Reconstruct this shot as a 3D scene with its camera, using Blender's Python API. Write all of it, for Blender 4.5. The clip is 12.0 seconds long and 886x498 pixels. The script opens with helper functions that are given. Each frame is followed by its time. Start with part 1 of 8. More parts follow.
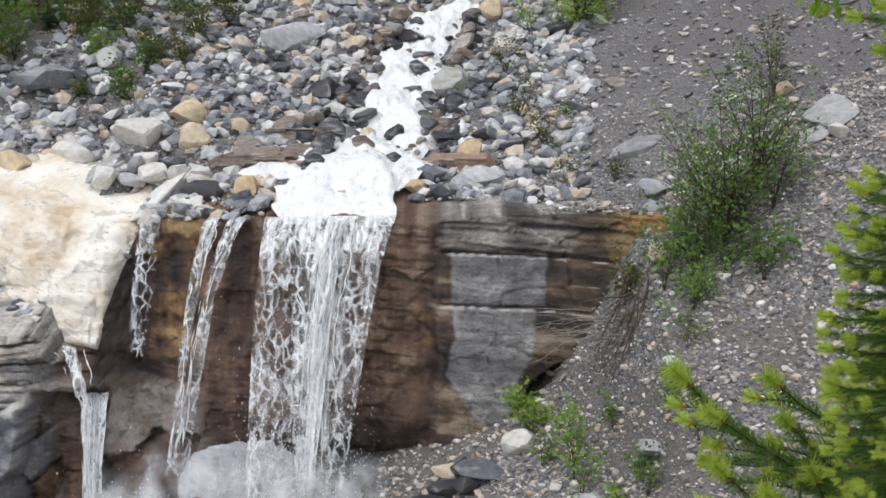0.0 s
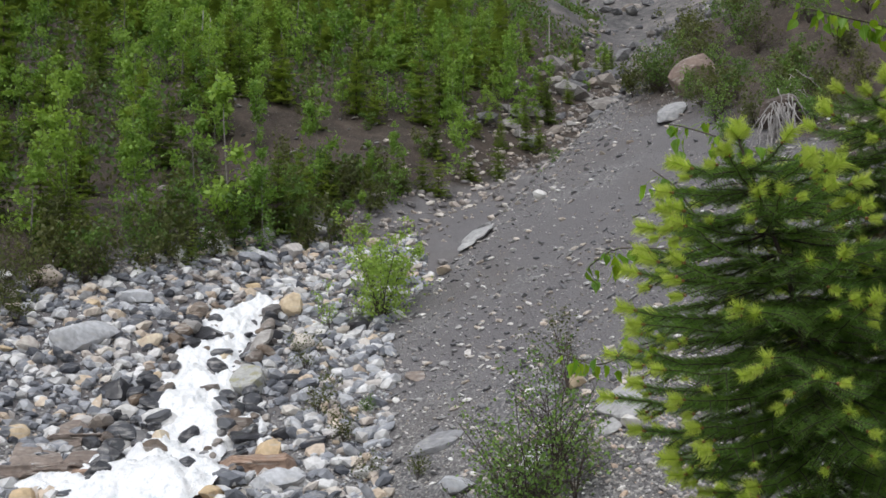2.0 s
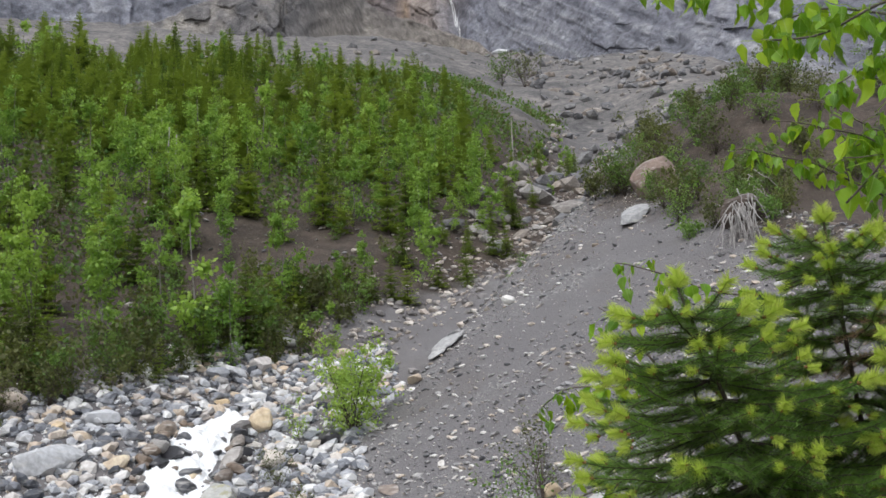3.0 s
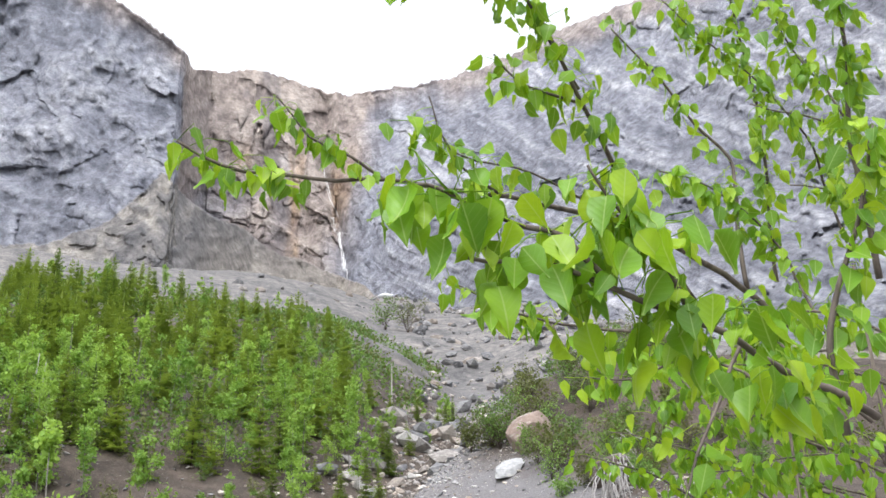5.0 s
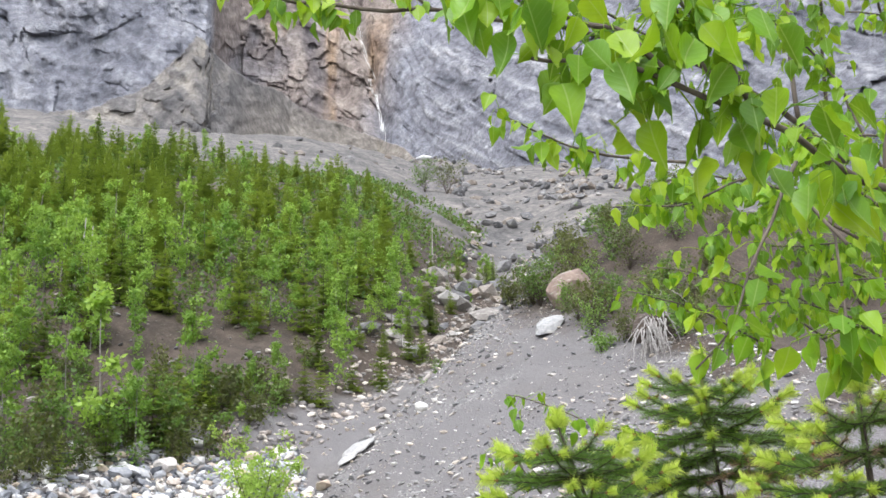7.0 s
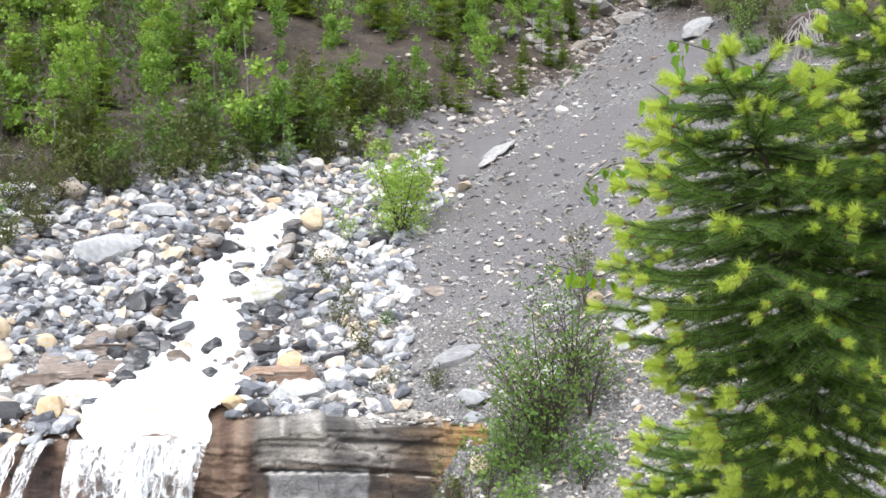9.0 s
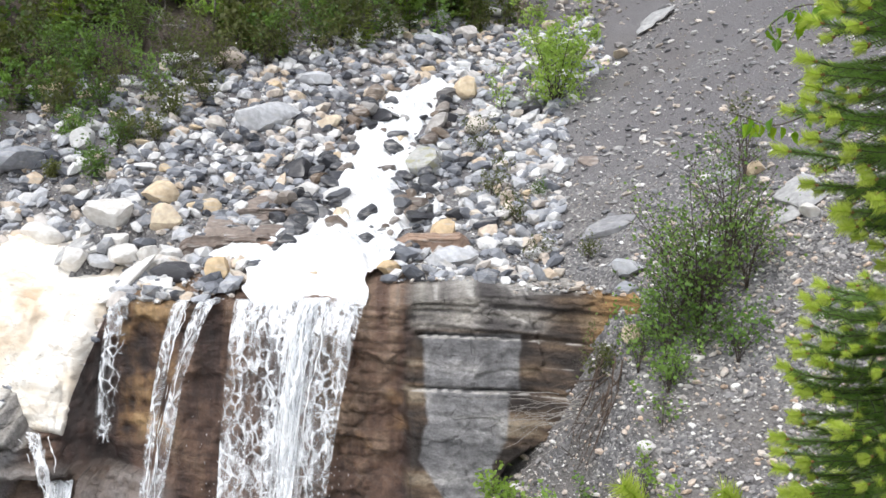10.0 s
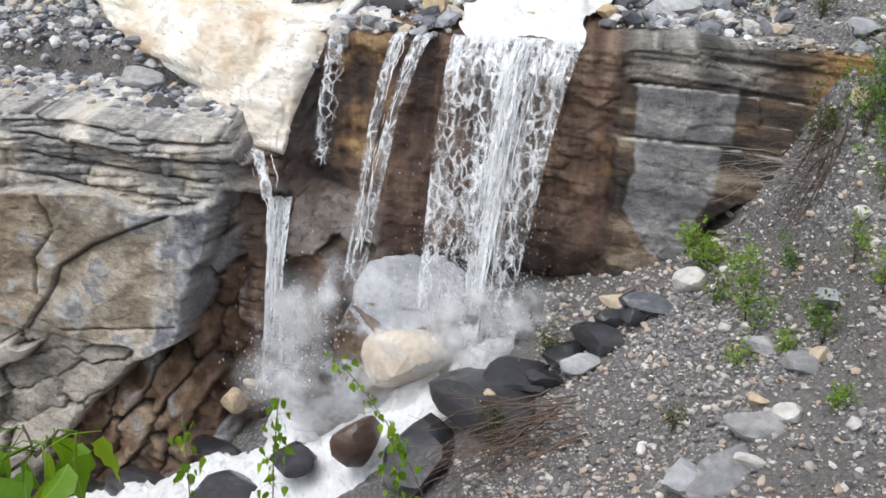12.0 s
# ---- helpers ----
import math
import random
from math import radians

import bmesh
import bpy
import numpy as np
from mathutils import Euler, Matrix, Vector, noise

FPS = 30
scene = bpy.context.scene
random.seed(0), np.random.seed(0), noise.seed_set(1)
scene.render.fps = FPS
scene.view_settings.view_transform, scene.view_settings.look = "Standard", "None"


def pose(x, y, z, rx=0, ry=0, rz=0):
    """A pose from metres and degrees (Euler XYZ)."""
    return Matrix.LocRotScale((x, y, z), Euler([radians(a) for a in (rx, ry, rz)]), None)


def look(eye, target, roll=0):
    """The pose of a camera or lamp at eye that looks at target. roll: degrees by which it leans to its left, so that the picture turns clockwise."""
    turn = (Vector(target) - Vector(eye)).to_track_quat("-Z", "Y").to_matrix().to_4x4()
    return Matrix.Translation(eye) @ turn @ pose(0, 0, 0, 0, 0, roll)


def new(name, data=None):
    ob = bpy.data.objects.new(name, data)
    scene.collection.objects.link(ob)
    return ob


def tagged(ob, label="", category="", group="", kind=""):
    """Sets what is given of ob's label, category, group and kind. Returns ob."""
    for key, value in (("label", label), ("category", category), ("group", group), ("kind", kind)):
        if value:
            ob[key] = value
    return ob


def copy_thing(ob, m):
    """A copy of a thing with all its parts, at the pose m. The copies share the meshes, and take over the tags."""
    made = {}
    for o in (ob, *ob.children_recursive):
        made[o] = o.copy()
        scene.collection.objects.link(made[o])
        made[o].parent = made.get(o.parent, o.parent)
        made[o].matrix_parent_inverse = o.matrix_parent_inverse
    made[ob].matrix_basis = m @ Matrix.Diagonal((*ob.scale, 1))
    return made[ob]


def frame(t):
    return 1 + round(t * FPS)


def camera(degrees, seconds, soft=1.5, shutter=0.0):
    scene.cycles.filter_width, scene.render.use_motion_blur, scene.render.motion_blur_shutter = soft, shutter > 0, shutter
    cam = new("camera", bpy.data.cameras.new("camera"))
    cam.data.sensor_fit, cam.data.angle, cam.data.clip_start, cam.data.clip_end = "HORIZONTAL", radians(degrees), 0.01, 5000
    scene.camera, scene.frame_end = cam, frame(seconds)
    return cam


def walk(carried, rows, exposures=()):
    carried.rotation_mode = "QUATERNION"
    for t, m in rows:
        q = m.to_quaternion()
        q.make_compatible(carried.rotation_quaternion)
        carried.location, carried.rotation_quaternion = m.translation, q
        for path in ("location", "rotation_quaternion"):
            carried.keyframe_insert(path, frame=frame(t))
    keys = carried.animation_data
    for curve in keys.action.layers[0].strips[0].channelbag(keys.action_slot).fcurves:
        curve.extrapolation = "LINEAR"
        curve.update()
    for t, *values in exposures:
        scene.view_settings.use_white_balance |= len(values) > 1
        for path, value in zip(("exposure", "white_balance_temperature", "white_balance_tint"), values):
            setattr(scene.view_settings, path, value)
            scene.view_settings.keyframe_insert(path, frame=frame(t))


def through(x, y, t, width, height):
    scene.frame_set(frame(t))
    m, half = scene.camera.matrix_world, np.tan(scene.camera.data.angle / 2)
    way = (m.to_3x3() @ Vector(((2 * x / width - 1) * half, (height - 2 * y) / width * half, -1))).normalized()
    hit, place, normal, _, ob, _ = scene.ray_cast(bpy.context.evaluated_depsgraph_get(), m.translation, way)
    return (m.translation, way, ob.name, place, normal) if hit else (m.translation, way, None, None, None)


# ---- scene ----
# ---------------------------------------------------------------- camera
cam = camera(44.30, 12.0, soft=1.6)
# seconds, place, then yaw to the left, pitch up and lean to the right, in degrees
ROWS = [
    (0, -0.0000, -0.0000, -0.0000, 0.000, -6.000, -1.000),
    (0.5, 0.0167, 0.0601, 0.0356, -0.867, -1.540, -0.232),
    (1, 0.0565, 0.1029, 0.0674, -2.526, 1.135, 0.234),
    (1.5, 0.1265, 0.1977, 0.1385, -6.760, 5.144, 0.707),
    (2, 0.1472, 0.2122, 0.1949, -9.954, 8.997, 0.697),
    (2.5, 0.1674, 0.2366, 0.2418, -10.170, 11.242, 1.160),
    (2.7, 0.1772, 0.2194, 0.2585, -10.255, 12.523, 2.071),
    (4.3, 0.2405, 0.0716, 0.3618, -15.923, 21.984, 2.081),
    (4.5, 0.2426, 0.0678, 0.3698, -16.457, 23.224, 1.974),
    (5, 0.2357, 0.0654, 0.3652, -17.996, 26.875, 2.071),
    (5.5, 0.2240, 0.0707, 0.3628, -18.492, 29.709, 1.413),
    (6, 0.2202, 0.0760, 0.3621, -17.663, 28.119, 1.140),
    (6.5, 0.2255, 0.0766, 0.3452, -17.572, 24.594, 1.672),
    (7, 0.2157, 0.0749, 0.3145, -15.821, 19.677, 1.936),
    (7.2, 0.2013, 0.0618, 0.2973, -16.032, 17.342, 1.454),
    (8.8, 0.1903, 0.1438, 0.1814, -10.423, 6.531, 0.297),
    (9, 0.1854, 0.1469, 0.1793, -8.843, 4.598, 0.069),
    (9.5, 0.1674, 0.1626, 0.1401, -5.025, 0.721, -0.751),
    (10, 0.1437, 0.1607, 0.1242, -0.965, -2.176, -0.784),
    (10.5, 0.1228, 0.1568, 0.0957, 1.514, -5.624, -1.001),
    (11, 0.0023, 0.0899, -0.0234, 4.096, -9.318, -1.499),
    (11.5, -0.1099, 0.0359, -0.0968, 7.219, -12.535, -2.421),
    (12, -0.1783, -0.0193, -0.1016, 9.385, -15.279, -3.786),
]
EXPOSURES = [(0.0, -0.48), (1.0, -0.62), (1.5, -0.52), (2.7, -0.25), (4.4, 0.62), (5.5, 0.8), (7.0, 0.7), (8.8, 0.6), (9.5, 0.34), (10.0, 0.12), (12.0, -0.3)]
walk(cam, [(t, pose(x, y, z, 90 + pitch, lean, yaw)) for t, x, y, z, yaw, pitch, lean in ROWS], EXPOSURES)

# ---------------------------------------------------------------- light
SUN_ELEVATION, SUN_AZIMUTH = 58.0, 215.0      # azimuth: degrees clockwise from straight ahead (+y)
world = bpy.data.worlds.new("overcast_sky")
scene.world = world
world.use_nodes = True
wn, wl = world.node_tree.nodes, world.node_tree.links
sky = wn.new("ShaderNodeTexSky")
sky.sky_type, sky.sun_disc = "NISHITA", False
sky.sun_elevation, sky.sun_rotation = radians(SUN_ELEVATION), radians(SUN_AZIMUTH)
sky.dust_density, sky.air_density, sky.ozone_density = 1.0, 1.0, 1.0
cloud = wn.new("ShaderNodeHueSaturation")     # thin cloud takes most of the blue out of the sky
cloud.inputs["Saturation"].default_value = 0.25
cloud.inputs["Value"].default_value = 2.2
background = wn["Background"]
background.inputs["Strength"].default_value = 0.15
wl.new(sky.outputs[0], cloud.inputs["Color"])
wl.new(cloud.outputs[0], background.inputs["Color"])

sun_data = bpy.data.lights.new("sun", "SUN")
sun_data.energy, sun_data.angle, sun_data.color = 1.3, radians(14), (1.0, 0.98, 0.95)
sun = new("sun", sun_data)
a, e = radians(SUN_AZIMUTH), radians(SUN_ELEVATION)
to_sun = Vector((math.sin(a) * math.cos(e), math.cos(a) * math.cos(e), math.sin(e)))
sun.matrix_world = look(to_sun * 60, (0, 0, 0))

# ---------------------------------------------------------------- small helpers
RNG = np.random.default_rng(7)


def hash01(i, j, k, seed):
    h = (i * 374761393 + j * 668265263 + k * 2147483647 + seed * 974634777) & 0xFFFFFFFF
    h = ((h ^ (h >> 13)) * 1274126177) & 0xFFFFFFFF
    h = ((h ^ (h >> 16)) * 2246822519) & 0xFFFFFFFF
    return ((h ^ (h >> 15)) & 0xFFFFFF) / 0xFFFFFF


def value_noise(x, y, z, seed=0):
    """Smooth noise from -1 to 1 on arrays of places."""
    x, y, z = np.broadcast_arrays(np.asarray(x, float), np.asarray(y, float), np.asarray(z, float))
    i, j, k = (np.floor(v).astype(np.int64) for v in (x, y, z))
    u, v, w = x - i, y - j, z - k
    u, v, w = (s * s * (3 - 2 * s) for s in (u, v, w))
    total = 0.0
    for a in (0, 1):
        for b in (0, 1):
            for c in (0, 1):
                total = total + hash01(i + a, j + b, k + c, seed) * (u if a else 1 - u) * (v if b else 1 - v) * (w if c else 1 - w)
    return 2 * total - 1


def fbm(x, y, z=0.0, octaves=4, seed=0):
    total, gain = 0.0, 1.0
    for o in range(octaves):
        f = 2.03 ** o
        total = total + gain * value_noise(np.asarray(x) * f, np.asarray(y) * f, np.asarray(z) * f, seed + o)
        gain *= 0.5
    return total / 1.9


def smooth(a, b, v):
    s = np.clip((np.asarray(v, float) - a) / (b - a), 0, 1)
    return s * s * (3 - 2 * s)


def softmax2(a, b, r):
    """The higher of two surfaces, rounded over r metres where they meet."""
    h = np.clip(0.5 + 0.5 * (a - b) / r, 0, 1)
    return b * (1 - h) + a * h + r * h * (1 - h)


def seam(x, z, line, width):
    """How near a crack a place lies: 1 on the line, falling to 0 over width."""
    best = np.full(np.shape(x), 1e9)
    for (ax, az), (bx, bz) in zip(line, line[1:]):
        dx, dz = bx - ax, bz - az
        k = np.clip(((x - ax) * dx + (z - az) * dz) / (dx * dx + dz * dz), 0, 1)
        best = np.minimum(best, np.hypot(x - ax - k * dx, z - az - k * dz))
    return np.exp(-(best / width) ** 2)


def jointed(u, v, seed):
    """Irregular blocks: how far a place is from the joint round its block, a number for the block, and its tilt."""
    i, j = np.floor(u).astype(np.int64), np.floor(v).astype(np.int64)
    first, second = np.full(u.shape, 9.0), np.full(u.shape, 9.0)
    who, tilt = np.zeros(u.shape), np.zeros(u.shape)
    for a in (-1, 0, 1):
        for b in (-1, 0, 1):
            p = i + a + 0.12 + 0.76 * hash01(i + a, j + b, 0 * i, seed)
            q = j + b + 0.12 + 0.76 * hash01(i + a, j + b, 0 * i + 1, seed)
            d = np.hypot(u - p, v - q)
            near = d < first
            second = np.where(near, first, np.minimum(second, d))
            who = np.where(near, hash01(i + a, j + b, 0 * i + 2, seed), who)
            tilt = np.where(near, (u - p) * (hash01(i + a, j + b, 0 * i + 3, seed) - 0.5) + (v - q) * (hash01(i + a, j + b, 0 * i + 4, seed) - 0.5), tilt)
            first = np.where(near, d, first)
    return second - first, who, tilt


def blend(a, b, k):
    return a + (np.asarray(b, float) - a) * np.asarray(k)[..., None]


def shades(k, *stops):
    """Colours along a row of (level, colour) stops."""
    return np.stack([np.interp(k, [s[0] for s in stops], [s[1][c] for s in stops]) for c in range(3)], -1)


def mesh_data(name, verts, faces, materials, flat=False, slots=None):
    me = bpy.data.meshes.new(name)
    me.from_pydata([tuple(map(float, v)) for v in verts], [], [tuple(map(int, f)) for f in faces])
    for m in materials if isinstance(materials, (list, tuple)) else [materials]:
        me.materials.append(m)
    if not flat:
        me.polygons.foreach_set("use_smooth", np.ones(len(me.polygons), bool))
    if slots is not None:
        me.polygons.foreach_set("material_index", np.asarray(slots, np.int32))
    me.update()
    return me


def part(name, me, parent, label="", m=None):
    """A mesh as one object under a thing or a part."""
    ob = new(name, me)
    ob.parent = parent
    if m is not None:
        ob.matrix_basis = m
    return tagged(ob, label) if label else ob


def thing(name, label, category, group="", kind="", me=None, m=None):
    ob = new(name, me)
    if m is not None:
        ob.matrix_basis = m
    return tagged(ob, label, category, group, kind)


def grid_faces(nu, nv, first=0, wrap=False):
    """Quads of a grid of nu columns by nv rows, column by column."""
    i, j = np.meshgrid(np.arange(nu if wrap else nu - 1), np.arange(nv - 1), indexing="ij")
    a = (i * nv + j).ravel()
    b = (((i + 1) % nu) * nv + j).ravel()
    return np.stack([a, b, b + 1, a + 1], 1) + first


class Soup:
    """Gathers many small pieces into one mesh."""

    def __init__(self):
        self.verts, self.faces, self.slots, self.count = [], [], [], 0

    def add(self, verts, faces, slot=0):
        verts = np.asarray(verts, float)
        self.faces += [tuple(int(i) + self.count for i in f) for f in faces]
        self.slots += [slot] * len(faces)
        self.verts.append(verts)
        self.count += len(verts)

    def data(self, name, materials, flat=False):
        return mesh_data(name, np.concatenate(self.verts), self.faces, materials, flat, self.slots)


def tube(points, radii, sides=6):
    """A tapered tube along points, as vertices and faces."""
    points, radii = np.asarray(points, float), np.asarray(radii, float)
    n = len(points)
    along = np.gradient(points, axis=0)
    along /= np.linalg.norm(along, axis=1)[:, None] + 1e-9
    ref = np.array([0.0, 0.0, 1.0]) if abs(along[0][2]) < 0.9 else np.array([1.0, 0.0, 0.0])
    side = np.cross(along, ref)
    side /= np.linalg.norm(side, axis=1)[:, None] + 1e-9
    up = np.cross(side, along)
    ang = np.arange(sides) * 2 * np.pi / sides
    ring = np.cos(ang)[None, :, None] * side[:, None, :] + np.sin(ang)[None, :, None] * up[:, None, :]
    verts = (points[:, None, :] + ring * radii[:, None, None]).reshape(-1, 3)
    faces = []
    for k in range(n - 1):
        for s in range(sides):
            faces.append((k * sides + s, k * sides + (s + 1) % sides, (k + 1) * sides + (s + 1) % sides, (k + 1) * sides + s))
    faces.append(tuple(range(sides))[::-1])
    faces.append(tuple((n - 1) * sides + s for s in range(sides)))
    return verts, faces


# ---------------------------------------------------------------- materials
class Nodes:
    """A short hand for node materials."""

    def __init__(self, name):
        self.mat = bpy.data.materials.new(name)
        self.mat.use_nodes = True
        self.n, self.l = self.mat.node_tree.nodes, self.mat.node_tree.links
        self.bsdf = self.n["Principled BSDF"]
        self.where = self.n.new("ShaderNodeNewGeometry").outputs["Position"]

    def link(self, a, b):
        self.l.new(a, b)

    def put(self, socket, value):
        if isinstance(value, bpy.types.NodeSocket):
            self.l.new(value, socket)
        else:
            socket.default_value = value

    def math(self, op, a, b=0.0, c=0.0):
        nd = self.n.new("ShaderNodeMath")
        nd.operation = op
        for s, v in zip(nd.inputs, (a, b, c)):
            self.put(s, v)
        return nd.outputs[0]

    def scaled(self, sx, sy, sz, vector=None):
        nd = self.n.new("ShaderNodeMapping")
        nd.inputs["Scale"].default_value = (sx, sy, sz)
        self.l.new(vector or self.where, nd.inputs["Vector"])
        return nd.outputs[0]

    def noise(self, scale, detail=4.0, vector=None, rough=0.55, distort=0.0):
        nd = self.n.new("ShaderNodeTexNoise")
        nd.inputs["Scale"].default_value, nd.inputs["Detail"].default_value = scale, detail
        nd.inputs["Roughness"].default_value, nd.inputs["Distortion"].default_value = rough, distort
        self.l.new(vector or self.where, nd.inputs["Vector"])
        return nd.outputs["Fac"]

    def cells(self, scale, vector=None, feature="F1"):
        nd = self.n.new("ShaderNodeTexVoronoi")
        nd.feature = feature
        nd.inputs["Scale"].default_value = scale
        self.l.new(vector or self.where, nd.inputs["Vector"])
        return nd

    def ramp(self, fac, *stops):
        nd = self.n.new("ShaderNodeValToRGB")
        e = nd.color_ramp.elements
        while len(e) < len(stops):
            e.new(0.5)
        for el, (p, c) in zip(e, stops):
            el.position, el.color = p, (*c, 1) if len(c) == 3 else c
        self.l.new(fac, nd.inputs[0])
        return nd.outputs[0]

    def mask(self, fac, a, b):
        nd = self.n.new("ShaderNodeMapRange")
        nd.interpolation_type = "SMOOTHSTEP"
        self.put(nd.inputs["Value"], fac)
        nd.inputs["From Min"].default_value, nd.inputs["From Max"].default_value = a, b
        return nd.outputs[0]

    def mix(self, fac, a, b, blend="MIX"):
        nd = self.n.new("ShaderNodeMix")
        nd.data_type, nd.blend_type = "RGBA", blend
        self.put(nd.inputs[0], fac)
        for s, v in ((nd.inputs[6], a), (nd.inputs[7], b)):
            self.put(s, (*v, 1) if isinstance(v, tuple) and len(v) == 3 else v)
        return nd.outputs[2]

    def line(self, fac, *stops):
        """A value that runs straight from stop to stop: (input, output) pairs."""
        a, b = stops[0][0], stops[-1][0]
        lo, hi = min(q for _, q in stops), max(q for _, q in stops)
        place = self.math("DIVIDE", self.math("SUBTRACT", fac, a), b - a)
        level = self.ramp(place, *[((p - a) / (b - a), ((q - lo) / (hi - lo),) * 3) for p, q in stops])
        return self.math("MULTIPLY_ADD", level, hi - lo, lo)

    def both(self, *masks):
        total = masks[0]
        for k in masks[1:]:
            total = self.math("MULTIPLY", total, k)
        return total

    def no(self, mask):
        return self.math("SUBTRACT", 1.0, mask)

    def axis(self, which):
        nd = self.n.new("ShaderNodeSeparateXYZ")
        self.l.new(self.where, nd.inputs[0])
        return nd.outputs[which]

    def island(self):
        return self.n.new("ShaderNodeNewGeometry").outputs["Random Per Island"]

    def object_random(self):
        return self.n.new("ShaderNodeObjectInfo").outputs["Random"]

    def finish(self, colour, rough=0.8, height=None, bump=0.4, reach=0.02, **more):
        self.put(self.bsdf.inputs["Base Color"], (*colour, 1) if isinstance(colour, tuple) and len(colour) == 3 else colour)
        self.put(self.bsdf.inputs["Roughness"], rough)
        if height is not None:
            nd = self.n.new("ShaderNodeBump")
            nd.inputs["Strength"].default_value, nd.inputs["Distance"].default_value = bump, reach
            self.l.new(height, nd.inputs["Height"])
            self.l.new(nd.outputs[0], self.bsdf.inputs["Normal"])
        for k, v in more.items():
            self.put(self.bsdf.inputs[k], v)
        return self.mat


def make_gravel_ground():
    """Fine grey scree with pebbles, brown soil on the wooded hill."""
    m = Nodes("scree_ground")
    peb = m.cells(24.0)
    peb2 = m.cells(38.0)
    tone = m.ramp(peb.outputs["Color"], (0.1, (0.075, 0.072, 0.074)), (0.45, (0.145, 0.14, 0.144)), (0.72, (0.24, 0.235, 0.23)), (0.95, (0.48, 0.46, 0.43)))
    fine = m.ramp(m.noise(60.0, 5.0), (0.3, (0.096, 0.090, 0.093)), (0.7, (0.20, 0.19, 0.194)))
    grey = m.mix(m.both(m.mask(m.noise(0.6, 4.0), 0.25, 0.47), m.mask(m.math("ADD", m.axis(2), m.math("MULTIPLY", m.noise(0.8, 3.0), 3.0)), 1.2, 3.0)), tone, fine)
    dirt = m.ramp(m.noise(18.0, 7.0, None, 0.7), (0.3, (0.08, 0.074, 0.07)), (0.55, (0.16, 0.148, 0.14)), (0.75, (0.29, 0.27, 0.25)))
    grey = m.mix(m.both(m.mask(m.noise(0.7, 5.0), 0.40, 0.55), m.no(m.mask(m.axis(2), -2.6, -1.6)), 0.9), grey, dirt)
    soil = m.mix(m.math("MULTIPLY", m.mask(m.noise(9.0, 6.0, None, 0.7), 0.50, 0.64), 0.8), m.ramp(m.noise(1.6, 8.0, None, 0.7), (0.32, (0.022, 0.016, 0.013)), (0.52, (0.058, 0.041, 0.032)), (0.72, (0.11, 0.083, 0.068))), m.ramp(m.noise(22.0, 3.0), (0.4, (0.04, 0.042, 0.018)), (0.6, (0.16, 0.13, 0.108))))
    hill = m.mask(m.math("ADD", m.math("SUBTRACT", m.axis(1), m.math("MULTIPLY", m.axis(0), 0.78)), m.math("MULTIPLY", m.noise(0.5, 5.0), 3.0)), 30.0, 31.6)
    east = m.mask(m.math("SUBTRACT", m.math("MULTIPLY", m.axis(0), 1.0), m.math("MULTIPLY", m.axis(1), 0.36)), -3.0, 1.0)
    bank = m.both(m.mask(m.math("ADD", m.axis(0), m.math("MULTIPLY", m.noise(0.5, 5.0), 4.0)), 13.2, 14.4), m.no(m.mask(m.axis(1), 48.0, 60.0)))
    wooded = m.math("MAXIMUM", m.math("MULTIPLY", hill, m.no(east)), bank)
    grey = m.mix(m.math("MULTIPLY", m.mask(m.noise(0.3, 6.0, None, 0.65), 0.48, 0.66), 0.3), grey, m.ramp(m.noise(5.0, 6.0), (0.35, (0.08, 0.068, 0.06)), (0.65, (0.18, 0.158, 0.142))))
    far = m.mask(m.math("ADD", m.axis(1), m.math("MULTIPLY", m.noise(0.15, 5.0), 20.0)), 72.0, 80.0)
    talus = m.ramp(m.math("MULTIPLY_ADD", m.noise(0.25, 8.0, None, 0.75), 0.5, m.math("MULTIPLY", m.noise(1.6, 6.0, None, 0.75), 0.5)), (0.38, (0.05, 0.049, 0.051)), (0.5, (0.135, 0.128, 0.125)), (0.62, (0.29, 0.262, 0.238)))
    streak = m.noise(1.0, 6.0, m.scaled(1.6, 0.35, 0.35), 0.65)
    grey = m.mix(m.math("MULTIPLY", m.mask(streak, 0.5, 0.62), 0.35), grey, m.mix(0.55, grey, (0.23, 0.22, 0.218)))
    colour = m.mix(far, m.mix(wooded, grey, soil), talus)
    h = m.math("ADD", m.math("MULTIPLY", peb.outputs["Distance"], -0.6), m.math("MULTIPLY", peb2.outputs["Distance"], -0.25))
    return m.finish(colour, 0.9, h, 0.8, 0.05)


def make_stone(name, stops, lichen=0.0, rough=0.85, per_object=True, veined=1.0):
    m = Nodes(name)
    base = m.ramp(m.object_random() if per_object else m.island(), *stops)
    grain = m.noise(9.0, 6.0)
    tone = m.mix(0.55, base, m.ramp(grain, (0.25, (0.25, 0.25, 0.25)), (0.75, (0.9, 0.9, 0.9))), "OVERLAY")
    veins = m.noise(3.0, 5.0, m.scaled(1.0, 1.0, 5.0))
    tone = m.mix(m.math("MULTIPLY", m.mask(veins, 0.52, 0.7), veined), tone, m.mix(0.5, tone, (0.5, 0.48, 0.45)))
    if lichen:
        tone = m.mix(m.math("MULTIPLY", m.mask(m.noise(5.0, 5.0), 0.5, 0.62), lichen), tone, (0.30, 0.29, 0.17))
    return m.finish(tone, rough, grain, 0.5, 0.03)


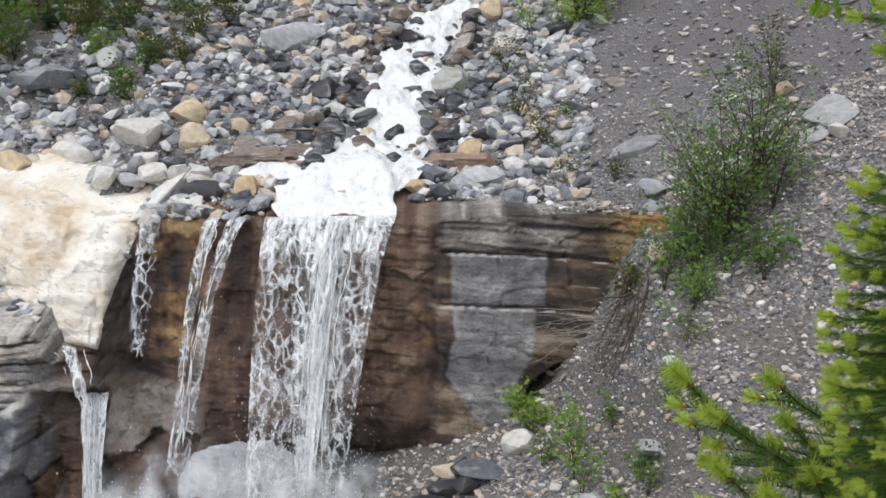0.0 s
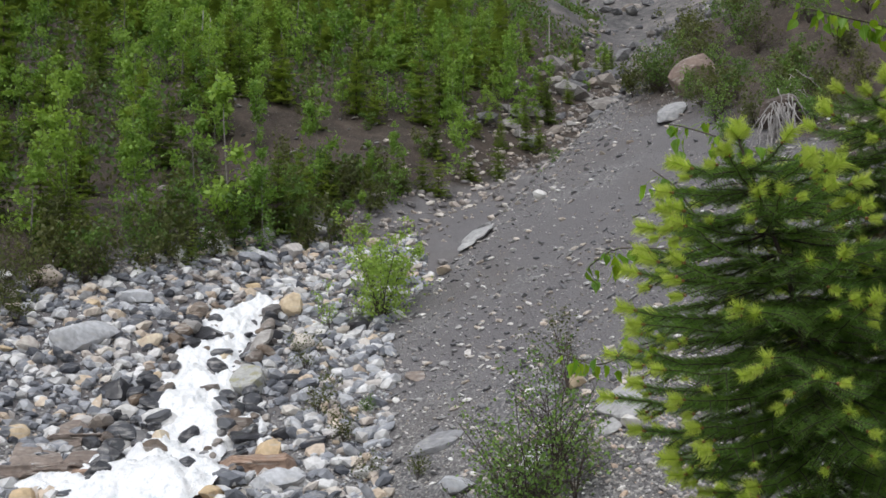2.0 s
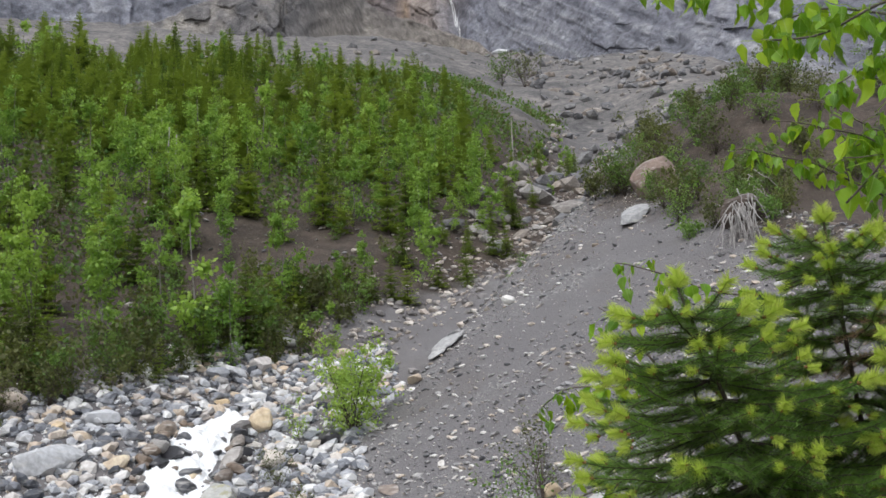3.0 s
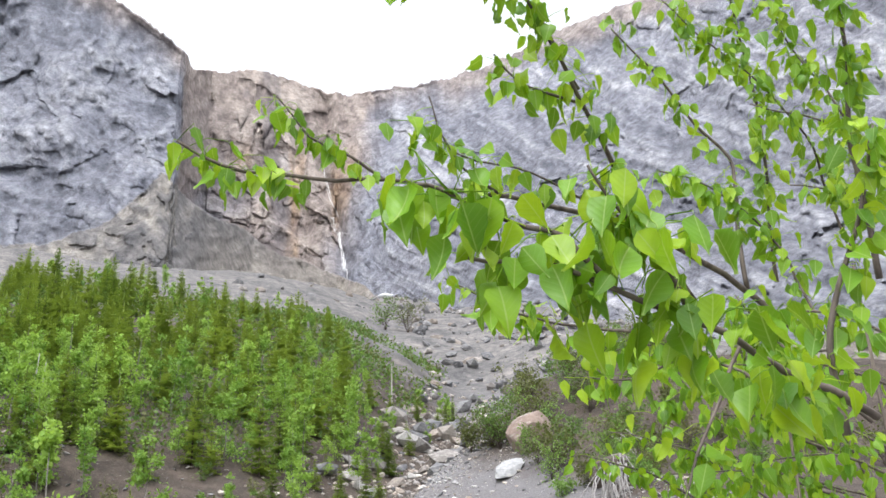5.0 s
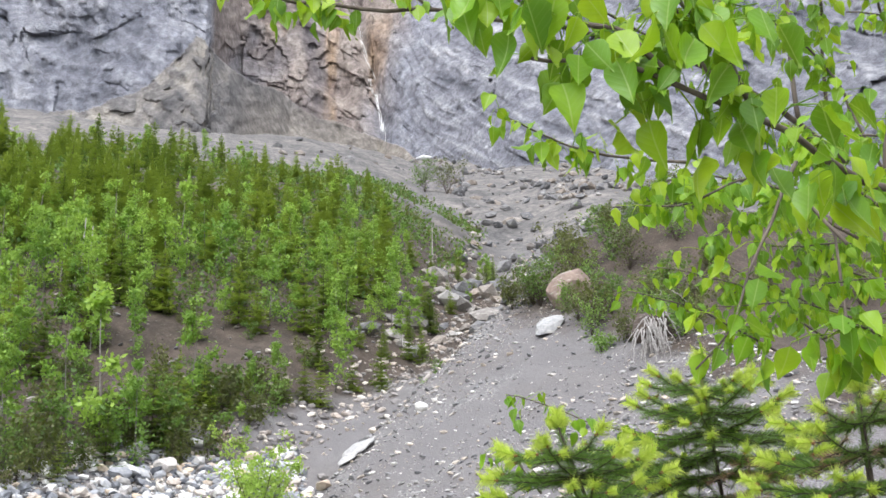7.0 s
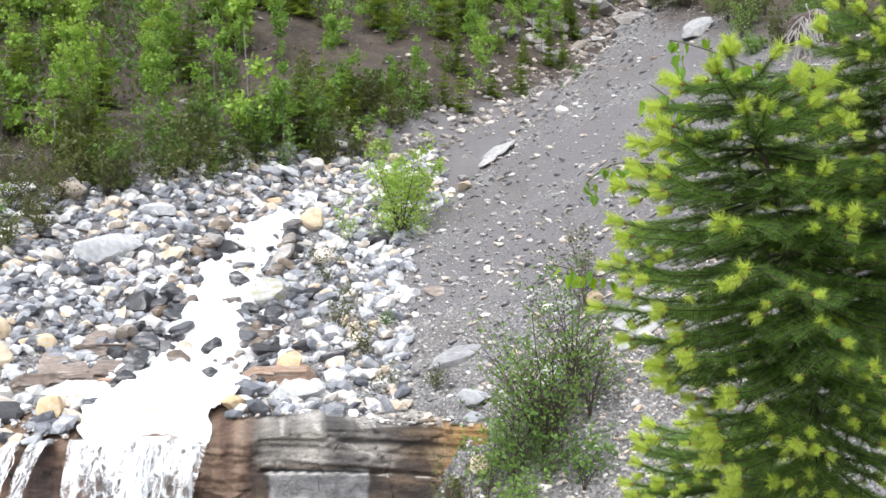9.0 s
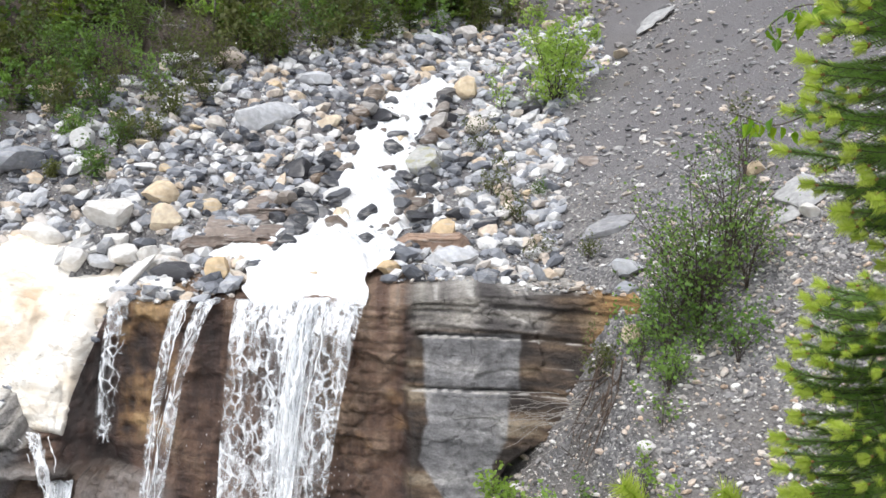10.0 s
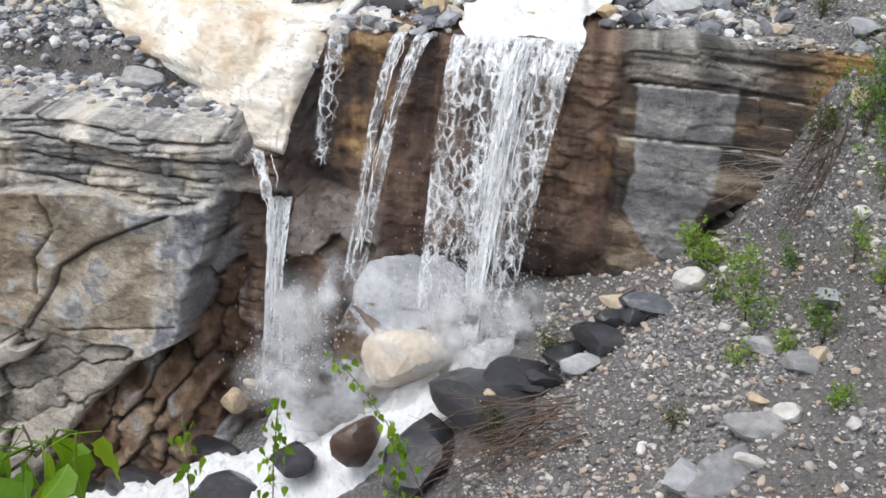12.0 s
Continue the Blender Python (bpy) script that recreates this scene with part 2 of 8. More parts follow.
GREYS = ((0.0, (0.05, 0.054, 0.066)), (0.14, (0.15, 0.158, 0.178)), (0.40, (0.30, 0.31, 0.335)), (0.62, (0.455, 0.46, 0.475)), (0.72, (0.46, 0.39, 0.325)), (0.77, (0.54, 0.43, 0.32)), (0.84, (0.56, 0.55, 0.54)), (1.0, (0.69, 0.685, 0.68)))
MAT_GROUND = make_gravel_ground()
MAT_STONE = make_stone("mixed_stone", GREYS)
MAT_PEBBLE = make_stone("pebble_stone", GREYS, per_object=False)
MAT_TAN = make_stone("tan_stone", ((0.0, (0.50, 0.37, 0.22)), (1.0, (0.58, 0.48, 0.36))))
MAT_PALE = make_stone("pale_stone", ((0.0, (0.56, 0.53, 0.49)), (1.0, (0.66, 0.64, 0.61))))
MAT_DARKWET = make_stone("wet_dark_stone", ((0.0, (0.020, 0.020, 0.024)), (1.0, (0.055, 0.054, 0.06))), rough=0.28, veined=0.12)
MAT_TALUS = make_stone("talus_stone", ((0.0, (0.10, 0.10, 0.108)), (0.5, (0.16, 0.157, 0.158)), (0.8, (0.22, 0.182, 0.15)), (1.0, (0.32, 0.31, 0.30))), per_object=False)
MAT_SCREE = make_stone("scree_stone", ((0.0, (0.10, 0.10, 0.108)), (0.3, (0.21, 0.208, 0.212)), (0.55, (0.34, 0.33, 0.32)), (0.72, (0.42, 0.35, 0.285)), (0.82, (0.50, 0.47, 0.44)), (1.0, (0.72, 0.70, 0.67))), per_object=False)
MAT_SLABGREY = make_stone("grey_slab_stone", ((0.0, (0.23, 0.23, 0.24)), (1.0, (0.36, 0.355, 0.35))))
MAT_BANK = make_stone("bank_stone", ((0.0, (0.11, 0.105, 0.105)), (0.28, (0.22, 0.21, 0.21)), (0.5, (0.36, 0.34, 0.325)), (0.66, (0.47, 0.40, 0.345)), (0.76, (0.46, 0.34, 0.25)), (0.86, (0.58, 0.55, 0.51)), (1.0, (0.76, 0.73, 0.69))), per_object=False)
MAT_GULLY = make_stone("gully_stone", ((0.0, (0.16, 0.15, 0.15)), (0.4, (0.28, 0.26, 0.25)), (0.7, (0.40, 0.34, 0.29)), (1.0, (0.56, 0.51, 0.46))), per_object=False)
MAT_LICHEN = make_stone("lichen_stone", ((0.0, (0.30, 0.30, 0.29)), (1.0, (0.36, 0.36, 0.34))), lichen=0.8)


def make_cliff():
    """Bedded limestone; the mesh carries the colour of each bed and block, and how wet it is."""
    m = Nodes("bedded_limestone")
    rock = m.n.new("ShaderNodeAttribute")
    rock.attribute_name = "rock"
    colour, wet = rock.outputs["Color"], rock.outputs["Alpha"]
    fine = m.noise(6.0, 8.0, m.scaled(1.0, 1.0, 1.8), 0.72)
    grit = m.noise(30.0, 5.0)
    film = m.noise(1.0, 8.0, m.scaled(5.0, 5.0, 0.5), 0.68)
    hair = m.cells(1.0, m.scaled(2.3, 0.6, 5.0, m.where), "DISTANCE_TO_EDGE").outputs["Distance"]
    hair = m.math("MULTIPLY", m.no(m.mask(hair, 0.0, 0.02)), m.mask(m.noise(1.9, 4.0), 0.5, 0.62))
    nrm = m.n.new("ShaderNodeSeparateXYZ")
    m.link(m.n.new("ShaderNodeNewGeometry").outputs["Normal"], nrm.inputs[0])
    flat = m.math("MULTIPLY", m.mask(nrm.outputs[2], 0.6, 0.95), m.no(m.math("MULTIPLY", wet, 0.85)))
    colour = m.mix(m.math("MULTIPLY", flat, 0.6), colour, m.ramp(fine, (0.3, (0.42, 0.40, 0.365)), (0.7, (0.68, 0.65, 0.60))))
    colour = m.mix(m.math("MULTIPLY_ADD", wet, -0.25, 0.55), colour, m.ramp(fine, (0.32, (0.24, 0.24, 0.24)), (0.66, (0.84, 0.84, 0.84))), "OVERLAY")
    colour = m.mix(m.math("MULTIPLY", wet, 0.6), colour, m.ramp(film, (0.34, (0.18, 0.18, 0.18)), (0.66, (0.86, 0.84, 0.82))), "OVERLAY")
    colour = m.mix(0.35, colour, m.ramp(grit, (0.3, (0.25, 0.25, 0.25)), (0.7, (0.76, 0.76, 0.76))), "OVERLAY")
    colour = m.mix(m.math("MULTIPLY", wet, m.math("MULTIPLY", m.mask(film, 0.50, 0.66), 0.55)), colour, m.mix(0.75, colour, (0.015, 0.012, 0.012)))
    colour = m.mix(m.math("MULTIPLY", hair, 0.5), colour, (0.03, 0.026, 0.024))
    rough = m.math("SUBTRACT", 0.85, m.math("MULTIPLY", wet, m.math("MULTIPLY_ADD", film, 0.4, 0.30)))
    h = m.math("ADD", fine, m.math("MULTIPLY_ADD", grit, 0.15, m.math("MULTIPLY", hair, -0.4)))
    return m.finish(colour, rough, h, 1.0, 0.07)


def make_pale_slab():
    m = Nodes("pale_slab_rock")
    n1, n2 = m.noise(1.2, 6.0), m.noise(8.0, 6.0, m.scaled(1, 1, 2.5))
    c = m.ramp(n1, (0.3, (0.56, 0.42, 0.29)), (0.43, (0.74, 0.65, 0.53)), (0.58, (0.86, 0.82, 0.75)))
    c = m.mix(m.mask(n2, 0.58, 0.72), c, (0.46, 0.41, 0.35))
    c = m.mix(m.math("MULTIPLY", m.mask(m.noise(2.4, 6.0, None, 0.65, 0.7), 0.54, 0.62), 0.5), c, (0.45, 0.38, 0.30))
    return m.finish(c, 0.75, m.math("ADD", n1, m.math("MULTIPLY", n2, 0.5)), 0.6, 0.06)


def make_mountain():
    """Fractured limestone; the mesh carries the colour of its beds and blocks, and the painted shade of its caves."""
    m = Nodes("mountain_limestone")
    rock = m.n.new("ShaderNodeAttribute")
    rock.attribute_name = "rock"
    crack = m.noise(0.5, 10.0, m.scaled(1.2, 1.2, 0.85), 0.75)
    grit = m.noise(2.2, 6.0, None, 0.7)
    block = m.cells(1.0, m.scaled(0.55, 0.55, 0.9))
    facet = m.ramp(block.outputs["Color"], (0.1, (0.34, 0.34, 0.34)), (0.9, (0.66, 0.66, 0.66)))
    c = m.mix(0.65, rock.outputs["Color"], m.ramp(crack, (0.34, (0.18, 0.18, 0.18)), (0.66, (0.82, 0.82, 0.82))), "OVERLAY")
    c = m.mix(0.35, c, m.ramp(grit, (0.3, (0.25, 0.25, 0.25)), (0.7, (0.76, 0.76, 0.76))), "OVERLAY")
    c = m.mix(0.5, c, facet, "OVERLAY")
    return m.finish(c, 0.92, m.math("ADD", crack, m.math("MULTIPLY", grit, 0.3)), 1.0, 1.6)


def make_foam():
    """Opaque white water; the bluish shading of its streaked hollows is put into the colour."""
    m = Nodes("white_water_foam")
    n1 = m.noise(1.0, 5.0, m.scaled(9.0, 5.0, 9.0), 0.65)
    n2 = m.noise(26.0, 4.0)
    c = m.ramp(n1, (0.28, (0.58, 0.62, 0.65)), (0.40, (0.86, 0.88, 0.90)), (0.52, (0.97, 0.975, 0.98)))
    return m.finish(c, 0.3, m.math("ADD", n1, m.math("MULTIPLY", n2, 0.4)), 0.8, 0.08)


def make_lace(name="torn_water_curtain", bias=0.0):
    """A falling curtain torn into a net of white threads with open holes."""
    m = Nodes(name)
    warp = m.noise(2.2, 3.0)
    off = m.n.new("ShaderNodeVectorMath")
    off.operation = "MULTIPLY_ADD"
    nz = m.n.new("ShaderNodeTexNoise")
    nz.inputs["Scale"].default_value = 3.0
    m.link(m.where, nz.inputs["Vector"])
    m.link(nz.outputs["Color"], off.inputs[0])
    off.inputs[1].default_value = (0.22, 0.0, 0.45)
    m.link(m.where, off.inputs[2])
    coarse = m.cells(1.0, m.scaled(7.5, 0.6, 4.6, off.outputs[0]), "DISTANCE_TO_EDGE").outputs["Distance"]
    fine = m.cells(1.0, m.scaled(16.0, 0.9, 9.0, off.outputs[0]), "DISTANCE_TO_EDGE").outputs["Distance"]
    dense = m.math("ADD", m.mask(m.noise(1.0, 4.0, m.scaled(3.4, 0.5, 0.5)), 0.38, 0.68), m.math("ADD", bias, m.math("MULTIPLY", m.mask(m.axis(2), -2.0, -1.45), 0.8)))
    blot = m.mask(m.noise(1.0, 5.0, m.scaled(7.0, 2.0, 3.0), 0.62), 0.36, 0.64)
    thread = m.no(m.mask(m.math("SUBTRACT", coarse, m.math("MULTIPLY", dense, 0.06)), -0.03, 0.17))
    thread = m.math("MULTIPLY", thread, m.math("MULTIPLY_ADD", blot, 0.85, 0.08))
    hair = m.math("MULTIPLY", m.no(m.mask(fine, 0.0, 0.20)), m.math("MULTIPLY", m.math("MULTIPLY_ADD", dense, 0.5, 0.1), blot))
    haze = m.math("MULTIPLY", m.mask(m.noise(1.0, 6.0, m.scaled(14.0, 4.0, 1.3), 0.62), 0.40, 0.68), m.math("MULTIPLY_ADD", dense, 0.40, 0.12))
    speck = m.math("MULTIPLY", m.mask(m.noise(1.0, 3.0, m.scaled(40.0, 20.0, 22.0)), 0.55, 0.68), m.math("MULTIPLY_ADD", dense, 0.5, 0.25))
    alpha = m.math("MINIMUM", m.math("ADD", m.math("MULTIPLY", m.math("MAXIMUM", thread, hair), 0.8), m.math("MAXIMUM", m.math("MULTIPLY", speck, 0.8), haze)), 0.86)
    return m.finish((0.90, 0.92, 0.94), 0.3, warp, 0.2, 0.02, Alpha=alpha)


MAT_CLIFF = make_cliff()
MAT_SLAB = make_pale_slab()
MAT_MOUNTAIN = make_mountain()
MAT_FOAM = make_foam()
MAT_LACE = make_lace(bias=-0.15)


def make_veil():
    """A smooth, streaked sheet of white water."""
    m = Nodes("smooth_white_water")
    long = m.noise(1.0, 5.0, m.scaled(13.0, 13.0, 0.7), 0.6)
    small = m.noise(1.0, 4.0, m.scaled(30.0, 30.0, 5.0), 0.6)
    alpha = m.math("MINIMUM", m.math("ADD", m.math("MULTIPLY", m.mask(long, 0.30, 0.52), 0.80), m.math("MULTIPLY", m.mask(small, 0.44, 0.64), 0.35)), 0.93)
    return m.finish((0.90, 0.92, 0.94), 0.4, small, 0.3, 0.02, Alpha=alpha)


MAT_VEIL = make_veil()
MAT_LACE_THIN = make_lace("sparse_water_threads", -0.75)
MAT_LACE_DENSE = make_lace("dense_water_threads", 0.55)


def make_spray():
    """Fine drifting spray, thinning out to nothing at its edges."""
    m = Nodes("fine_spray")
    at = m.n.new("ShaderNodeTexCoord").outputs["Generated"]
    sub = m.n.new("ShaderNodeVectorMath")
    sub.operation = "SUBTRACT"
    m.link(at, sub.inputs[0])
    sub.inputs[1].default_value = (0.5, 0.5, 0.5)
    sq = m.n.new("ShaderNodeVectorMath")
    sq.operation = "MULTIPLY"
    m.link(sub.outputs[0], sq.inputs[0])
    sq.inputs[1].default_value = (1.0, 0.0, 1.0)
    ln = m.n.new("ShaderNodeVectorMath")
    ln.operation = "LENGTH"
    m.link(sq.outputs[0], ln.inputs[0])
    inside = m.math("SUBTRACT", 1.0, m.mask(ln.outputs["Value"], 0.08, 0.48))
    puff = m.mask(m.noise(2.2, 5.0), 0.30, 0.75)
    return m.finish((0.93, 0.94, 0.96), 1.0, None, Alpha=m.math("MULTIPLY", m.math("MULTIPLY", inside, puff), 0.72))


MAT_SPRAY = make_spray()

# ---------------------------------------------------------------- the land: heights in metres, the first eye at 0
def lip_y(x):
    """Plan line of the cliff's edge."""
    return np.interp(x, (-14, -6.2, -5.6, -4.8, -3.6, -0.7, 1.8, 3.0, 3.8), (16.6, 16.6, 17.0, 17.4, 17.0, 16.4, 16.0, 15.0, 14.3))


def lip_z(x):
    """Height of the cliff's edge."""
    return np.interp(x, (-14, -6.2, -5.95, -5.5, -4.8, -3.6, -0.7, 1.8, 3.0, 3.8), (-3.05, -3.1, -3.6, -3.45, -1.5, -1.44, -1.32, -1.12, -1.08, -1.0))


def lip_slope(x):
    """How fast the rock rises behind the edge."""
    return np.interp(x, (-7.0, -6.0, -0.5, 1.5), (0.25, 0.45, 0.45, 0.12))


def stream_x(y):
    """The stream's and then the gully's line."""
    return np.interp(y, (16, 18, 20, 22, 25, 28, 31, 37, 45, 52, 60, 70, 95, 190, 260), (-1.8, -1.40, -1.05, -0.85, -0.15, 1.6, 4.2, 9.0, 13.6, 18.0, 21.0, 26.0, 32.0, 58.0, 62.0))


def valley(x, y):
    """The steep valley floor with its bed of boulders, and the wooded hill on its far left."""
    z = np.interp(y, (15, 17, 22, 25, 27.3, 50, 78, 120, 190, 260), (-2.0, -1.2, 1.15, 2.85, 4.3, 19.0, 35.0, 57.0, 92.0, 126.0))
    off = x - stream_x(y)
    cut = np.interp(y, (17, 25, 30, 37, 45, 52, 60, 95, 190), (0.25, 0.5, 0.9, 1.6, 2.4, 2.6, 4.0, 3.0, 2.0))
    width = np.interp(y, (17, 25, 37, 60, 95, 190), (2.2, 2.0, 3.0, 5.0, 8.0, 20.0))
    z = z - cut * np.exp(-(off / width) ** 2)
    z = z + 0.11 * np.clip(-x - 3.0, 0, 14) * smooth(18, 22, y) * (1 - smooth(40, 60, y))
    z = z + (2.2 * fbm(x * 0.05, y * 0.05, 0, 4, 7) + 0.7 * fbm(x * 0.3, y * 0.3, 0, 3, 8)) * smooth(55, 85, y)
    hill = smooth(27, 34, y) * smooth(2.0, 6.0, -off) * (1 - smooth(80, 110, y))
    return z + hill * 1.2 * fbm(x * 0.12, y * 0.12, 3.0, 3, 5) + 0.12 * fbm(x * 0.9, y * 0.9, 0, 4, 6)


def scree(x, y):
    """The cone of scree that comes down from the right."""
    across = np.minimum(x, 12.5) + 0.1 * np.maximum(x - 12.5, 0)
    z = -0.07 + 0.55 * (across - 3.1) + 0.4 * (y - 18) - 0.22 * np.clip(y - 32, 0, 200)
    z = z - 1.05 * np.clip((y - x) - 20.9, 0, 30)
    z = z + 3.2 * smooth(12.5, 17.5, x) * smooth(25, 31, y) * (1 - smooth(46, 62, y))
    return z + 0.16 * fbm(x * 0.5, y * 0.5, 1.0, 4, 9)


def ravine(x, y):
    """The floor below the falls, and the bank on which the camera stands."""
    low = -3.3 + 0.55 * (x - 3.7) + 0.3 * (y - 13.5)
    low = np.maximum(low - 0.35 * smooth(0.5, 4.0, -x), -11.0)
    bank = -1.65 - 0.78 * np.clip(y - 0.7, 0, 40) + 0.05 * x
    mound = -1.6 + np.where(x < 2.9, 2.6, 0.55) * (x - 2.9) + 0.9 * (y - 14.6)
    low = softmax2(low, np.minimum(mound, -0.6 + 0.45 * (x - 3.0)) - 6.0 * smooth(0.2, -1.0, x), 0.3)
    return softmax2(low, bank, 0.8) + 0.10 * fbm(x * 0.8, y * 0.8, 2.0, 4, 11)


def height(x, y):
    x, y = np.asarray(x, float), np.asarray(y, float)
    ledge = -3.15 + 0.85 * (y - 17.0)
    up = valley(x, y)
    w_left = 1 - smooth(-6.3, -5.4, x)
    up = up * (1 - w_left) + np.minimum(up, ledge) * w_left
    up = softmax2(up, scree(x, y), 0.5)
    reach = np.interp(x, (2.7, 6.0), (0.45, 5.0))
    start = np.where(x < 2.9, lip_y(np.minimum(x, 3.8)) + 1.15, 14.6 - 0.5 * (reach - 0.45))
    w = smooth(0, 1, (y - start) / reach)
    return ravine(x, y) * (1 - w) + up * w


def ground_z(x, y):
    """The height of what one stands on: the ground, or the shelf along the cliff's edge."""
    x, y = np.asarray(x, float), np.asarray(y, float)
    shelf = (x < 2.95) & (y > lip_y(x) + 0.02) & (y < lip_y(x) + 1.75)
    return np.where(shelf, np.maximum(height(x, y), lip_z(x) + 0.02 + lip_slope(x) * (y - lip_y(x))), height(x, y))


def ground_sheet():
    az = np.radians(np.concatenate([np.arange(-180, -50, 3.0), np.arange(-50, -34, 0.4), np.arange(-34, 40, 0.28), np.arange(40, 60, 0.4), np.arange(60, 180, 3.0)]))
    r = np.concatenate([[0.05, 0.5, 1.0], np.geomspace(1.6, 9.0, 30), np.geomspace(9.15, 34.0, 170), np.geomspace(34.5, 230.0, 90), [300, 500, 900, 2500]])
    A, D = np.meshgrid(az, r, indexing="ij")
    X, Y = D * np.sin(A), D * np.cos(A)
    Z = height(np.clip(X, -150, 150), np.clip(Y, -8, 250))
    verts = np.stack([X, Y, Z], -1).reshape(-1, 3)
    faces = grid_faces(len(az), len(r), wrap=True)
    me = mesh_data("ground", verts, faces[:, ::-1], MAT_GROUND)
    return thing("ground", "grey scree and gravel valley floor with brown soil on the hill", "ground", kind="structure", me=me)


ground = ground_sheet()


def mountain_wall():
    """The cliffs that close the valley: a near buttress, a brown recess with a thin fall, and a long slabby wall."""
    az = np.concatenate([np.arange(-75, -24, 1.5), np.arange(-24, 2.8, 0.10), np.arange(2.8, 4.4, 0.03), np.arange(4.4, 48, 0.10), np.arange(48, 90, 1.5)])
    n = 230
    A, U = np.meshgrid(az, np.linspace(0, 1, n), indexing="ij")
    step = smooth(3.3, 3.65, A + 0.4 * fbm(U * 7, 0, 0, 3, 3))
    foot = np.interp(A, (-75, -20, 3.0, 5, 11, 15, 21, 30, 48, 90), (170, 185, 200, 226, 234, 205, 145, 112, 95, 90)) - 16 * (1 - step) * smooth(-10, 3, A)
    foot_el = np.interp(A, (-75, -8, 3, 8, 13, 20, 30, 48, 90), (24, 24.6, 25.0, 24.6, 23.9, 20.6, 19.0, 17, 15))
    skyline = np.interp(A, (-75, -30, -8.2, -5.5, -1.2, 1.5, 2.8, 3.4, 3.8, 5.7, 7.8, 10.0, 12.0, 13.6, 16.5, 20.1, 23.9, 27.7, 33.3, 40, 60, 90),
                        (42, 45, 41.5, 40.1, 38.6, 37.5, 36.9, 36.4, 35.75, 35.85, 36.1, 35.7, 35.1, 35.0, 35.4, 35.8, 36.7, 37.9, 38.8, 41, 44, 40))
    skyline = skyline + 0.16 * fbm(A * 1.1, 0, 0, 4, 21) + 0.12 * fbm(A * 5, 0, 0, 4, 22)
    lean = np.interp(A, (-75, 3, 5, 11, 15, 21, 30, 90), (26, 26, 26, 26, 50, 105, 118, 90))
    R = foot + lean * U + 30 * np.clip(U - 0.97, 0, 1) / 0.03
    el = foot_el + (skyline - foot_el) * np.minimum(U / 0.97, 1)
    X, Y = R * np.sin(np.radians(A)), R * np.cos(np.radians(A))
    Z = R * np.tan(np.radians(el))
    S, H = A * 3.5 - 30 * (1 - step), el * 4.0                        # metres along and up the face
    n1, n2, n3 = 1.7 * fbm(S * 0.035, H * 0.035, 0, 5, 30), 1.6 * fbm(S * 0.12, H * 0.12, 1.0, 5, 31), 1.5 * fbm(S * 0.5, H * 0.5, 2.0, 4, 32)
    dip = np.interp(A, (3, 5, 12, 16), (0.28, 0.10, -0.15, -0.55))
    along, across = S + dip * H + 3 * n2, H - dip * S + 2.5 * n1
    e1, w1, t1 = jointed(along / 9.0 + 0.3 * n2, across / 9.5 + 0.3 * n2, 33)
    e2, w2, t2 = jointed(along / 3.0 + 0.25 * n3, across / 3.2 + 0.25 * n3, 34)
    e3, w3, t3 = jointed((S + 0.8 * n2) / 3.0, (H + 4 * n1) / 11.0, 35)
    gap1 = np.exp(-(e1 / 0.05) ** 2) * smooth(-0.2, 0.6, n1 + 0.4 * n2)
    gap2 = np.exp(-(e2 / 0.07) ** 2) * smooth(0.0, 0.8, n2 + 0.3 * n3)
    gap3 = np.exp(-(e3 / 0.07) ** 2) * smooth(0.1, 0.8, n2 - 0.3 * n1)
    lines = 1.1 * fbm(along * 0.035, across * 0.42, 3.0, 5, 36) + 0.7 * fbm(along * 0.09, across * 1.3, 4.0, 4, 38)
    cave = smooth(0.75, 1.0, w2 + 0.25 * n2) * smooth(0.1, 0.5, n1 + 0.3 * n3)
    wall = smooth(14.0, 17.0, A + 1.2 * n1)
    recess = step * (1 - smooth(12.4, 15.5, A + 0.8 * n2 + 0.3 * (30 - el)))
    out = 6 * n1 + 1.5 * n2 + 0.8 * n3 + 1.5 * (w1 - 0.5) + 2.2 * t1 + 0.6 * (w2 - 0.5) + 1.0 * t2 - (1 - wall) * (0.25 * gap1 + 0.3 * gap2 + 0.4 * cave) + 0.9 * lines * wall
    out = out + recess * (2.0 * (w3 - 0.5) + 2.5 * t3 - 1.6 * gap3) - 7 * np.exp(-((A - np.interp(el, (25, 29, 31, 35), (13.3, 12.7, 12.0, 12.0))) / 0.5) ** 2)
    talus = np.interp(A, (-75, -7.1, -4.3, -0.7, 1.3, 2.5, 5.5, 8.1, 12.1, 14.5, 17.1, 20, 90), (24, 25.7, 26.1, 27.0, 28.9, 30.3, 28.8, 27.5, 25.7, 24.8, 23.4, 21.0, 18)) + 0.35 * n2 + 0.3 * n1
    near = np.interp(A, (-75, -2, 1.5, 3, 4.5, 6, 8, 13, 21, 30, 90), (156, 168, 170, 172, 178, 188, 203, 212, 142, 110, 88)) + 2.5 * n1
    rubble = near - 4.0 * (talus - el) + 1.0 * n2 + 0.8 * n3 + 1.2 * (w2 - 0.5)
    fade = np.sin(np.pi * np.clip(U / 0.97, 0, 1)) ** 0.4
    R2 = R - out * fade
    heap = (el < talus) & (R2 > rubble)
    R2 = np.where(heap, rubble, R2)
    k = R2 / R
    X, Y, Z = X * k, Y * k, np.where(U < 0.96, Z * k, Z)
    floor = height(np.clip(X[:, :1], -150, 150), np.clip(Y[:, :1], -8, 250)) - 12
    Z[:, :1] = np.minimum(Z[:, :1], floor)

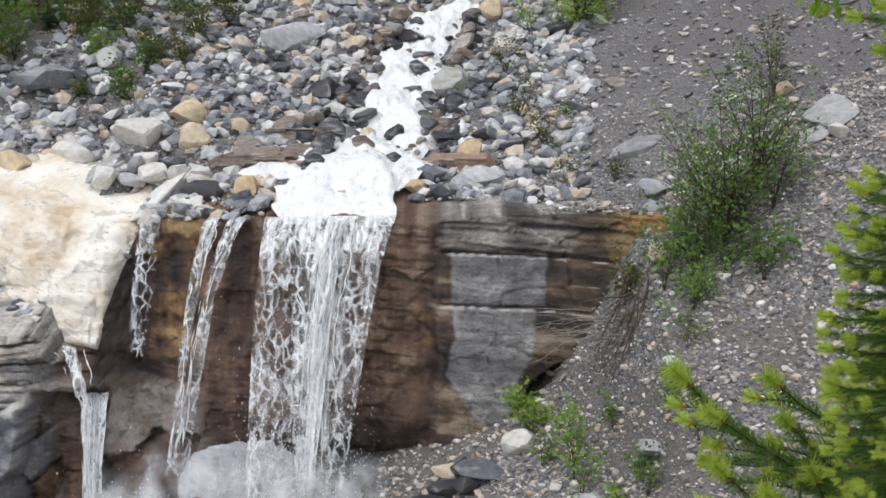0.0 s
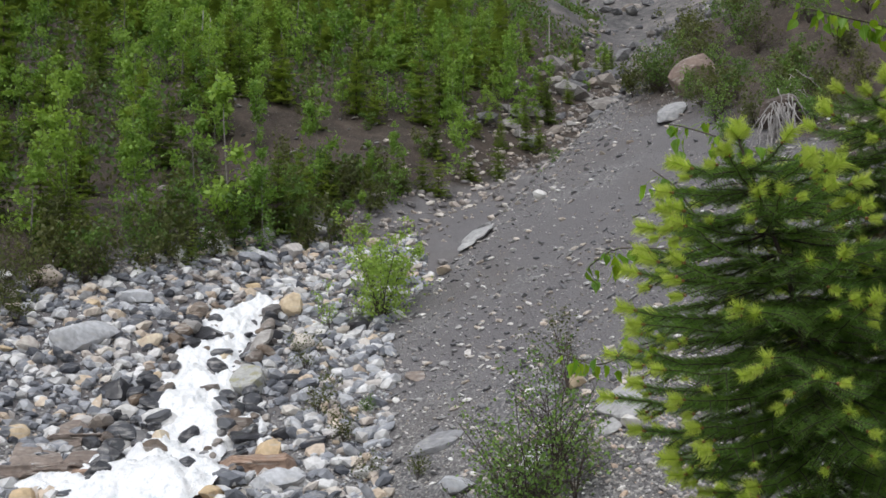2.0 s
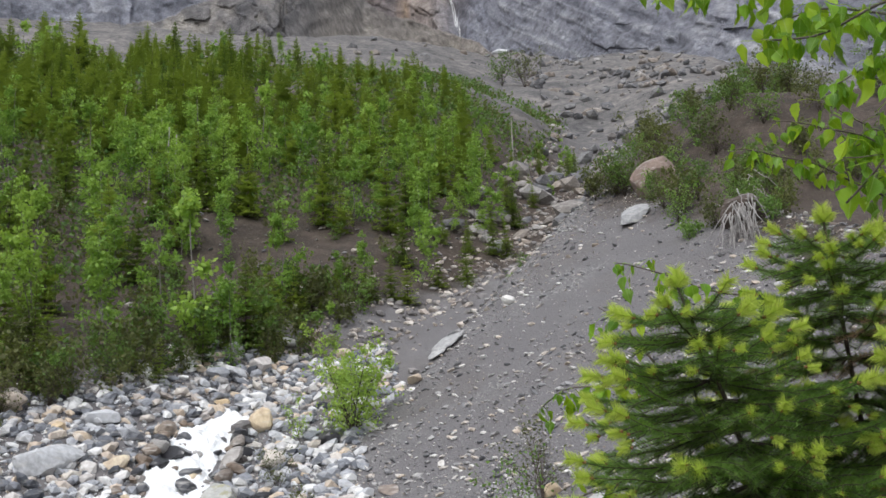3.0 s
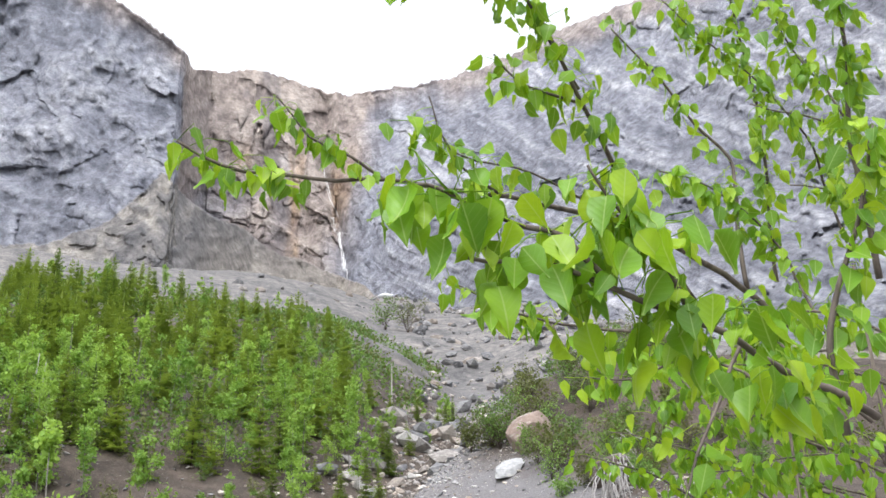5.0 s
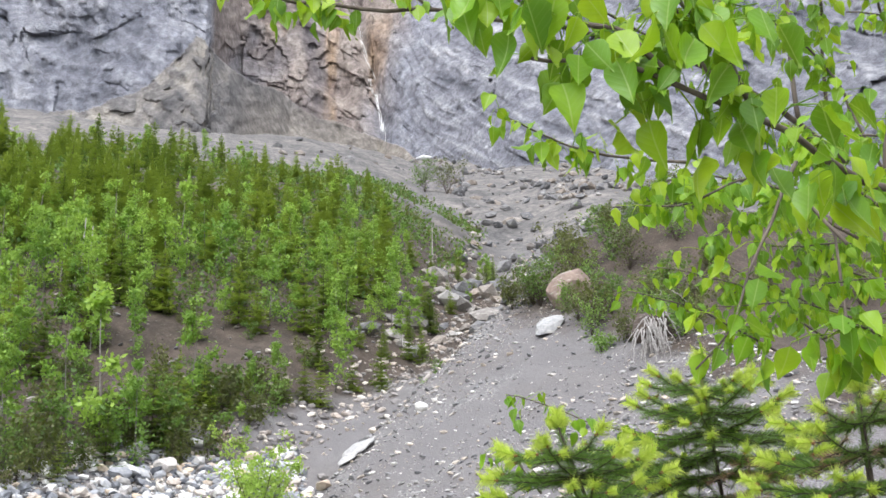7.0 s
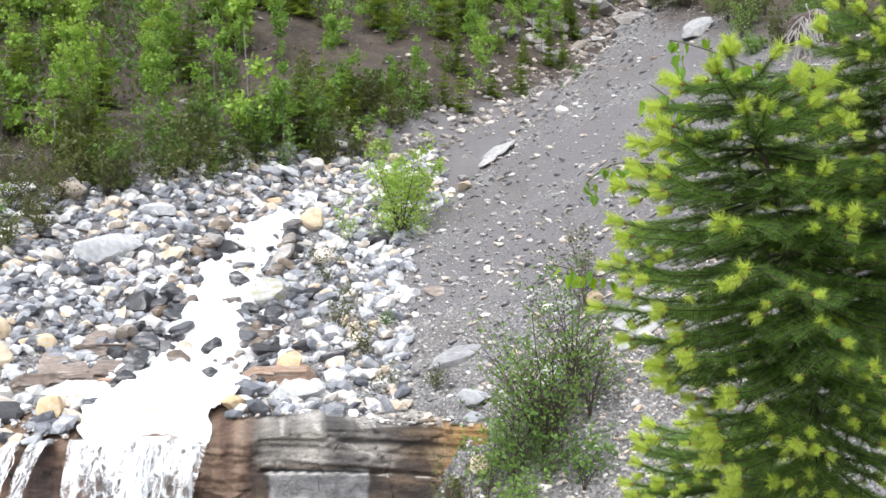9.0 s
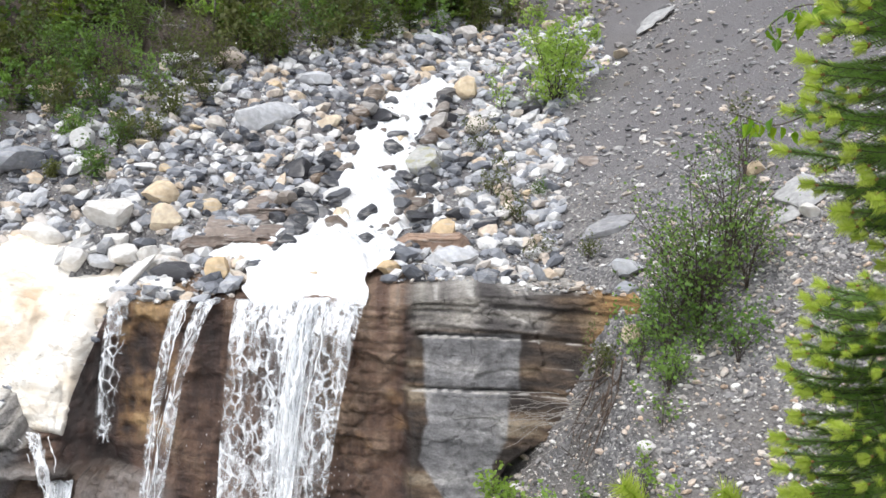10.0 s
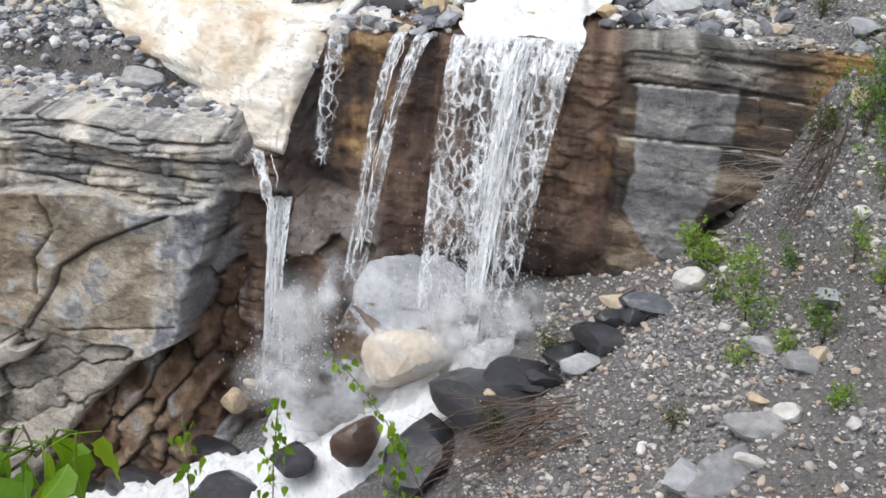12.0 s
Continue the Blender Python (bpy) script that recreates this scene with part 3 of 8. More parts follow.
    tone = 0.55 * n2 + 0.5 * n3 + 0.5 * (w2 - 0.5) + 0.35 * (w1 - 0.5)
    grey = shades(tone, (-0.9, (0.125, 0.131, 0.162)), (-0.25, (0.22, 0.228, 0.273)), (0.25, (0.30, 0.308, 0.358)), (0.9, (0.43, 0.435, 0.475)))
    slab = shades(0.8 * lines + 0.5 * n3, (-0.8, (0.13, 0.135, 0.165)), (-0.2, (0.225, 0.23, 0.27)), (0.3, (0.31, 0.315, 0.355)), (0.8, (0.50, 0.50, 0.53)))
    warm = shades(tone - 0.2 * lines, (-0.9, (0.17, 0.135, 0.124)), (-0.2, (0.315, 0.255, 0.226)), (0.3, (0.405, 0.335, 0.29)), (0.9, (0.54, 0.46, 0.40)))
    colour = blend(grey, slab, wall)
    crest = smooth(-2.2, -0.6, el - skyline + 0.9 * n1 + 0.4 * n2)
    colour = blend(colour, warm, np.clip(0.85 * recess * smooth(-0.7, 0.3, n1 + 0.4 * n2 + 0.5) + 0.75 * crest, 0, 0.9))
    drip = fbm(S * 0.22, H * 0.03, 5.0, 4, 37)
    rusty = recess * smooth(0.05, 0.3, drip) * (1 - smooth(30.5, 33.0, el + n1)) * smooth(6.0, 7.5, A)
    colour = blend(colour, shades(n3, (-0.6, (0.24, 0.15, 0.09)), (0.6, (0.50, 0.345, 0.215))), 0.75 * rusty)
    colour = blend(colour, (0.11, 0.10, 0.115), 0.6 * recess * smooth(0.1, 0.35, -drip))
    stones = shades(0.7 * n3 + 0.5 * n2 + 0.7 * (w2 - 0.5), (-0.8, (0.11, 0.107, 0.113)), (0.0, (0.22, 0.207, 0.203)), (0.8, (0.41, 0.375, 0.335)))
    colour = np.where(heap[..., None], blend(stones, (0.36, 0.315, 0.27), 0.6 * smooth(3.5, 6.5, A) * smooth(-0.5, 0.5, n1 + 0.3)), colour)
    # dark joints, and the shade inside caves painted into the colour
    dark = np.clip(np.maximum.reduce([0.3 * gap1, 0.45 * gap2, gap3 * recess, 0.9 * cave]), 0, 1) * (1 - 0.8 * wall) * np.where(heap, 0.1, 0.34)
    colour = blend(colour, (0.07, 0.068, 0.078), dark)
    me = mesh_data("mountain", np.stack([X, Y, Z], -1).reshape(-1, 3), grid_faces(len(az), n)[:, ::-1], MAT_MOUNTAIN)
    me.set_sharp_from_angle(angle=radians(55))
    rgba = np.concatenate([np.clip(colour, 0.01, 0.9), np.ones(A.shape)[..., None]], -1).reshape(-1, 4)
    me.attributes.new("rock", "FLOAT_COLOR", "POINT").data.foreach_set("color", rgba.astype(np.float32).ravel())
    return thing("mountain", "grey limestone mountain cliffs with reddish bands closing the valley", "mountain", kind="structure", me=me)


mountain = mountain_wall()


def cliff_face():
    """The step over which the stream falls: thin beds and smooth jointed blocks, wet brown rock behind the water, thick beds at the dry end."""
    x = np.concatenate([np.arange(-13.5, -10.4, 0.06), np.arange(-10.4, 3.12, 0.027)])
    n = 300
    X, V = np.meshgrid(x, np.linspace(0, 1, n), indexing="ij")
    top = lip_z(X) + 0.05 * value_noise(X * 1.3, 0, 0, 41)
    Z = top - V * (top + 9.2)
    rag = 0.16 * fbm(X * 1.7, 0, Z * 1.7, 4, 46) + 0.03 * value_noise(X * 9, 0, Z * 9, 47)
    n1, n2, n3 = 1.7 * fbm(X * 0.8, 0, Z * 0.8, 5, 181), 1.6 * fbm(X * 2.6, 0, Z * 2.6, 5, 182), 1.5 * fbm(X * 8, 0, Z * 8, 4, 183)
    runs = 1.8 * fbm(X * 3.2, 0, Z * 0.35, 5, 184)               # long streaks down the face

    def bedding(thick, long, amount, groove, seed, dip=0.03, joint_wide=0.028):
        """Beds of uneven thickness, broken into blocks, with open joints between them: relief, joints, a number for each block."""
        w = Z + dip * X + 0.10 * fbm(X * 0.6, 0, Z * 0.6, 4, seed) + 0.018 * fbm(X * 4, 0, Z * 4, 3, seed + 6)
        w = w / thick + 0.45 * value_noise(0, 0, w / thick * 0.6, seed + 1)
        k = np.floor(w).astype(np.int64)
        run = X / long + 7.3 * hash01(k, k * 0, k * 0, seed + 2) + 0.10 * value_noise(X, 0, Z * 2.0, seed + 3)
        j = np.floor(run).astype(np.int64)
        who = hash01(k, j, k * 0, seed + 4)
        fz, fx = w - k, run - j
        joint = np.exp(-(np.minimum(fz, 1 - fz) * thick / joint_wide) ** 2) + 0.6 * np.exp(-(np.minimum(fx, 1 - fx) * long / joint_wide) ** 2)
        return amount * (who - 0.5) - groove * np.minimum(joint, 1), np.minimum(joint, 1), who

    # where the parts of the face meet
    base = np.interp(X, (-10.0, -8.0, -7.4, -6.8, -6.0), (-4.28, -4.08, -4.36, -4.32, -4.02)) + 0.25 * rag
    thin = smooth(-0.02, 0.03, Z - base)
    west = 1 - smooth(-0.30, 0.12, X + 1.3 * rag - np.interp(Z, (-9.2, -4.2, -3.6, -3.0), (-5.6, -5.86, -5.80, -6.0)))
    under = np.interp(Z, (-9.2, -8.8, -8.4, -7.0, -6.5, -5.35, -4.15), (-9.3, -8.98, -8.76, -7.5, -6.72, -6.44, -6.06))
    proud = 1 - smooth(-0.05, 0.05, X + 0.7 * rag - under)
    slab_top = np.interp(X, (-10.0, -8.6, -7.5, -6.8), (-6.42, -6.66, -6.66, -6.95)) + 0.4 * rag
    slabs = 1 - smooth(-0.03, 0.03, Z - slab_top)
    east = smooth(-0.15, 0.05, X + rag)

    # thin beds on top of the left block
    r1, j1, w1 = bedding(0.30, 1.5, 0.26, 0.10, 140, 0.05)
    r2, j2, w2 = bedding(0.12, 0.7, 0.12, 0.06, 145, -0.04, 0.018)
    open1, open2 = smooth(-0.5, 0.4, n1), smooth(-0.35, 0.5, n2)
    beds_out = 0.80 + r1 * (0.5 + 0.7 * open1) + r2 * (0.2 + 1.1 * open2) + 0.10 * n2 + 0.03 * n3 - 0.30 * smooth(-3.45, -3.02, Z) - 0.40 * smooth(-6.9, -5.8, X) * smooth(-4.3, -3.2, Z)
    beds_col = shades(0.55 * w2 + 0.45 * w1 + 0.30 * n2, (0.0, (0.40, 0.345, 0.28)), (0.35, (0.68, 0.60, 0.49)), (0.7, (0.82, 0.75, 0.64)), (0.95, (0.86, 0.81, 0.73)))
    beds_col = blend(beds_col, (0.20, 0.205, 0.22), 0.8 * smooth(0.05, 0.35, n1 + 0.5 * smooth(-8.4, -9.6, X) + 0.35 * smooth(-3.5, -3.2, Z) * smooth(-8.0, -8.8, X) - 0.15))
    beds_col = blend(beds_col, (0.075, 0.062, 0.052), 0.7 * np.maximum(j1 * (0.3 + 0.7 * open1), 0.5 * j2 * open2))
    # the smooth mass under them, split by one slanting crack
    crack = np.maximum(seam(X + 0.3 * rag, Z + 0.3 * rag, ((-6.75, -4.32), (-7.4, -4.62), (-8.18, -5.02), (-8.75, -5.45), (-8.95, -6.0), (-9.25, -6.45), (-9.9, -7.3)), 0.024),
                       0.8 * seam(X + 0.4 * rag, Z + 0.4 * rag, ((-9.0, -4.25), (-8.85, -4.85), (-9.15, -5.3), (-9.1, -5.9)), 0.025))
    crack = np.maximum(crack, 0.6 * seam(X + 0.3 * rag, Z + 0.3 * rag, ((-8.7, -6.5), (-7.6, -6.35), (-6.75, -6.2)), 0.02))
    over = smooth(-0.1, 0.1, Z - np.interp(X, (-9.9, -9.25, -8.95, -8.75, -8.18, -6.75), (-7.3, -6.45, -6.0, -5.45, -5.02, -4.32)))
    mass_out = 0.98 + 0.16 * n1 + 0.035 * n2 + 0.012 * n3 + 0.10 * over - 0.11 * crack - 0.10 * smooth(-6.9, -6.2, X)
    mass_col = shades(n2 + 0.5 * n1, (-0.7, (0.36, 0.30, 0.225)), (0.0, (0.60, 0.525, 0.425)), (0.6, (0.74, 0.67, 0.565)))
    ochre = smooth(-0.2, 0.4, n1 + 0.6 * over * smooth(-8.0, -9.0, X))
    mass_col = blend(mass_col, shades(n2, (-0.5, (0.22, 0.155, 0.095)), (0.5, (0.42, 0.32, 0.215))), 0.7 * ochre * smooth(-7.6, -8.6, X))
    slate = np.clip(smooth(-7.3, -6.5, X) * smooth(-0.3, 0.25, runs + 0.2) + 0.8 * over * smooth(-8.0, -7.3, X) + smooth(0.3, 0.5, n2 + 0.4 * n3) * 0.8, 0, 1)
    mass_col = blend(mass_col, shades(n3 + 0.6 * runs, (-0.7, (0.19, 0.20, 0.23)), (0.1, (0.34, 0.345, 0.37)), (0.7, (0.62, 0.61, 0.59))), slate)
    mass_col = blend(mass_col, (0.06, 0.05, 0.042), 0.75 * crack)
    # leaning slabs at its foot
    e1, w3, t3 = jointed((X * 0.80 + Z * 0.60) / 1.25 + 0.16 * n2, (-X * 0.42 + Z * 0.90) / 0.42 + 0.16 * n2, 190)
    gap = np.exp(-(e1 / 0.06) ** 2) * (0.3 + 0.7 * smooth(-0.5, 0.3, n2 + 0.3 * n1))
    slab_out = 0.95 + 0.34 * (w3 - 0.5) + 0.35 * t3 - 0.14 * gap + 0.05 * n2 + 0.14 * (-6.6 - Z)
    slab_col = blend(shades(w3 + 0.35 * n2, (0.0, (0.32, 0.29, 0.26)), (0.5, (0.60, 0.54, 0.455)), (1.0, (0.76, 0.69, 0.60))), (0.04, 0.034, 0.03), 0.85 * gap)
    # brown wet rock below and beside the overhang: blades leaning to the right
    e2, w4, t4 = jointed((X * 0.85 - Z * 0.45) / 0.40 + 0.18 * n2, (X * 0.50 + Z * 0.85) / 1.15 + 0.14 * n2, 192)
    split = np.exp(-(e2 / 0.07) ** 2) * (0.2 + 0.8 * smooth(-0.5, 0.3, n1 + 0.4 * n2))
    hid = np.clip(1.3 * np.clip(-6.2 - Z, 0, 3) * 0.28, 0, 0.8)
    blade_out = 0.16 + hid + 0.34 * (w4 - 0.5) + 0.30 * t4 - 0.13 * split + 0.10 * n2 + 0.03 * n3
    blade_col = shades(n1 + 0.7 * n2, (-0.8, (0.045, 0.028, 0.020)), (-0.2, (0.115, 0.068, 0.042)), (0.3, (0.20, 0.125, 0.075)), (0.8, (0.36, 0.27, 0.19)))
    bluish = smooth(0.52, 0.62, w4 + 0.18 * n2) * (1 - smooth(0.0, 1.2, np.abs(X + 6.0) - 1.0))
    blade_col = blend(blade_col, shades(n2, (-0.5, (0.15, 0.158, 0.185)), (0.5, (0.36, 0.365, 0.39))), 0.85 * bluish)
    blade_col = blend(blade_col, (0.02, 0.015, 0.013), 0.85 * split)
    mass = blend(blend(blade_col, mass_col, proud), slab_col, slabs * proud)
    left_out = thin * beds_out + (1 - thin) * (proud * (slabs * slab_out + (1 - slabs) * mass_out) + (1 - proud) * blade_out)
    left_col = blend(mass, beds_col, thin)
    left_wet = (1 - thin) * (1 - proud)

    # the wall behind the falls: streaked brown rock with a shelf at its left foot
    e3, w5, t5 = jointed((X + 0.14 * n2) / 0.9, (Z + 0.10 * X + 0.12 * n2) / 0.42, 194)
    chip = np.exp(-(e3 / 0.055) ** 2) * smooth(-0.2, 0.3, n1 + 0.25)
    wall_out = 0.14 * n1 + 0.07 * n2 + 0.02 * n3 + 0.05 * (w5 - 0.5) + 0.05 * t5 - 0.03 * chip
    lamin, lj, _ = bedding(0.16, 2.0, 0.05, 0.03, 165, 0.06, 0.016)
    wall_out = wall_out + lamin * smooth(-0.3, 0.2, n1)
    tone = 0.45 * n2 + 0.55 * n1 - 0.9 * runs
    wall_col = shades(tone, (-1.0, (0.030, 0.020, 0.018)), (-0.3, (0.075, 0.045, 0.036)), (0.3, (0.15, 0.090, 0.062)), (1.0, (0.27, 0.19, 0.135)))
    amber = (smooth(-4.72, -4.5, X + 0.6 * rag) * (1 - smooth(-3.9, -3.5, X + rag)) * smooth(-3.75, -3.2, Z + rag) + 0.9 * smooth(-0.40, -0.30, X + 0.5 * rag) * (1 - smooth(-0.02, 0.08, X + 0.4 * rag)) * smooth(-3.2, -3.05, Z + rag) * (1 - smooth(-2.62, -2.5, Z + rag)))
    amber = np.clip(amber + 0.7 * smooth(0.28, 0.45, n1) * smooth(-1.6, -1.1, X) * smooth(-2.5, -3.2, Z), 0, 1)
    wall_col = blend(wall_col, shades(n2 - 0.4 * runs, (-0.4, (0.075, 0.040, 0.020)), (0.1, (0.22, 0.125, 0.058)), (0.6, (0.40, 0.26, 0.125))), np.clip(0.9 * amber * smooth(-0.9, 0.2, n2 + 0.5 * n3 - 0.4 * runs), 0, 1))
    greyed = smooth(0.15, 0.4, fbm(X * 1.6, 0, Z * 0.5, 4, 187)) * smooth(-1.6, -0.8, X)
    wall_col = blend(wall_col, (0.20, 0.185, 0.18), 0.6 * greyed)
    wall_col = blend(wall_col, (0.018, 0.014, 0.013), 0.6 * np.maximum(0.6 * chip, 0.5 * lj))
    shelf = smooth(-0.06, 0.10, -3.92 - 0.10 * (X + 5.0) - Z + 0.6 * rag) * (1 - smooth(-4.1, -3.6, X + 0.45 * (Z + 4.0)))
    wall_out = wall_out + shelf * (0.24 + 0.20 * (w5 - 0.5) + 0.26 * np.clip(-3.95 - Z, 0, 1.3))
    wall_col = blend(wall_col, shades(w5 + 0.5 * n2, (-0.2, (0.085, 0.055, 0.04)), (0.4, (0.19, 0.145, 0.115)), (0.9, (0.32, 0.29, 0.275))), 0.75 * shelf * smooth(-5.1, -4.75, Z + rag))
    wall_out = wall_out + 0.32 * np.exp(-((X + 0.5) / 0.9) ** 2 - ((Z + 4.2) / 0.35) ** 2)

    # the dry end: three thick beds, each standing a little further out than the one above
    lay = Z + 0.03 * fbm(X * 0.8, 0, 0, 3, 170) + 0.02 * X
    dry_out = np.interp(lay, (-4.6, -2.55, -2.53, -1.78, -1.76, -1.33, -1.31, -0.9), (0.24, 0.18, 0.08, 0.07, -0.02, -0.03, 0.06, 0.04))
    ledge = 0.0 * lay
    for joint in (-2.545, -1.775, -1.325):
        ledge = np.maximum(ledge, np.exp(-((lay - joint - 0.022) / 0.020) ** 2) * (0.55 + 0.45 * value_noise(X * 1.6, joint, 0, 172)))
    r5, j5, w6 = bedding(0.13, 1.8, 0.06, 0.03, 174, 0.02, 0.014)
    upper = smooth(-1.85, -1.70, Z)
    e4, w7, t7 = jointed(X / 0.9 + 0.3 * n1, lay / 0.75, 196)
    dry_out = dry_out - 0.15 * ledge + r5 * np.maximum(upper, 0.35) + 0.05 * n2 + 0.012 * n3 + 0.09 * (w7 - 0.5) - 0.03 * np.exp(-(e4 / 0.03) ** 2)
    lamina = 1.6 * fbm(X * 0.7, 0, Z * 5.5, 5, 188)
    dry_col = shades(lamina + 0.4 * n2, (-0.6, (0.035, 0.027, 0.023)), (-0.1, (0.085, 0.060, 0.044)), (0.3, (0.165, 0.115, 0.075)), (0.7, (0.27, 0.215, 0.155)))
    dry_col = blend(dry_col, shades(lamina, (-0.4, (0.16, 0.08, 0.03)), (0.4, (0.42, 0.24, 0.085))), 0.85 * smooth(2.3, 2.9, X + rag) * smooth(-1.95, -1.7, Z + 0.6 * rag))
    dry_col = blend(dry_col, shades(lamina + 0.5 * n2, (-0.5, (0.11, 0.10, 0.098)), (0.0, (0.24, 0.225, 0.21)), (0.5, (0.46, 0.43, 0.39))), 0.85 * smooth(-1.76, -1.64, Z + 0.4 * rag) * (1 - smooth(1.7, 2.2, X + rag)))
    in_panel = smooth(-0.03, 0.02, X + 0.5 * rag - np.interp(Z, (-4.3, -4.1, -3.55, -2.95, -1.3), (0.75, 0.46, 0.12, 0.24, 0.10))) * (1 - smooth(-0.03, 0.03, X + 0.6 * rag - np.interp(Z, (-4.6, -4.05, -3.2, -2.56, -2.54, -1.3), (0.8, 1.05, 1.35, 1.42, 1.60, 1.52)))) * (1 - smooth(-1.78, -1.70, Z + 0.2 * rag))
    dry_col = blend(dry_col, shades(0.7 * lamina + 0.6 * n2 + 0.35 * n3, (-0.8, (0.15, 0.147, 0.15)), (0.0, (0.25, 0.245, 0.248)), (0.8, (0.42, 0.405, 0.395))), 0.95 * in_panel)
    dry_col = blend(dry_col, (0.12, 0.115, 0.12), 0.7 * in_panel * smooth(0.55, 0.9, n2 - 0.5 * runs))
    dry_col = blend(dry_col, (0.03, 0.026, 0.023), 0.75 * np.maximum(ledge, 0.55 * j5 * np.maximum(upper, 0.3)))
    damp = np.clip(1 - smooth(-4.35, -4.2, Z + rag) + (1 - smooth(0.02, 0.12, X + rag)), 0, 1)

    out = west * left_out + (1 - west) * ((1 - east) * wall_out + east * dry_out)
    colour = blend(blend(wall_col, dry_col, east), left_col, west)
    wet = west * left_wet + (1 - west) * np.maximum(1 - east, damp)
    roof = np.interp(X, (0.0, 0.9, 1.4, 2.6), (-4.75, -4.3, -3.55, -2.7)) + 0.3 * rag
    out = out - 1.25 * smooth(-0.1, 0.4, X) * smooth(0.0, 0.22, roof - Z)
    out = out + 0.09 * smooth(-6.0, -5.0, X) * np.clip(-1.4 - Z, 0, 6) * smooth(-3.0, -1.0, -X - 0.5)
    out = out - 0.5 * smooth(4.6, 5.0, -Z + rag) * smooth(-3.0, -2.4, X) * (1 - smooth(-0.1, 0.4, X))
    verts = np.stack([X, lip_y(X) - out, Z], -1)
    back = verts[:, :1].copy()
    back[..., 1] += 1.75 + out[:, :1]
    back[..., 2] += 1.75 * lip_slope(back[..., 0])
    verts = np.concatenate([back, verts], 1).reshape(-1, 3)
    me = mesh_data("cliff", verts, grid_faces(len(x), n + 1), MAT_CLIFF)
    rgba = np.concatenate([np.clip(colour, 0.01, 0.9), np.clip(wet, 0, 1)[..., None]], -1)
    rgba = np.concatenate([rgba[:, :1], rgba], 1).reshape(-1, 4)
    me.attributes.new("rock", "FLOAT_COLOR", "POINT").data.foreach_set("color", rgba.astype(np.float32).ravel())
    return thing("cliff", "layered limestone step, rusty brown and wet behind the waterfall", "cliff", kind="structure", me=me)


cliff = cliff_face()


def pale_slab():
    """Smooth cream-coloured bedrock that slopes down to a point beside the falls."""
    nu, nv = 120, 100
    U, V = np.meshgrid(np.linspace(0, 1, nu), np.linspace(0, 1, nv), indexing="ij")
    s, t = np.clip(V / 0.3, 0, 1), np.clip((V - 0.3) / 0.7, 0, 1)
    west = [np.interp(t, (0, 0.45, 1), c) for c in ((-11.0, -8.7, -5.66), (19.5, 18.3, 16.9), (-0.80, -1.95, -3.55))]
    east = [np.interp(t, (0, 1), c) for c in ((-4.72, -5.42), (17.42, 16.9), (-1.46, -3.55))]
    ragged = 0.30 * fbm(t * 9, 0, 0, 4, 53) * np.sin(np.pi * t)
    west = [west[0] + ragged, west[1], west[2] + 0.3 * ragged]
    X, Y, Z = (w + (e - w) * U for w, e in zip(west, east))
    X, Y, Z = X + 1.7 * U * (1 - s), Y + 1.9 * (1 - s), Z + 0.72 * (1 - s)
    Y = Y - 0.25 * np.sin(np.pi * U) * np.sin(np.pi * t)
    chipped, who, tilt = jointed(X / 0.55 + 0.3 * fbm(X * 2, Y * 2, Z * 2, 4, 55), (Z - 0.3 * Y) / 0.32, 56)
    d = 0.05 * (who - 0.5) + 0.09 * tilt - 0.02 * np.exp(-(chipped / 0.06) ** 2) + 0.16 * fbm(X * 1.1, Y * 1.1, Z * 1.6, 5, 51) + 0.10 * np.round(3 * value_noise(X * 0.9, Y * 0.5, Z * 1.7, 52)) / 3 + 0.05 * np.round(2 * value_noise(X * 2.4, Y * 1.5, Z * 4, 54)) / 2
    Y, Z = Y - d * 0.8, Z + d * 0.6
    roll = np.clip((U - 0.90) / 0.10, 0, 1) ** 2 + np.clip((0.06 - U) / 0.06, 0, 1) ** 2 + np.clip((V - 0.95) / 0.05, 0, 1) ** 2
    Y, Z = Y + 0.45 * roll, Z - 0.10 * roll
    me = mesh_data("pale_slab", np.stack([X, Y, Z], -1).reshape(-1, 3), grid_faces(nu, nv), MAT_SLAB)
    return thing("pale_slab", "smooth cream bedrock slab sloping beside the waterfall", "rock slab", kind="structure", me=me)


pale_slab()


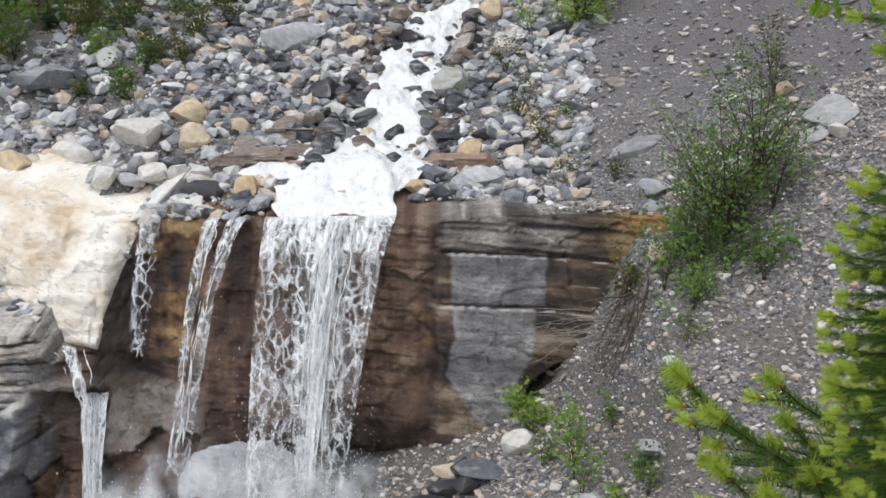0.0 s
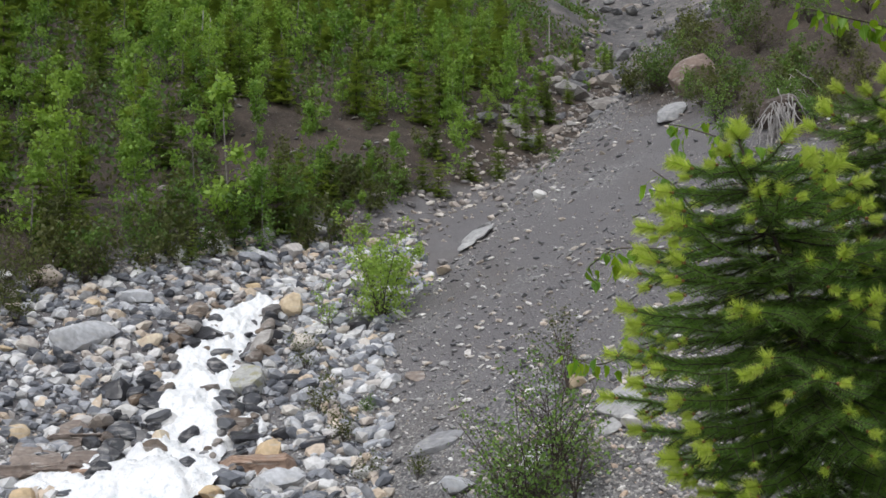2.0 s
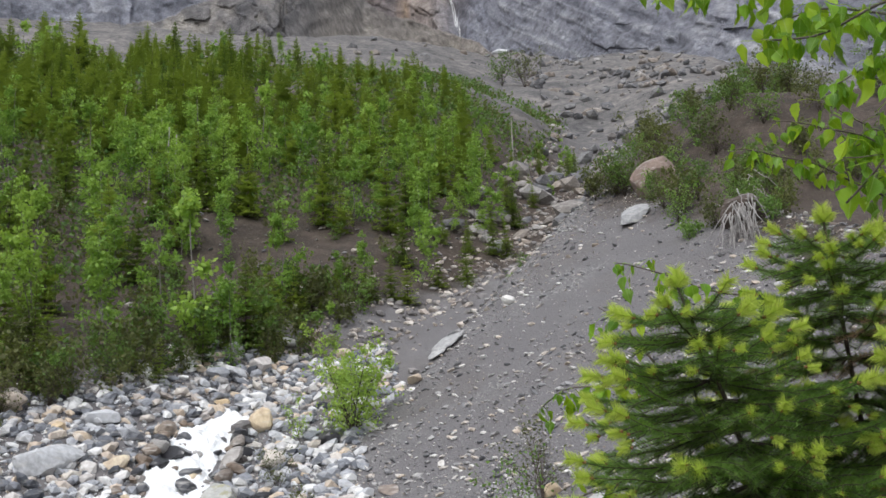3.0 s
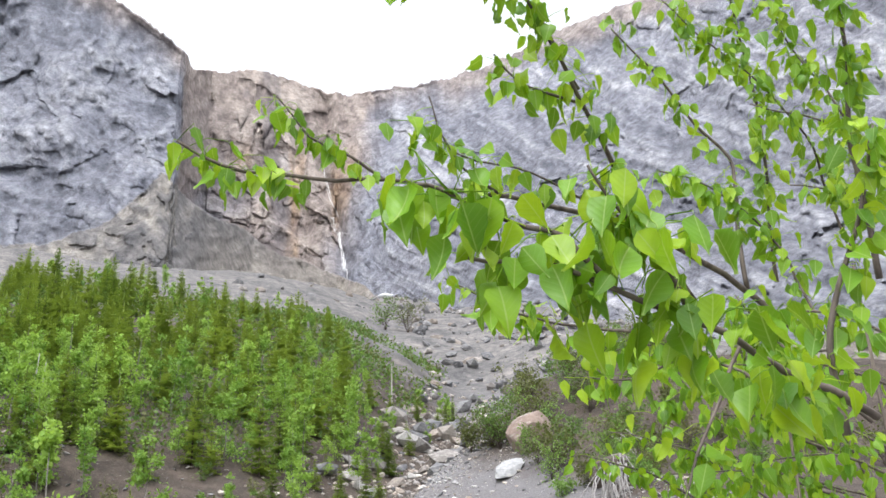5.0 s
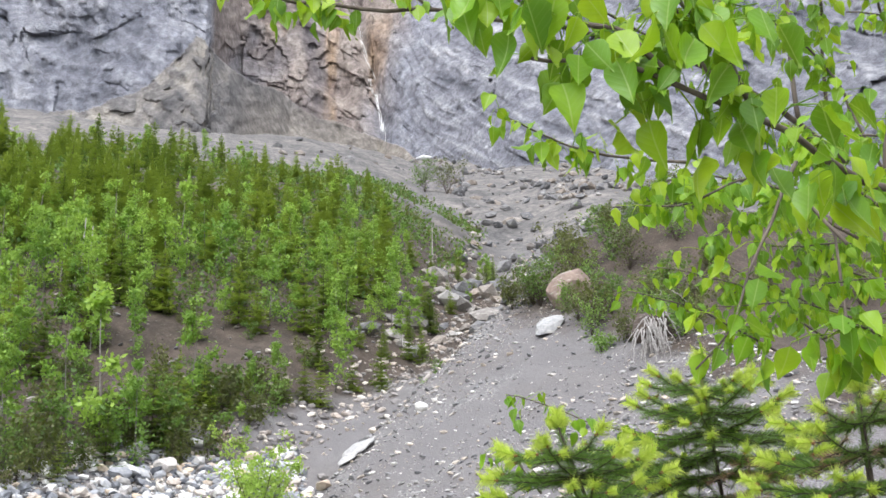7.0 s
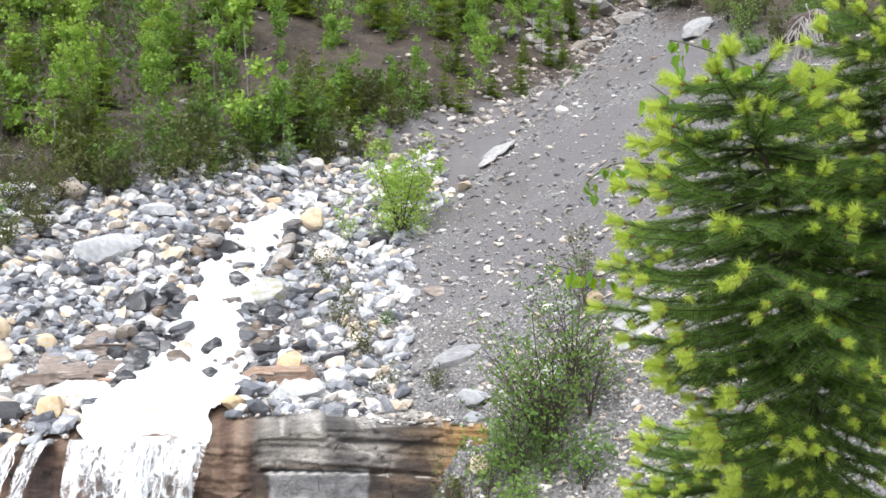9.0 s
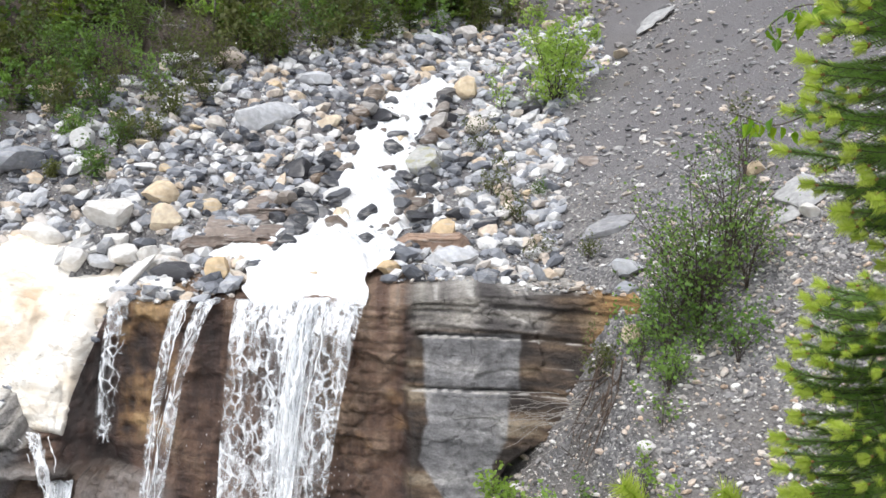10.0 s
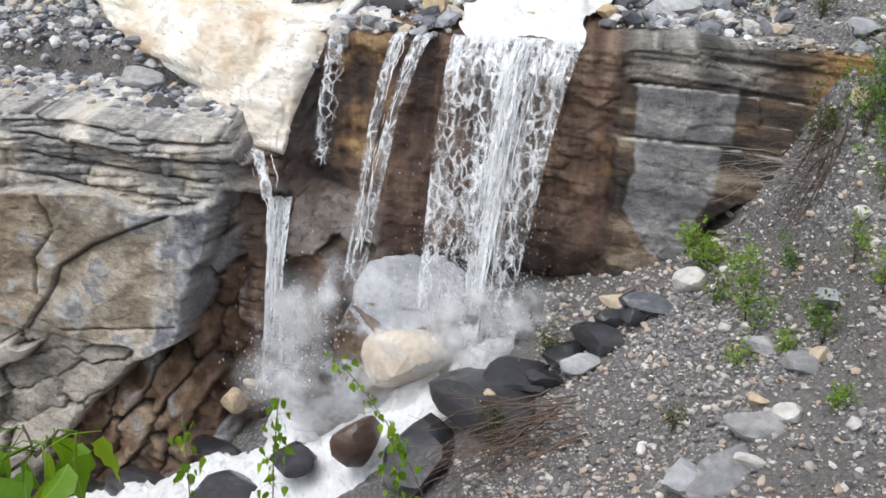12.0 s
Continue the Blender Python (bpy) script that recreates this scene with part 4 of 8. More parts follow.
def stream_sheet():
    """White water running over the boulders to the lip."""
    y = np.linspace(16.46, 25.6, 260)
    n = 44
    half = np.interp(y, (16.4, 17.2, 18.2, 19.0, 19.6, 21, 22, 24, 25.6), (0.95, 1.2, 1.65, 1.45, 1.15, 0.9, 0.78, 0.72, 0.66))
    V, Yg = np.meshgrid(np.linspace(-1, 1, n), y, indexing="ij")
    Yg = Yg + (lip_y(-1.7 + 1.0 * V) - 16.50) * (1 - smooth(16.6, 18.2, Yg))
    half = half[None, :] * (1 - 0.30 * (V > 0) * (1 - smooth(16.8, 17.7, Yg)))
    wig = 0.22 * value_noise(Yg * 1.1, 0, 0, 61)
    X = stream_x(Yg) + wig + V * half * (1 + 0.35 * value_noise(Yg * 1.7, np.sign(V) * 3, 0, 62))
    calm = smooth(0.0, 0.7, Yg - lip_y(X))
    Z = ground_z(X, np.maximum(Yg, lip_y(X) + 0.04)) + 0.06 - 0.16 * (1 - smooth(-0.06, 0.22, Yg - lip_y(X))) + 0.16 * calm - 0.20 * calm * V ** 2 + calm * 0.24 * fbm(X * 3, Yg * 1.6, 0, 4, 63) + 0.05 * calm * (1 - np.abs(fbm(X * 5, Yg * 3, 0, 3, 65))) ** 3
    stairs = 0.10 * value_noise(Yg * 2.2, X * 0.5, 0, 64)
    Z = Z + calm * stairs
    me = mesh_data("stream", np.stack([X, Yg, Z], -1).reshape(-1, 3), grid_faces(n, len(y))[:, ::-1], MAT_FOAM)
    return thing("stream", "white tumbling mountain stream above the falls", "stream", kind="structure", me=me)


stream = stream_sheet()

# ---------------------------------------------------------------- stones
def ball(level):
    bm = bmesh.new()
    bmesh.ops.create_icosphere(bm, subdivisions=level, radius=1.0)
    v = np.array([p.co[:] for p in bm.verts])
    f = [[p.index for p in q.verts] for q in bm.faces]
    bm.free()
    return v, f


BALLS = {k: ball(k) for k in (1, 2, 3)}


def rock_shape(seed, level=2, flat=0.7, cuts=9, rough=0.12, wide=1.0):
    """A broken, edge-worn stone about 2 across: a lumpy ball with flats struck off it."""
    rng = np.random.default_rng(seed)
    v, f = BALLS[level]
    v = v.copy()
    v *= (1 + rough * 1.4 * fbm(v[:, 0] * 1.3 + seed, v[:, 1] * 1.3, v[:, 2] * 1.3, 3, seed))[:, None]
    for _ in range(cuts):
        n = rng.normal(size=3)
        n /= np.linalg.norm(n)
        d = rng.uniform(0.50, 0.84)
        over = np.clip(v @ n - d, 0, None)
        v -= over[:, None] * n * 0.93
    v += 0.012 * rng.normal(size=v.shape) * (0.6 if level > 1 else 3.0)
    v *= np.array([wide, 0.85, flat])
    return v, f


def stone_mesh(v, f, material):
    me = mesh_data("boulder", v, f, material)
    me.set_sharp_from_angle(angle=radians(24))
    return me


ROUNDED = [stone_mesh(*rock_shape(100 + k, 3, 0.72, 11, 0.16), MAT_STONE) for k in range(5)]
ANGULAR = [stone_mesh(*rock_shape(200 + k, 3, 0.55, 18, 0.16, 1.15), MAT_STONE) for k in range(7)]


def clad(seed, material, flat=0.7, cuts=9, wide=1.0):
    return stone_mesh(*rock_shape(seed, 3, flat, cuts + 5, 0.16, wide), material)


def boulder(me, x, y, size, label, sink=0.25, turn=None, z=None, tilt=0.0, name="boulder", group="boulders in the stream bed"):
    """size: the stone's width in metres."""
    turn = RNG.uniform(0, 360) if turn is None else turn
    flat = max(abs(v.co[2]) for v in me.vertices)
    z = float(ground_z(x, y)) if z is None else z
    lay = Matrix.Identity(4)
    if flat < 0.4:                                 # slabs lie on the slope
        dx, dy = (float(ground_z(x + 0.3 * a, y + 0.3 * b) - ground_z(x - 0.3 * a, y - 0.3 * b)) / 0.6 for a, b in ((1, 0), (0, 1)))
        dx, dy = max(-0.6, min(0.6, dx)), max(-0.6, min(0.6, dy))
        lay = Vector((-dx, -dy, 1.0)).to_track_quat("Z", "Y").to_matrix().to_4x4()
    m = Matrix.Translation((x, y, z + size * 0.5 * flat * (1 - 2 * sink))) @ lay @ pose(0, 0, 0, tilt, tilt * 0.5, turn) @ Matrix.Diagonal((size / 2, size / 2, size / 2, 1))
    ob = thing(name, label, "boulder", group, me=me)
    ob.matrix_basis = m
    return ob


TAN = [clad(300 + k, MAT_TAN, 0.7, 7) for k in range(3)]
PALE = [clad(310 + k, MAT_PALE, 0.7, 8, 1.1) for k in range(3)]
DARK = [clad(320 + k, MAT_DARKWET, 0.62, 11, 1.15) for k in range(4)]
MOSSY = clad(330, MAT_LICHEN, 0.75, 8, 1.1)
PALE_SLAB = clad(350, MAT_PALE, 0.62, 10, 1.2)
RED = clad(352, make_stone("rusty_stone", ((0.0, (0.15, 0.105, 0.085)), (1.0, (0.22, 0.165, 0.135)))), 0.95, 24)

PLATES = [clad(380 + k, MAT_PALE if k < 3 else MAT_SLABGREY, 0.24, 16, 1.35) for k in range(5)]
BROWN = [clad(390 + k, make_stone("brown_bedded_stone", ((0.0, (0.17, 0.135, 0.115)), (1.0, (0.25, 0.205, 0.175)))), 0.34, 16, 1.4) for k in range(2)]
NAMED = []
for n, (x, y, size) in enumerate(((-5.2, 18.35, 1.3), (-4.4, 18.45, 1.1), (-4.75, 17.95, 1.2), (-5.7, 18.8, 1.0), (-3.7, 18.55, 1.0), (-3.2, 18.25, 0.8), (-6.4, 18.9, 1.1), (-4.1, 17.65, 0.9))):
    NAMED.append((x, y, size * 0.7))
    boulder(PLATES[n % 5], x, y, size, "flat pale bedrock plate beside the stream", 0.3, tilt=4.0)
for n, (x, y, z, size) in enumerate(((-5.75, 18.62, -0.98, 0.75), (-5.3, 18.66, -0.92, 0.62), (-4.95, 18.70, -0.88, 0.8), (-4.5, 18.66, -0.86, 0.6), (-4.15, 18.66, -0.84, 0.7), (-3.75, 18.62, -0.82, 0.55), (-5.1, 18.80, -0.62, 0.5), (-4.65, 18.84, -0.60, 0.45), (-5.5, 18.78, -0.70, 0.5))):
    boulder((PALE[n % 3], ANGULAR[n % 7], PALE_SLAB)[n % 3], x, y, size, "pale broken stone on the step above the bedrock", 0.2, z=z, tilt=8.0)
for n, (x, y, size) in enumerate(((-3.0, 18.75, 1.0), (-2.5, 18.95, 1.1), (-2.35, 18.35, 0.8), (-3.4, 19.05, 0.9), (-2.9, 20.0, 0.9))):
    NAMED.append((x, y, size * 0.7))
    boulder(BROWN[n % 2], x, y, size, "brown layered slab forming a step beside the stream", 0.25, tilt=3.0)
for me, x, y, size, words in (
    (TAN[0], -4.60, 19.75, 0.75, "orange-tan rounded boulder on grey gravel"),
    (TAN[1], -4.38, 19.15, 0.80, "orange-tan rounded boulder on grey gravel"),
    (TAN[2], -3.80, 19.65, 0.62, "orange-tan rounded boulder on grey gravel"),
    (PALE[0], -5.30, 19.05, 0.95, "large cream-white boulder beside tan boulders"),
    (PALE[1], -6.75, 20.0, 0.85, "pale flat boulder half sunk in gravel"),
    (TAN[0], -7.75, 19.75, 0.80, "buff boulder at the gravel edge"),
    (PALE[2], -7.35, 19.2, 0.70, "pale grey boulder on the bedrock"),
    (PALE[0], -6.30, 19.3, 0.5, "pale grey boulder on the bedrock"),
    (DARK[0], -3.95, 17.9, 0.72, "flat dark wet boulder by the lip"),
    (TAN[1], -3.15, 17.75, 0.62, "banded tan boulder by the lip"),
    (ANGULAR[0], -2.55, 17.85, 0.55, "grey boulder by the lip"),
    (TAN[2], -1.50, 17.3, 0.42, "pale tan stone washed by the stream"),
    (PALE[1], -0.95, 17.4, 0.36, "pale tan stone washed by the stream"),
    (TAN[2], -0.42, 17.2, 0.50, "tan striped boulder at the lip"),
    (ANGULAR[1], -0.22, 17.75, 0.70, "grey boulder at the lip of the fall"),
    (ANGULAR[2], 0.55, 17.7, 0.88, "broad grey boulder at the lip of the fall"),
    (ANGULAR[3], 1.25, 17.8, 0.55, "grey boulder near the lip"),
    (ANGULAR[4], 1.95, 17.9, 0.55, "upright grey boulder near the lip"),
    (TAN[0], 0.50, 18.95, 0.70, "rust-orange boulder beside the stream"),
    (TAN[1], -1.38, 19.9, 0.55, "tan boulder in the stream"),
    (DARK[1], -1.75, 20.0, 0.60, "dark wet boulder in the stream"),
    (clad(360, MAT_STONE, 0.4, 12, 1.25), -1.55, 20.75, 0.85, "brownish slab boulder beside the stream"),
    (PALE[2], -2.15, 20.7, 0.75, "pale ribbed boulder beside the stream"),
    (DARK[2], -2.25, 21.6, 0.95, "flat black boulder beside the stream"),
    (DARK[3], 0.12, 19.75, 0.72, "black wet boulder in the stream"),
    (DARK[0], 0.75, 19.7, 0.50, "black wet boulder in the stream"),
    (DARK[1], -0.38, 21.05, 0.52, "black wet boulder in the stream"),
    (DARK[2], -1.62, 18.55, 0.48, "dark boulder in the water"),
    (MOSSY, 0.10, 22.0, 1.10, "large pale boulder patched with yellow lichen"),
    (DARK[3], 0.92, 22.0, 0.55, "slate grey boulder beside the stream"),
    (DARK[0], -1.00, 23.7, 0.65, "black wet boulder in the cascade"),
    (DARK[1], -0.75, 24.1, 0.85, "black wet boulder in the cascade"),
    (DARK[2], -1.45, 23.9, 0.55, "black wet boulder in the cascade"),
    (DARK[3], -0.95, 22.9, 0.50, "black wet boulder in the cascade"),
    (DARK[1], -0.70, 22.6, 0.45, "black wet boulder in the cascade"),
    (TAN[0], -0.42, 23.2, 0.52, "tan boulder beside the cascade"),
    (TAN[2], -1.75, 22.5, 0.40, "orange boulder beside the cascade"),
    (DARK[0], 0.65, 24.1, 0.55, "slate grey boulder beside the cascade"),
    (ANGULAR[5], -3.30, 23.3, 1.5, "long grey slab boulder on the gravel"),
    (ANGULAR[6], -7.80, 21.7, 1.3, "large grey slab beside low shrubs"),
    (clad(361, MAT_STONE, 0.9, 10), -6.70, 22.2, 0.7, "upright brown boulder beside low shrubs"),
    (PLATES[3], 3.14, 17.75, 0.95, "flat pale grey slab lying on the scree"),
    (BROWN[0], 3.20, 20.75, 0.50, "flat reddish slab on the scree"),
    (PALE[0], 4.90, 18.15, 0.22, "small white stone on the scree"),
    (PLATES[4], 5.45, 15.6, 1.15, "large tilted grey slab on the scree"),
    (clad(362, MAT_TAN, 0.8, 11), 5.30, 17.1, 0.40, "brown angular stone on the scree"),
    (PLATES[3], 4.92, 17.4, 0.45, "thin grey slab on the scree"),
    (PALE[2], 5.40, 15.0, 0.36, "white broken stone on the scree"),
    (PLATES[3], 5.15, 15.2, 0.55, "flat grey slab on the scree"),
    (ANGULAR[0], 3.10, 16.2, 0.80, "rounded grey boulder above the cliff end"),
    (ANGULAR[1], 4.12, 15.4, 0.70, "grey boulder behind a leafy bush"),
    (ANGULAR[2], 3.05, 15.6, 0.55, "grey slab on the bank"),
    (DARK[0], 2.55, 24.1, 0.75, "dark grey boulder under the bush"),
    (PLATES[3], 5.6, 26.3, 1.2, "long grey slab at the edge of the scree"),
    (PLATES[4], 6.1, 27.3, 1.1, "grey slab at the edge of the scree"),
    (PLATES[3], 5.3, 26.0, 0.8, "grey slab at the edge of the scree"),
    (ANGULAR[2], 6.6, 27.9, 0.7, "grey block at the edge of the scree"),
    (ANGULAR[4], 4.6, 25.2, 0.6, "grey block at the edge of the scree"),
    (clad(354, make_stone("white_slab_stone", ((0.0, (0.265, 0.265, 0.272)), (1.0, (0.30, 0.30, 0.305)))), 0.37, 6, 1.15), 11.35, 27.6, 1.25, "broad flat white rock on the grey scree"),
    (RED, 12.75, 29.2, 2.2, "big rusty boulder in the bank"),
    # added dark block: its colour gives the shade of the hollow behind the roots
    (clad(355, make_stone("hollow_shade_earth", ((0.0, (0.035, 0.026, 0.021)), (1.0, (0.07, 0.052, 0.042)))), 0.7, 9), 12.05, 22.75, 1.5, "dark earth block standing in for the shaded hollow behind the hanging roots"),
    (PALE[1], 7.4, 26.6, 0.55, "pale flat stone on the scree"),
    (clad(376, MAT_SLABGREY, 0.62, 16, 1.35), -8.25, 17.95, 1.0, "blocky grey boulder on the ledge gravel"),
    (PALE[1], -7.05, 17.35, 0.45, "pale rounded stone on the ledge"),
    (DARK[1], -7.55, 17.15, 0.55, "dark flat stone on the ledge"),
    (TAN[0], -9.2, 17.7, 0.30, "orange stone on the ledge gravel"),
    (PALE[2], -8.3, 17.4, 0.45, "pale stone on the ledge gravel"),
    (ANGULAR[4], -8.6, 18.3, 0.6, "grey angular stone on the ledge gravel"),
):
    NAMED.append((x, y, size))
    boulder(me, x, y, size, words)

def rock_step(x0, x1, y, z, high, deep, seed, material, label):
    """A ledge of bedrock that crosses the bed: bedded front, broken top edge."""
    rng = np.random.default_rng(seed)
    xs = np.linspace(x0, x1, 60)
    s = np.linspace(0, 1, 40)
    U, S = np.meshgrid(xs, s, indexing="ij")
    ends = np.clip(np.minimum(U - x0, x1 - U) / 0.22, 0, 1) ** 0.6
    run = np.floor(U / 0.55 + 3 * hash01(np.floor(S * 6).astype(np.int64), 0, 0, seed)).astype(np.int64)
    beds = 0.10 * (hash01(np.floor(S * 9).astype(np.int64), run, 0, seed + 1) - 0.5)
    front = np.clip((S - 0.4) / 0.6, 0, 1)
    Y = y + deep * (1 - np.clip(S / 0.4, 0, 1)) + beds * (S > 0.38) + 0.14 * fbm(U * 1.3, S * 2, 0, 4, seed + 2) + (1 - ends) * 0.35
    Z = z + 0.06 * fbm(U * 1.2, S, 3, 4, seed + 3) - high * front ** 0.9 - 0.45 * high * (1 - ends) + 0.04 * (hash01(run, 0, 0, seed + 4) - 0.5)
    me = mesh_data("rock_step", np.stack([U, Y, Z], -1).reshape(-1, 3), grid_faces(60, 40), material)
    me.set_sharp_from_angle(angle=radians(30))
    return thing("rock_step", label, "rock ledge", "rock ledges across the stream", me=me)


MAT_STEP = make_stone("brown_step_stone", ((0.0, (0.16, 0.125, 0.105)), (1.0, (0.22, 0.18, 0.155))))
MAT_STEP_RUST = make_stone("rusty_step_stone", ((0.0, (0.30, 0.205, 0.15)), (1.0, (0.34, 0.24, 0.18))))
rock_step(-4.0, -2.3, 18.30, -0.40, 0.38, 0.7, 391, MAT_STEP, "brown bedded rock ledge across the stream bed")
rock_step(-2.75, -1.8, 18.22, -0.46, 0.32, 0.6, 392, MAT_STEP_RUST, "rusty wet rock ledge under a thin veil of water")
rock_step(-0.35, 0.95, 18.35, -0.32, 0.42, 0.6, 393, MAT_STEP_RUST, "rusty rock ledge beside the stream")
rock_step(-3.3, -2.1, 19.55, 0.06, 0.30, 0.6, 394, MAT_STEP, "brown bedded rock ledge beside the stream")


def washed_rock():
    """The water-worn rock on which the fall breaks: a smooth grey back that slopes to the front, brown and steep below."""
    v, f = ball(6)
    v = v.copy()
    for n, d in (((-0.10, -0.50, 0.86), 0.52), ((-0.62, -0.70, 0.10), 0.74), ((0.30, -0.95, 0.05), 0.72), ((-0.9, 0.1, 0.35), 0.80), ((0.75, -0.45, 0.45), 0.78), ((0.0, 0.0, 1.0), 0.86)):
        n = unit3(np.array(n))
        v -= np.clip(v @ n - d, 0, None)[:, None] * n * 0.92
    edge, who, tilt = jointed(v[:, 0] * 1.5 + 0.4 * v[:, 1], v[:, 2] * 1.7 + v[:, 1] * 1.3 + 0.3 * v[:, 0], 375)
    v *= (1 + 0.07 * (who - 0.5) - 0.05 * np.exp(-(edge / 0.05) ** 2) + 0.13 * fbm(v[:, 0] * 1.6, v[:, 1] * 1.6, v[:, 2] * 1.6, 5, 376) + 0.03 * fbm(v[:, 0] * 7, v[:, 1] * 7, v[:, 2] * 7, 4, 377))[:, None]
    return stone_mesh(v * (1.02, 0.75, 0.98), f, make_washed())


def make_washed():
    """Wet grey stone, worn clean on its back and brown down its sides."""
    m = Nodes("washed_stone")
    nrm = m.n.new("ShaderNodeSeparateXYZ")
    m.link(m.n.new("ShaderNodeNewGeometry").outputs["Normal"], nrm.inputs[0])
    fine, wide = m.noise(7.0, 7.0, None, 0.7), m.noise(1.6, 6.0)
    grey = m.ramp(m.math("MULTIPLY_ADD", wide, 0.5, m.math("MULTIPLY", fine, 0.5)), (0.36, (0.27, 0.28, 0.31)), (0.5, (0.42, 0.43, 0.46)), (0.62, (0.58, 0.58, 0.60)))
    brown = m.ramp(fine, (0.3, (0.085, 0.052, 0.034)), (0.5, (0.20, 0.135, 0.09)), (0.7, (0.34, 0.25, 0.175)))
    worn = m.mask(m.math("ADD", nrm.outputs[2], m.math("MULTIPLY", m.math("SUBTRACT", wide, 0.5), 0.8)), 0.10, 0.34)
    return m.finish(m.mix(worn, brown, grey), 0.4, fine, 0.6, 0.05)


def unit3(v):
    return v / np.linalg.norm(v)


# boulders at the foot of the falls, resting on the ravine floor
for me, x, y, z, size, words in (
    (washed_rock(), -2.90, 15.75, -5.20, 2.5, "big grey washed rock, brown below, under the fall"),
    (clad(371, make_stone("cream_stone", ((0.0, (0.66, 0.54, 0.40)), (1.0, (0.72, 0.62, 0.50)))), 0.85, 3), -2.80, 14.85, -5.55, 1.45, "smooth tan boulder in the foam"),
    (TAN[1], -5.81, 15.90, -7.25, 0.62, "tan boulder at the cliff foot"),
    (TAN[2], -5.51, 16.00, -7.03, 0.36, "tan boulder at the cliff foot"),
    (clad(373, MAT_DARKWET, 0.55, 12, 1.7), -1.55, 13.75, -5.75, 1.75, "long black wet boulder beside the foam"),
    (clad(374, MAT_DARKWET, 0.7, 12, 1.3), -2.20, 13.25, -6.25, 1.45, "black wet boulder beside the foam"),
    (DARK[3], -0.98, 13.90, -5.47, 1.10, "dark wet boulder beside the foam"),
    (DARK[0], -0.08, 14.30, -4.96, 0.85, "black wet boulder at the cliff foot"),
    (clad(375, make_stone("wet_brown_stone", ((0.0, (0.10, 0.065, 0.05)), (1.0, (0.15, 0.10, 0.075))), rough=0.35, veined=0.2), 0.95, 12), -3.15, 13.55, -6.5, 0.85, "brown wet boulder in the stream"),
    (DARK[1], -0.45, 14.15, -5.2, 0.75, "black wet boulder beside the foam"),
    (DARK[0], 0.15, 14.55, -4.75, 0.55, "black wet boulder at the cliff foot"),
    (DARK[2], 0.42, 14.35, -4.55, 0.45, "dark stone at the foot of the bank"),
    (DARK[3], -0.75, 13.75, -5.35, 0.6, "dark wet boulder beside the foam"),
    (ANGULAR[4], -0.25, 13.8, -5.1, 0.6, "grey stone at the foot of the bank"),
    (DARK[3], -4.1, 13.7, -7.0, 0.8, "dark wet boulder in the torrent"),
    (TAN[0], -1.43, 13.30, -5.62, 0.38, "ochre stone among dark boulders"),
    (DARK[1], -5.2, 13.9, -7.6, 1.1, "dark wet boulder in the stream"),
    (DARK[2], -6.6, 14.2, -8.4, 1.0, "dark wet boulder in the stream"),
    (DARK[0], -6.0, 15.5, -8.1, 1.2, "dark wet boulder under the overhang"),
    (DARK[3], -7.4, 15.6, -8.8, 1.3, "dark wet boulder under the overhang"),
    (PALE[2], 1.15, 14.75, -4.2, 0.62, "white stone at the foot of the bank"),
    (ANGULAR[0], 0.62, 14.6, -4.55, 0.85, "grey boulder at the foot of the bank"),
    (DARK[2], 0.35, 14.9, -4.75, 0.5, "dark stone at the cliff foot"),
    (TAN[2], 0.1, 15.0, -4.75, 0.4, "tan stone at the cliff foot"),
    (clad(377, MAT_SLABGREY, 0.5, 15, 1.4), 1.76, 11.5, -4.9, 0.8, "grey slab stone on the lower scree"),
    (PALE[2], 2.07, 11.5, -4.7, 0.42, "pale grey stone on the lower scree"),
    (clad(378, MAT_SLABGREY, 0.5, 15, 1.3), 2.25, 12.25, -4.35, 0.6, "grey slab stone on the lower scree"),
    (TAN[0], 2.47, 12.25, -4.25, 0.32, "buff block on the lower scree"),
    (TAN[2], 1.79, 11.95, -4.8, 0.3, "orange flat stone on the lower scree"),
    (PALE[0], 1.51, 13.49, -4.45, 0.22, "white stone on the lower scree"),
    (PALE[2], 2.90, 13.3, -2.9, 0.28, "white stone on the bank"),
    (clad(372, MAT_STONE, 0.9, 11), 1.0, 11.0, -5.5, 0.6, "upright brown stone on the lower scree"),
    (clad(379, MAT_SLABGREY, 0.5, 15, 1.5), 1.37, 11.0, -5.25, 0.85, "tilted grey slab on the lower scree"),
    (PALE[1], 1.65, 11.0, -5.2, 0.35, "buff stone on the lower scree"),
    (PALE[0], 2.65, 11.05, -4.55, 0.25, "pinkish white stone on the lower scree"),
    (ANGULAR[5], 2.6, 13.0, -4.1, 0.55, "flat grey stone on the lower scree"),
    (TAN[1], 2.95, 14.6, -2.95, 0.4, "ochre stone on the bank"),
    (ANGULAR[6], 1.9, 12.9, -4.5, 0.5, "grey stone on the lower scree"),
):
    NAMED.append((x, y, size))
    boulder(me, x, y, size, words, sink=0.3, group="boulders below the falls", z=max(float(ground_z(x, y)), z - 0.42 * size))


def clear_of(x, y, size, spots, share=0.42):
    return all((x - a) ** 2 + (y - b) ** 2 > (share * (s + size)) ** 2 for a, b, s in spots)


def in_stream(x, y, spare=0.0):
    half = np.interp(y, (16.4, 17.2, 18.2, 19.5, 21, 22, 24, 25.6), (1.1, 1.25, 1.4, 0.95, 0.7, 0.6, 0.6, 0.55))
    return (np.abs(x - stream_x(y)) < half + spare) & (y < 25.8)


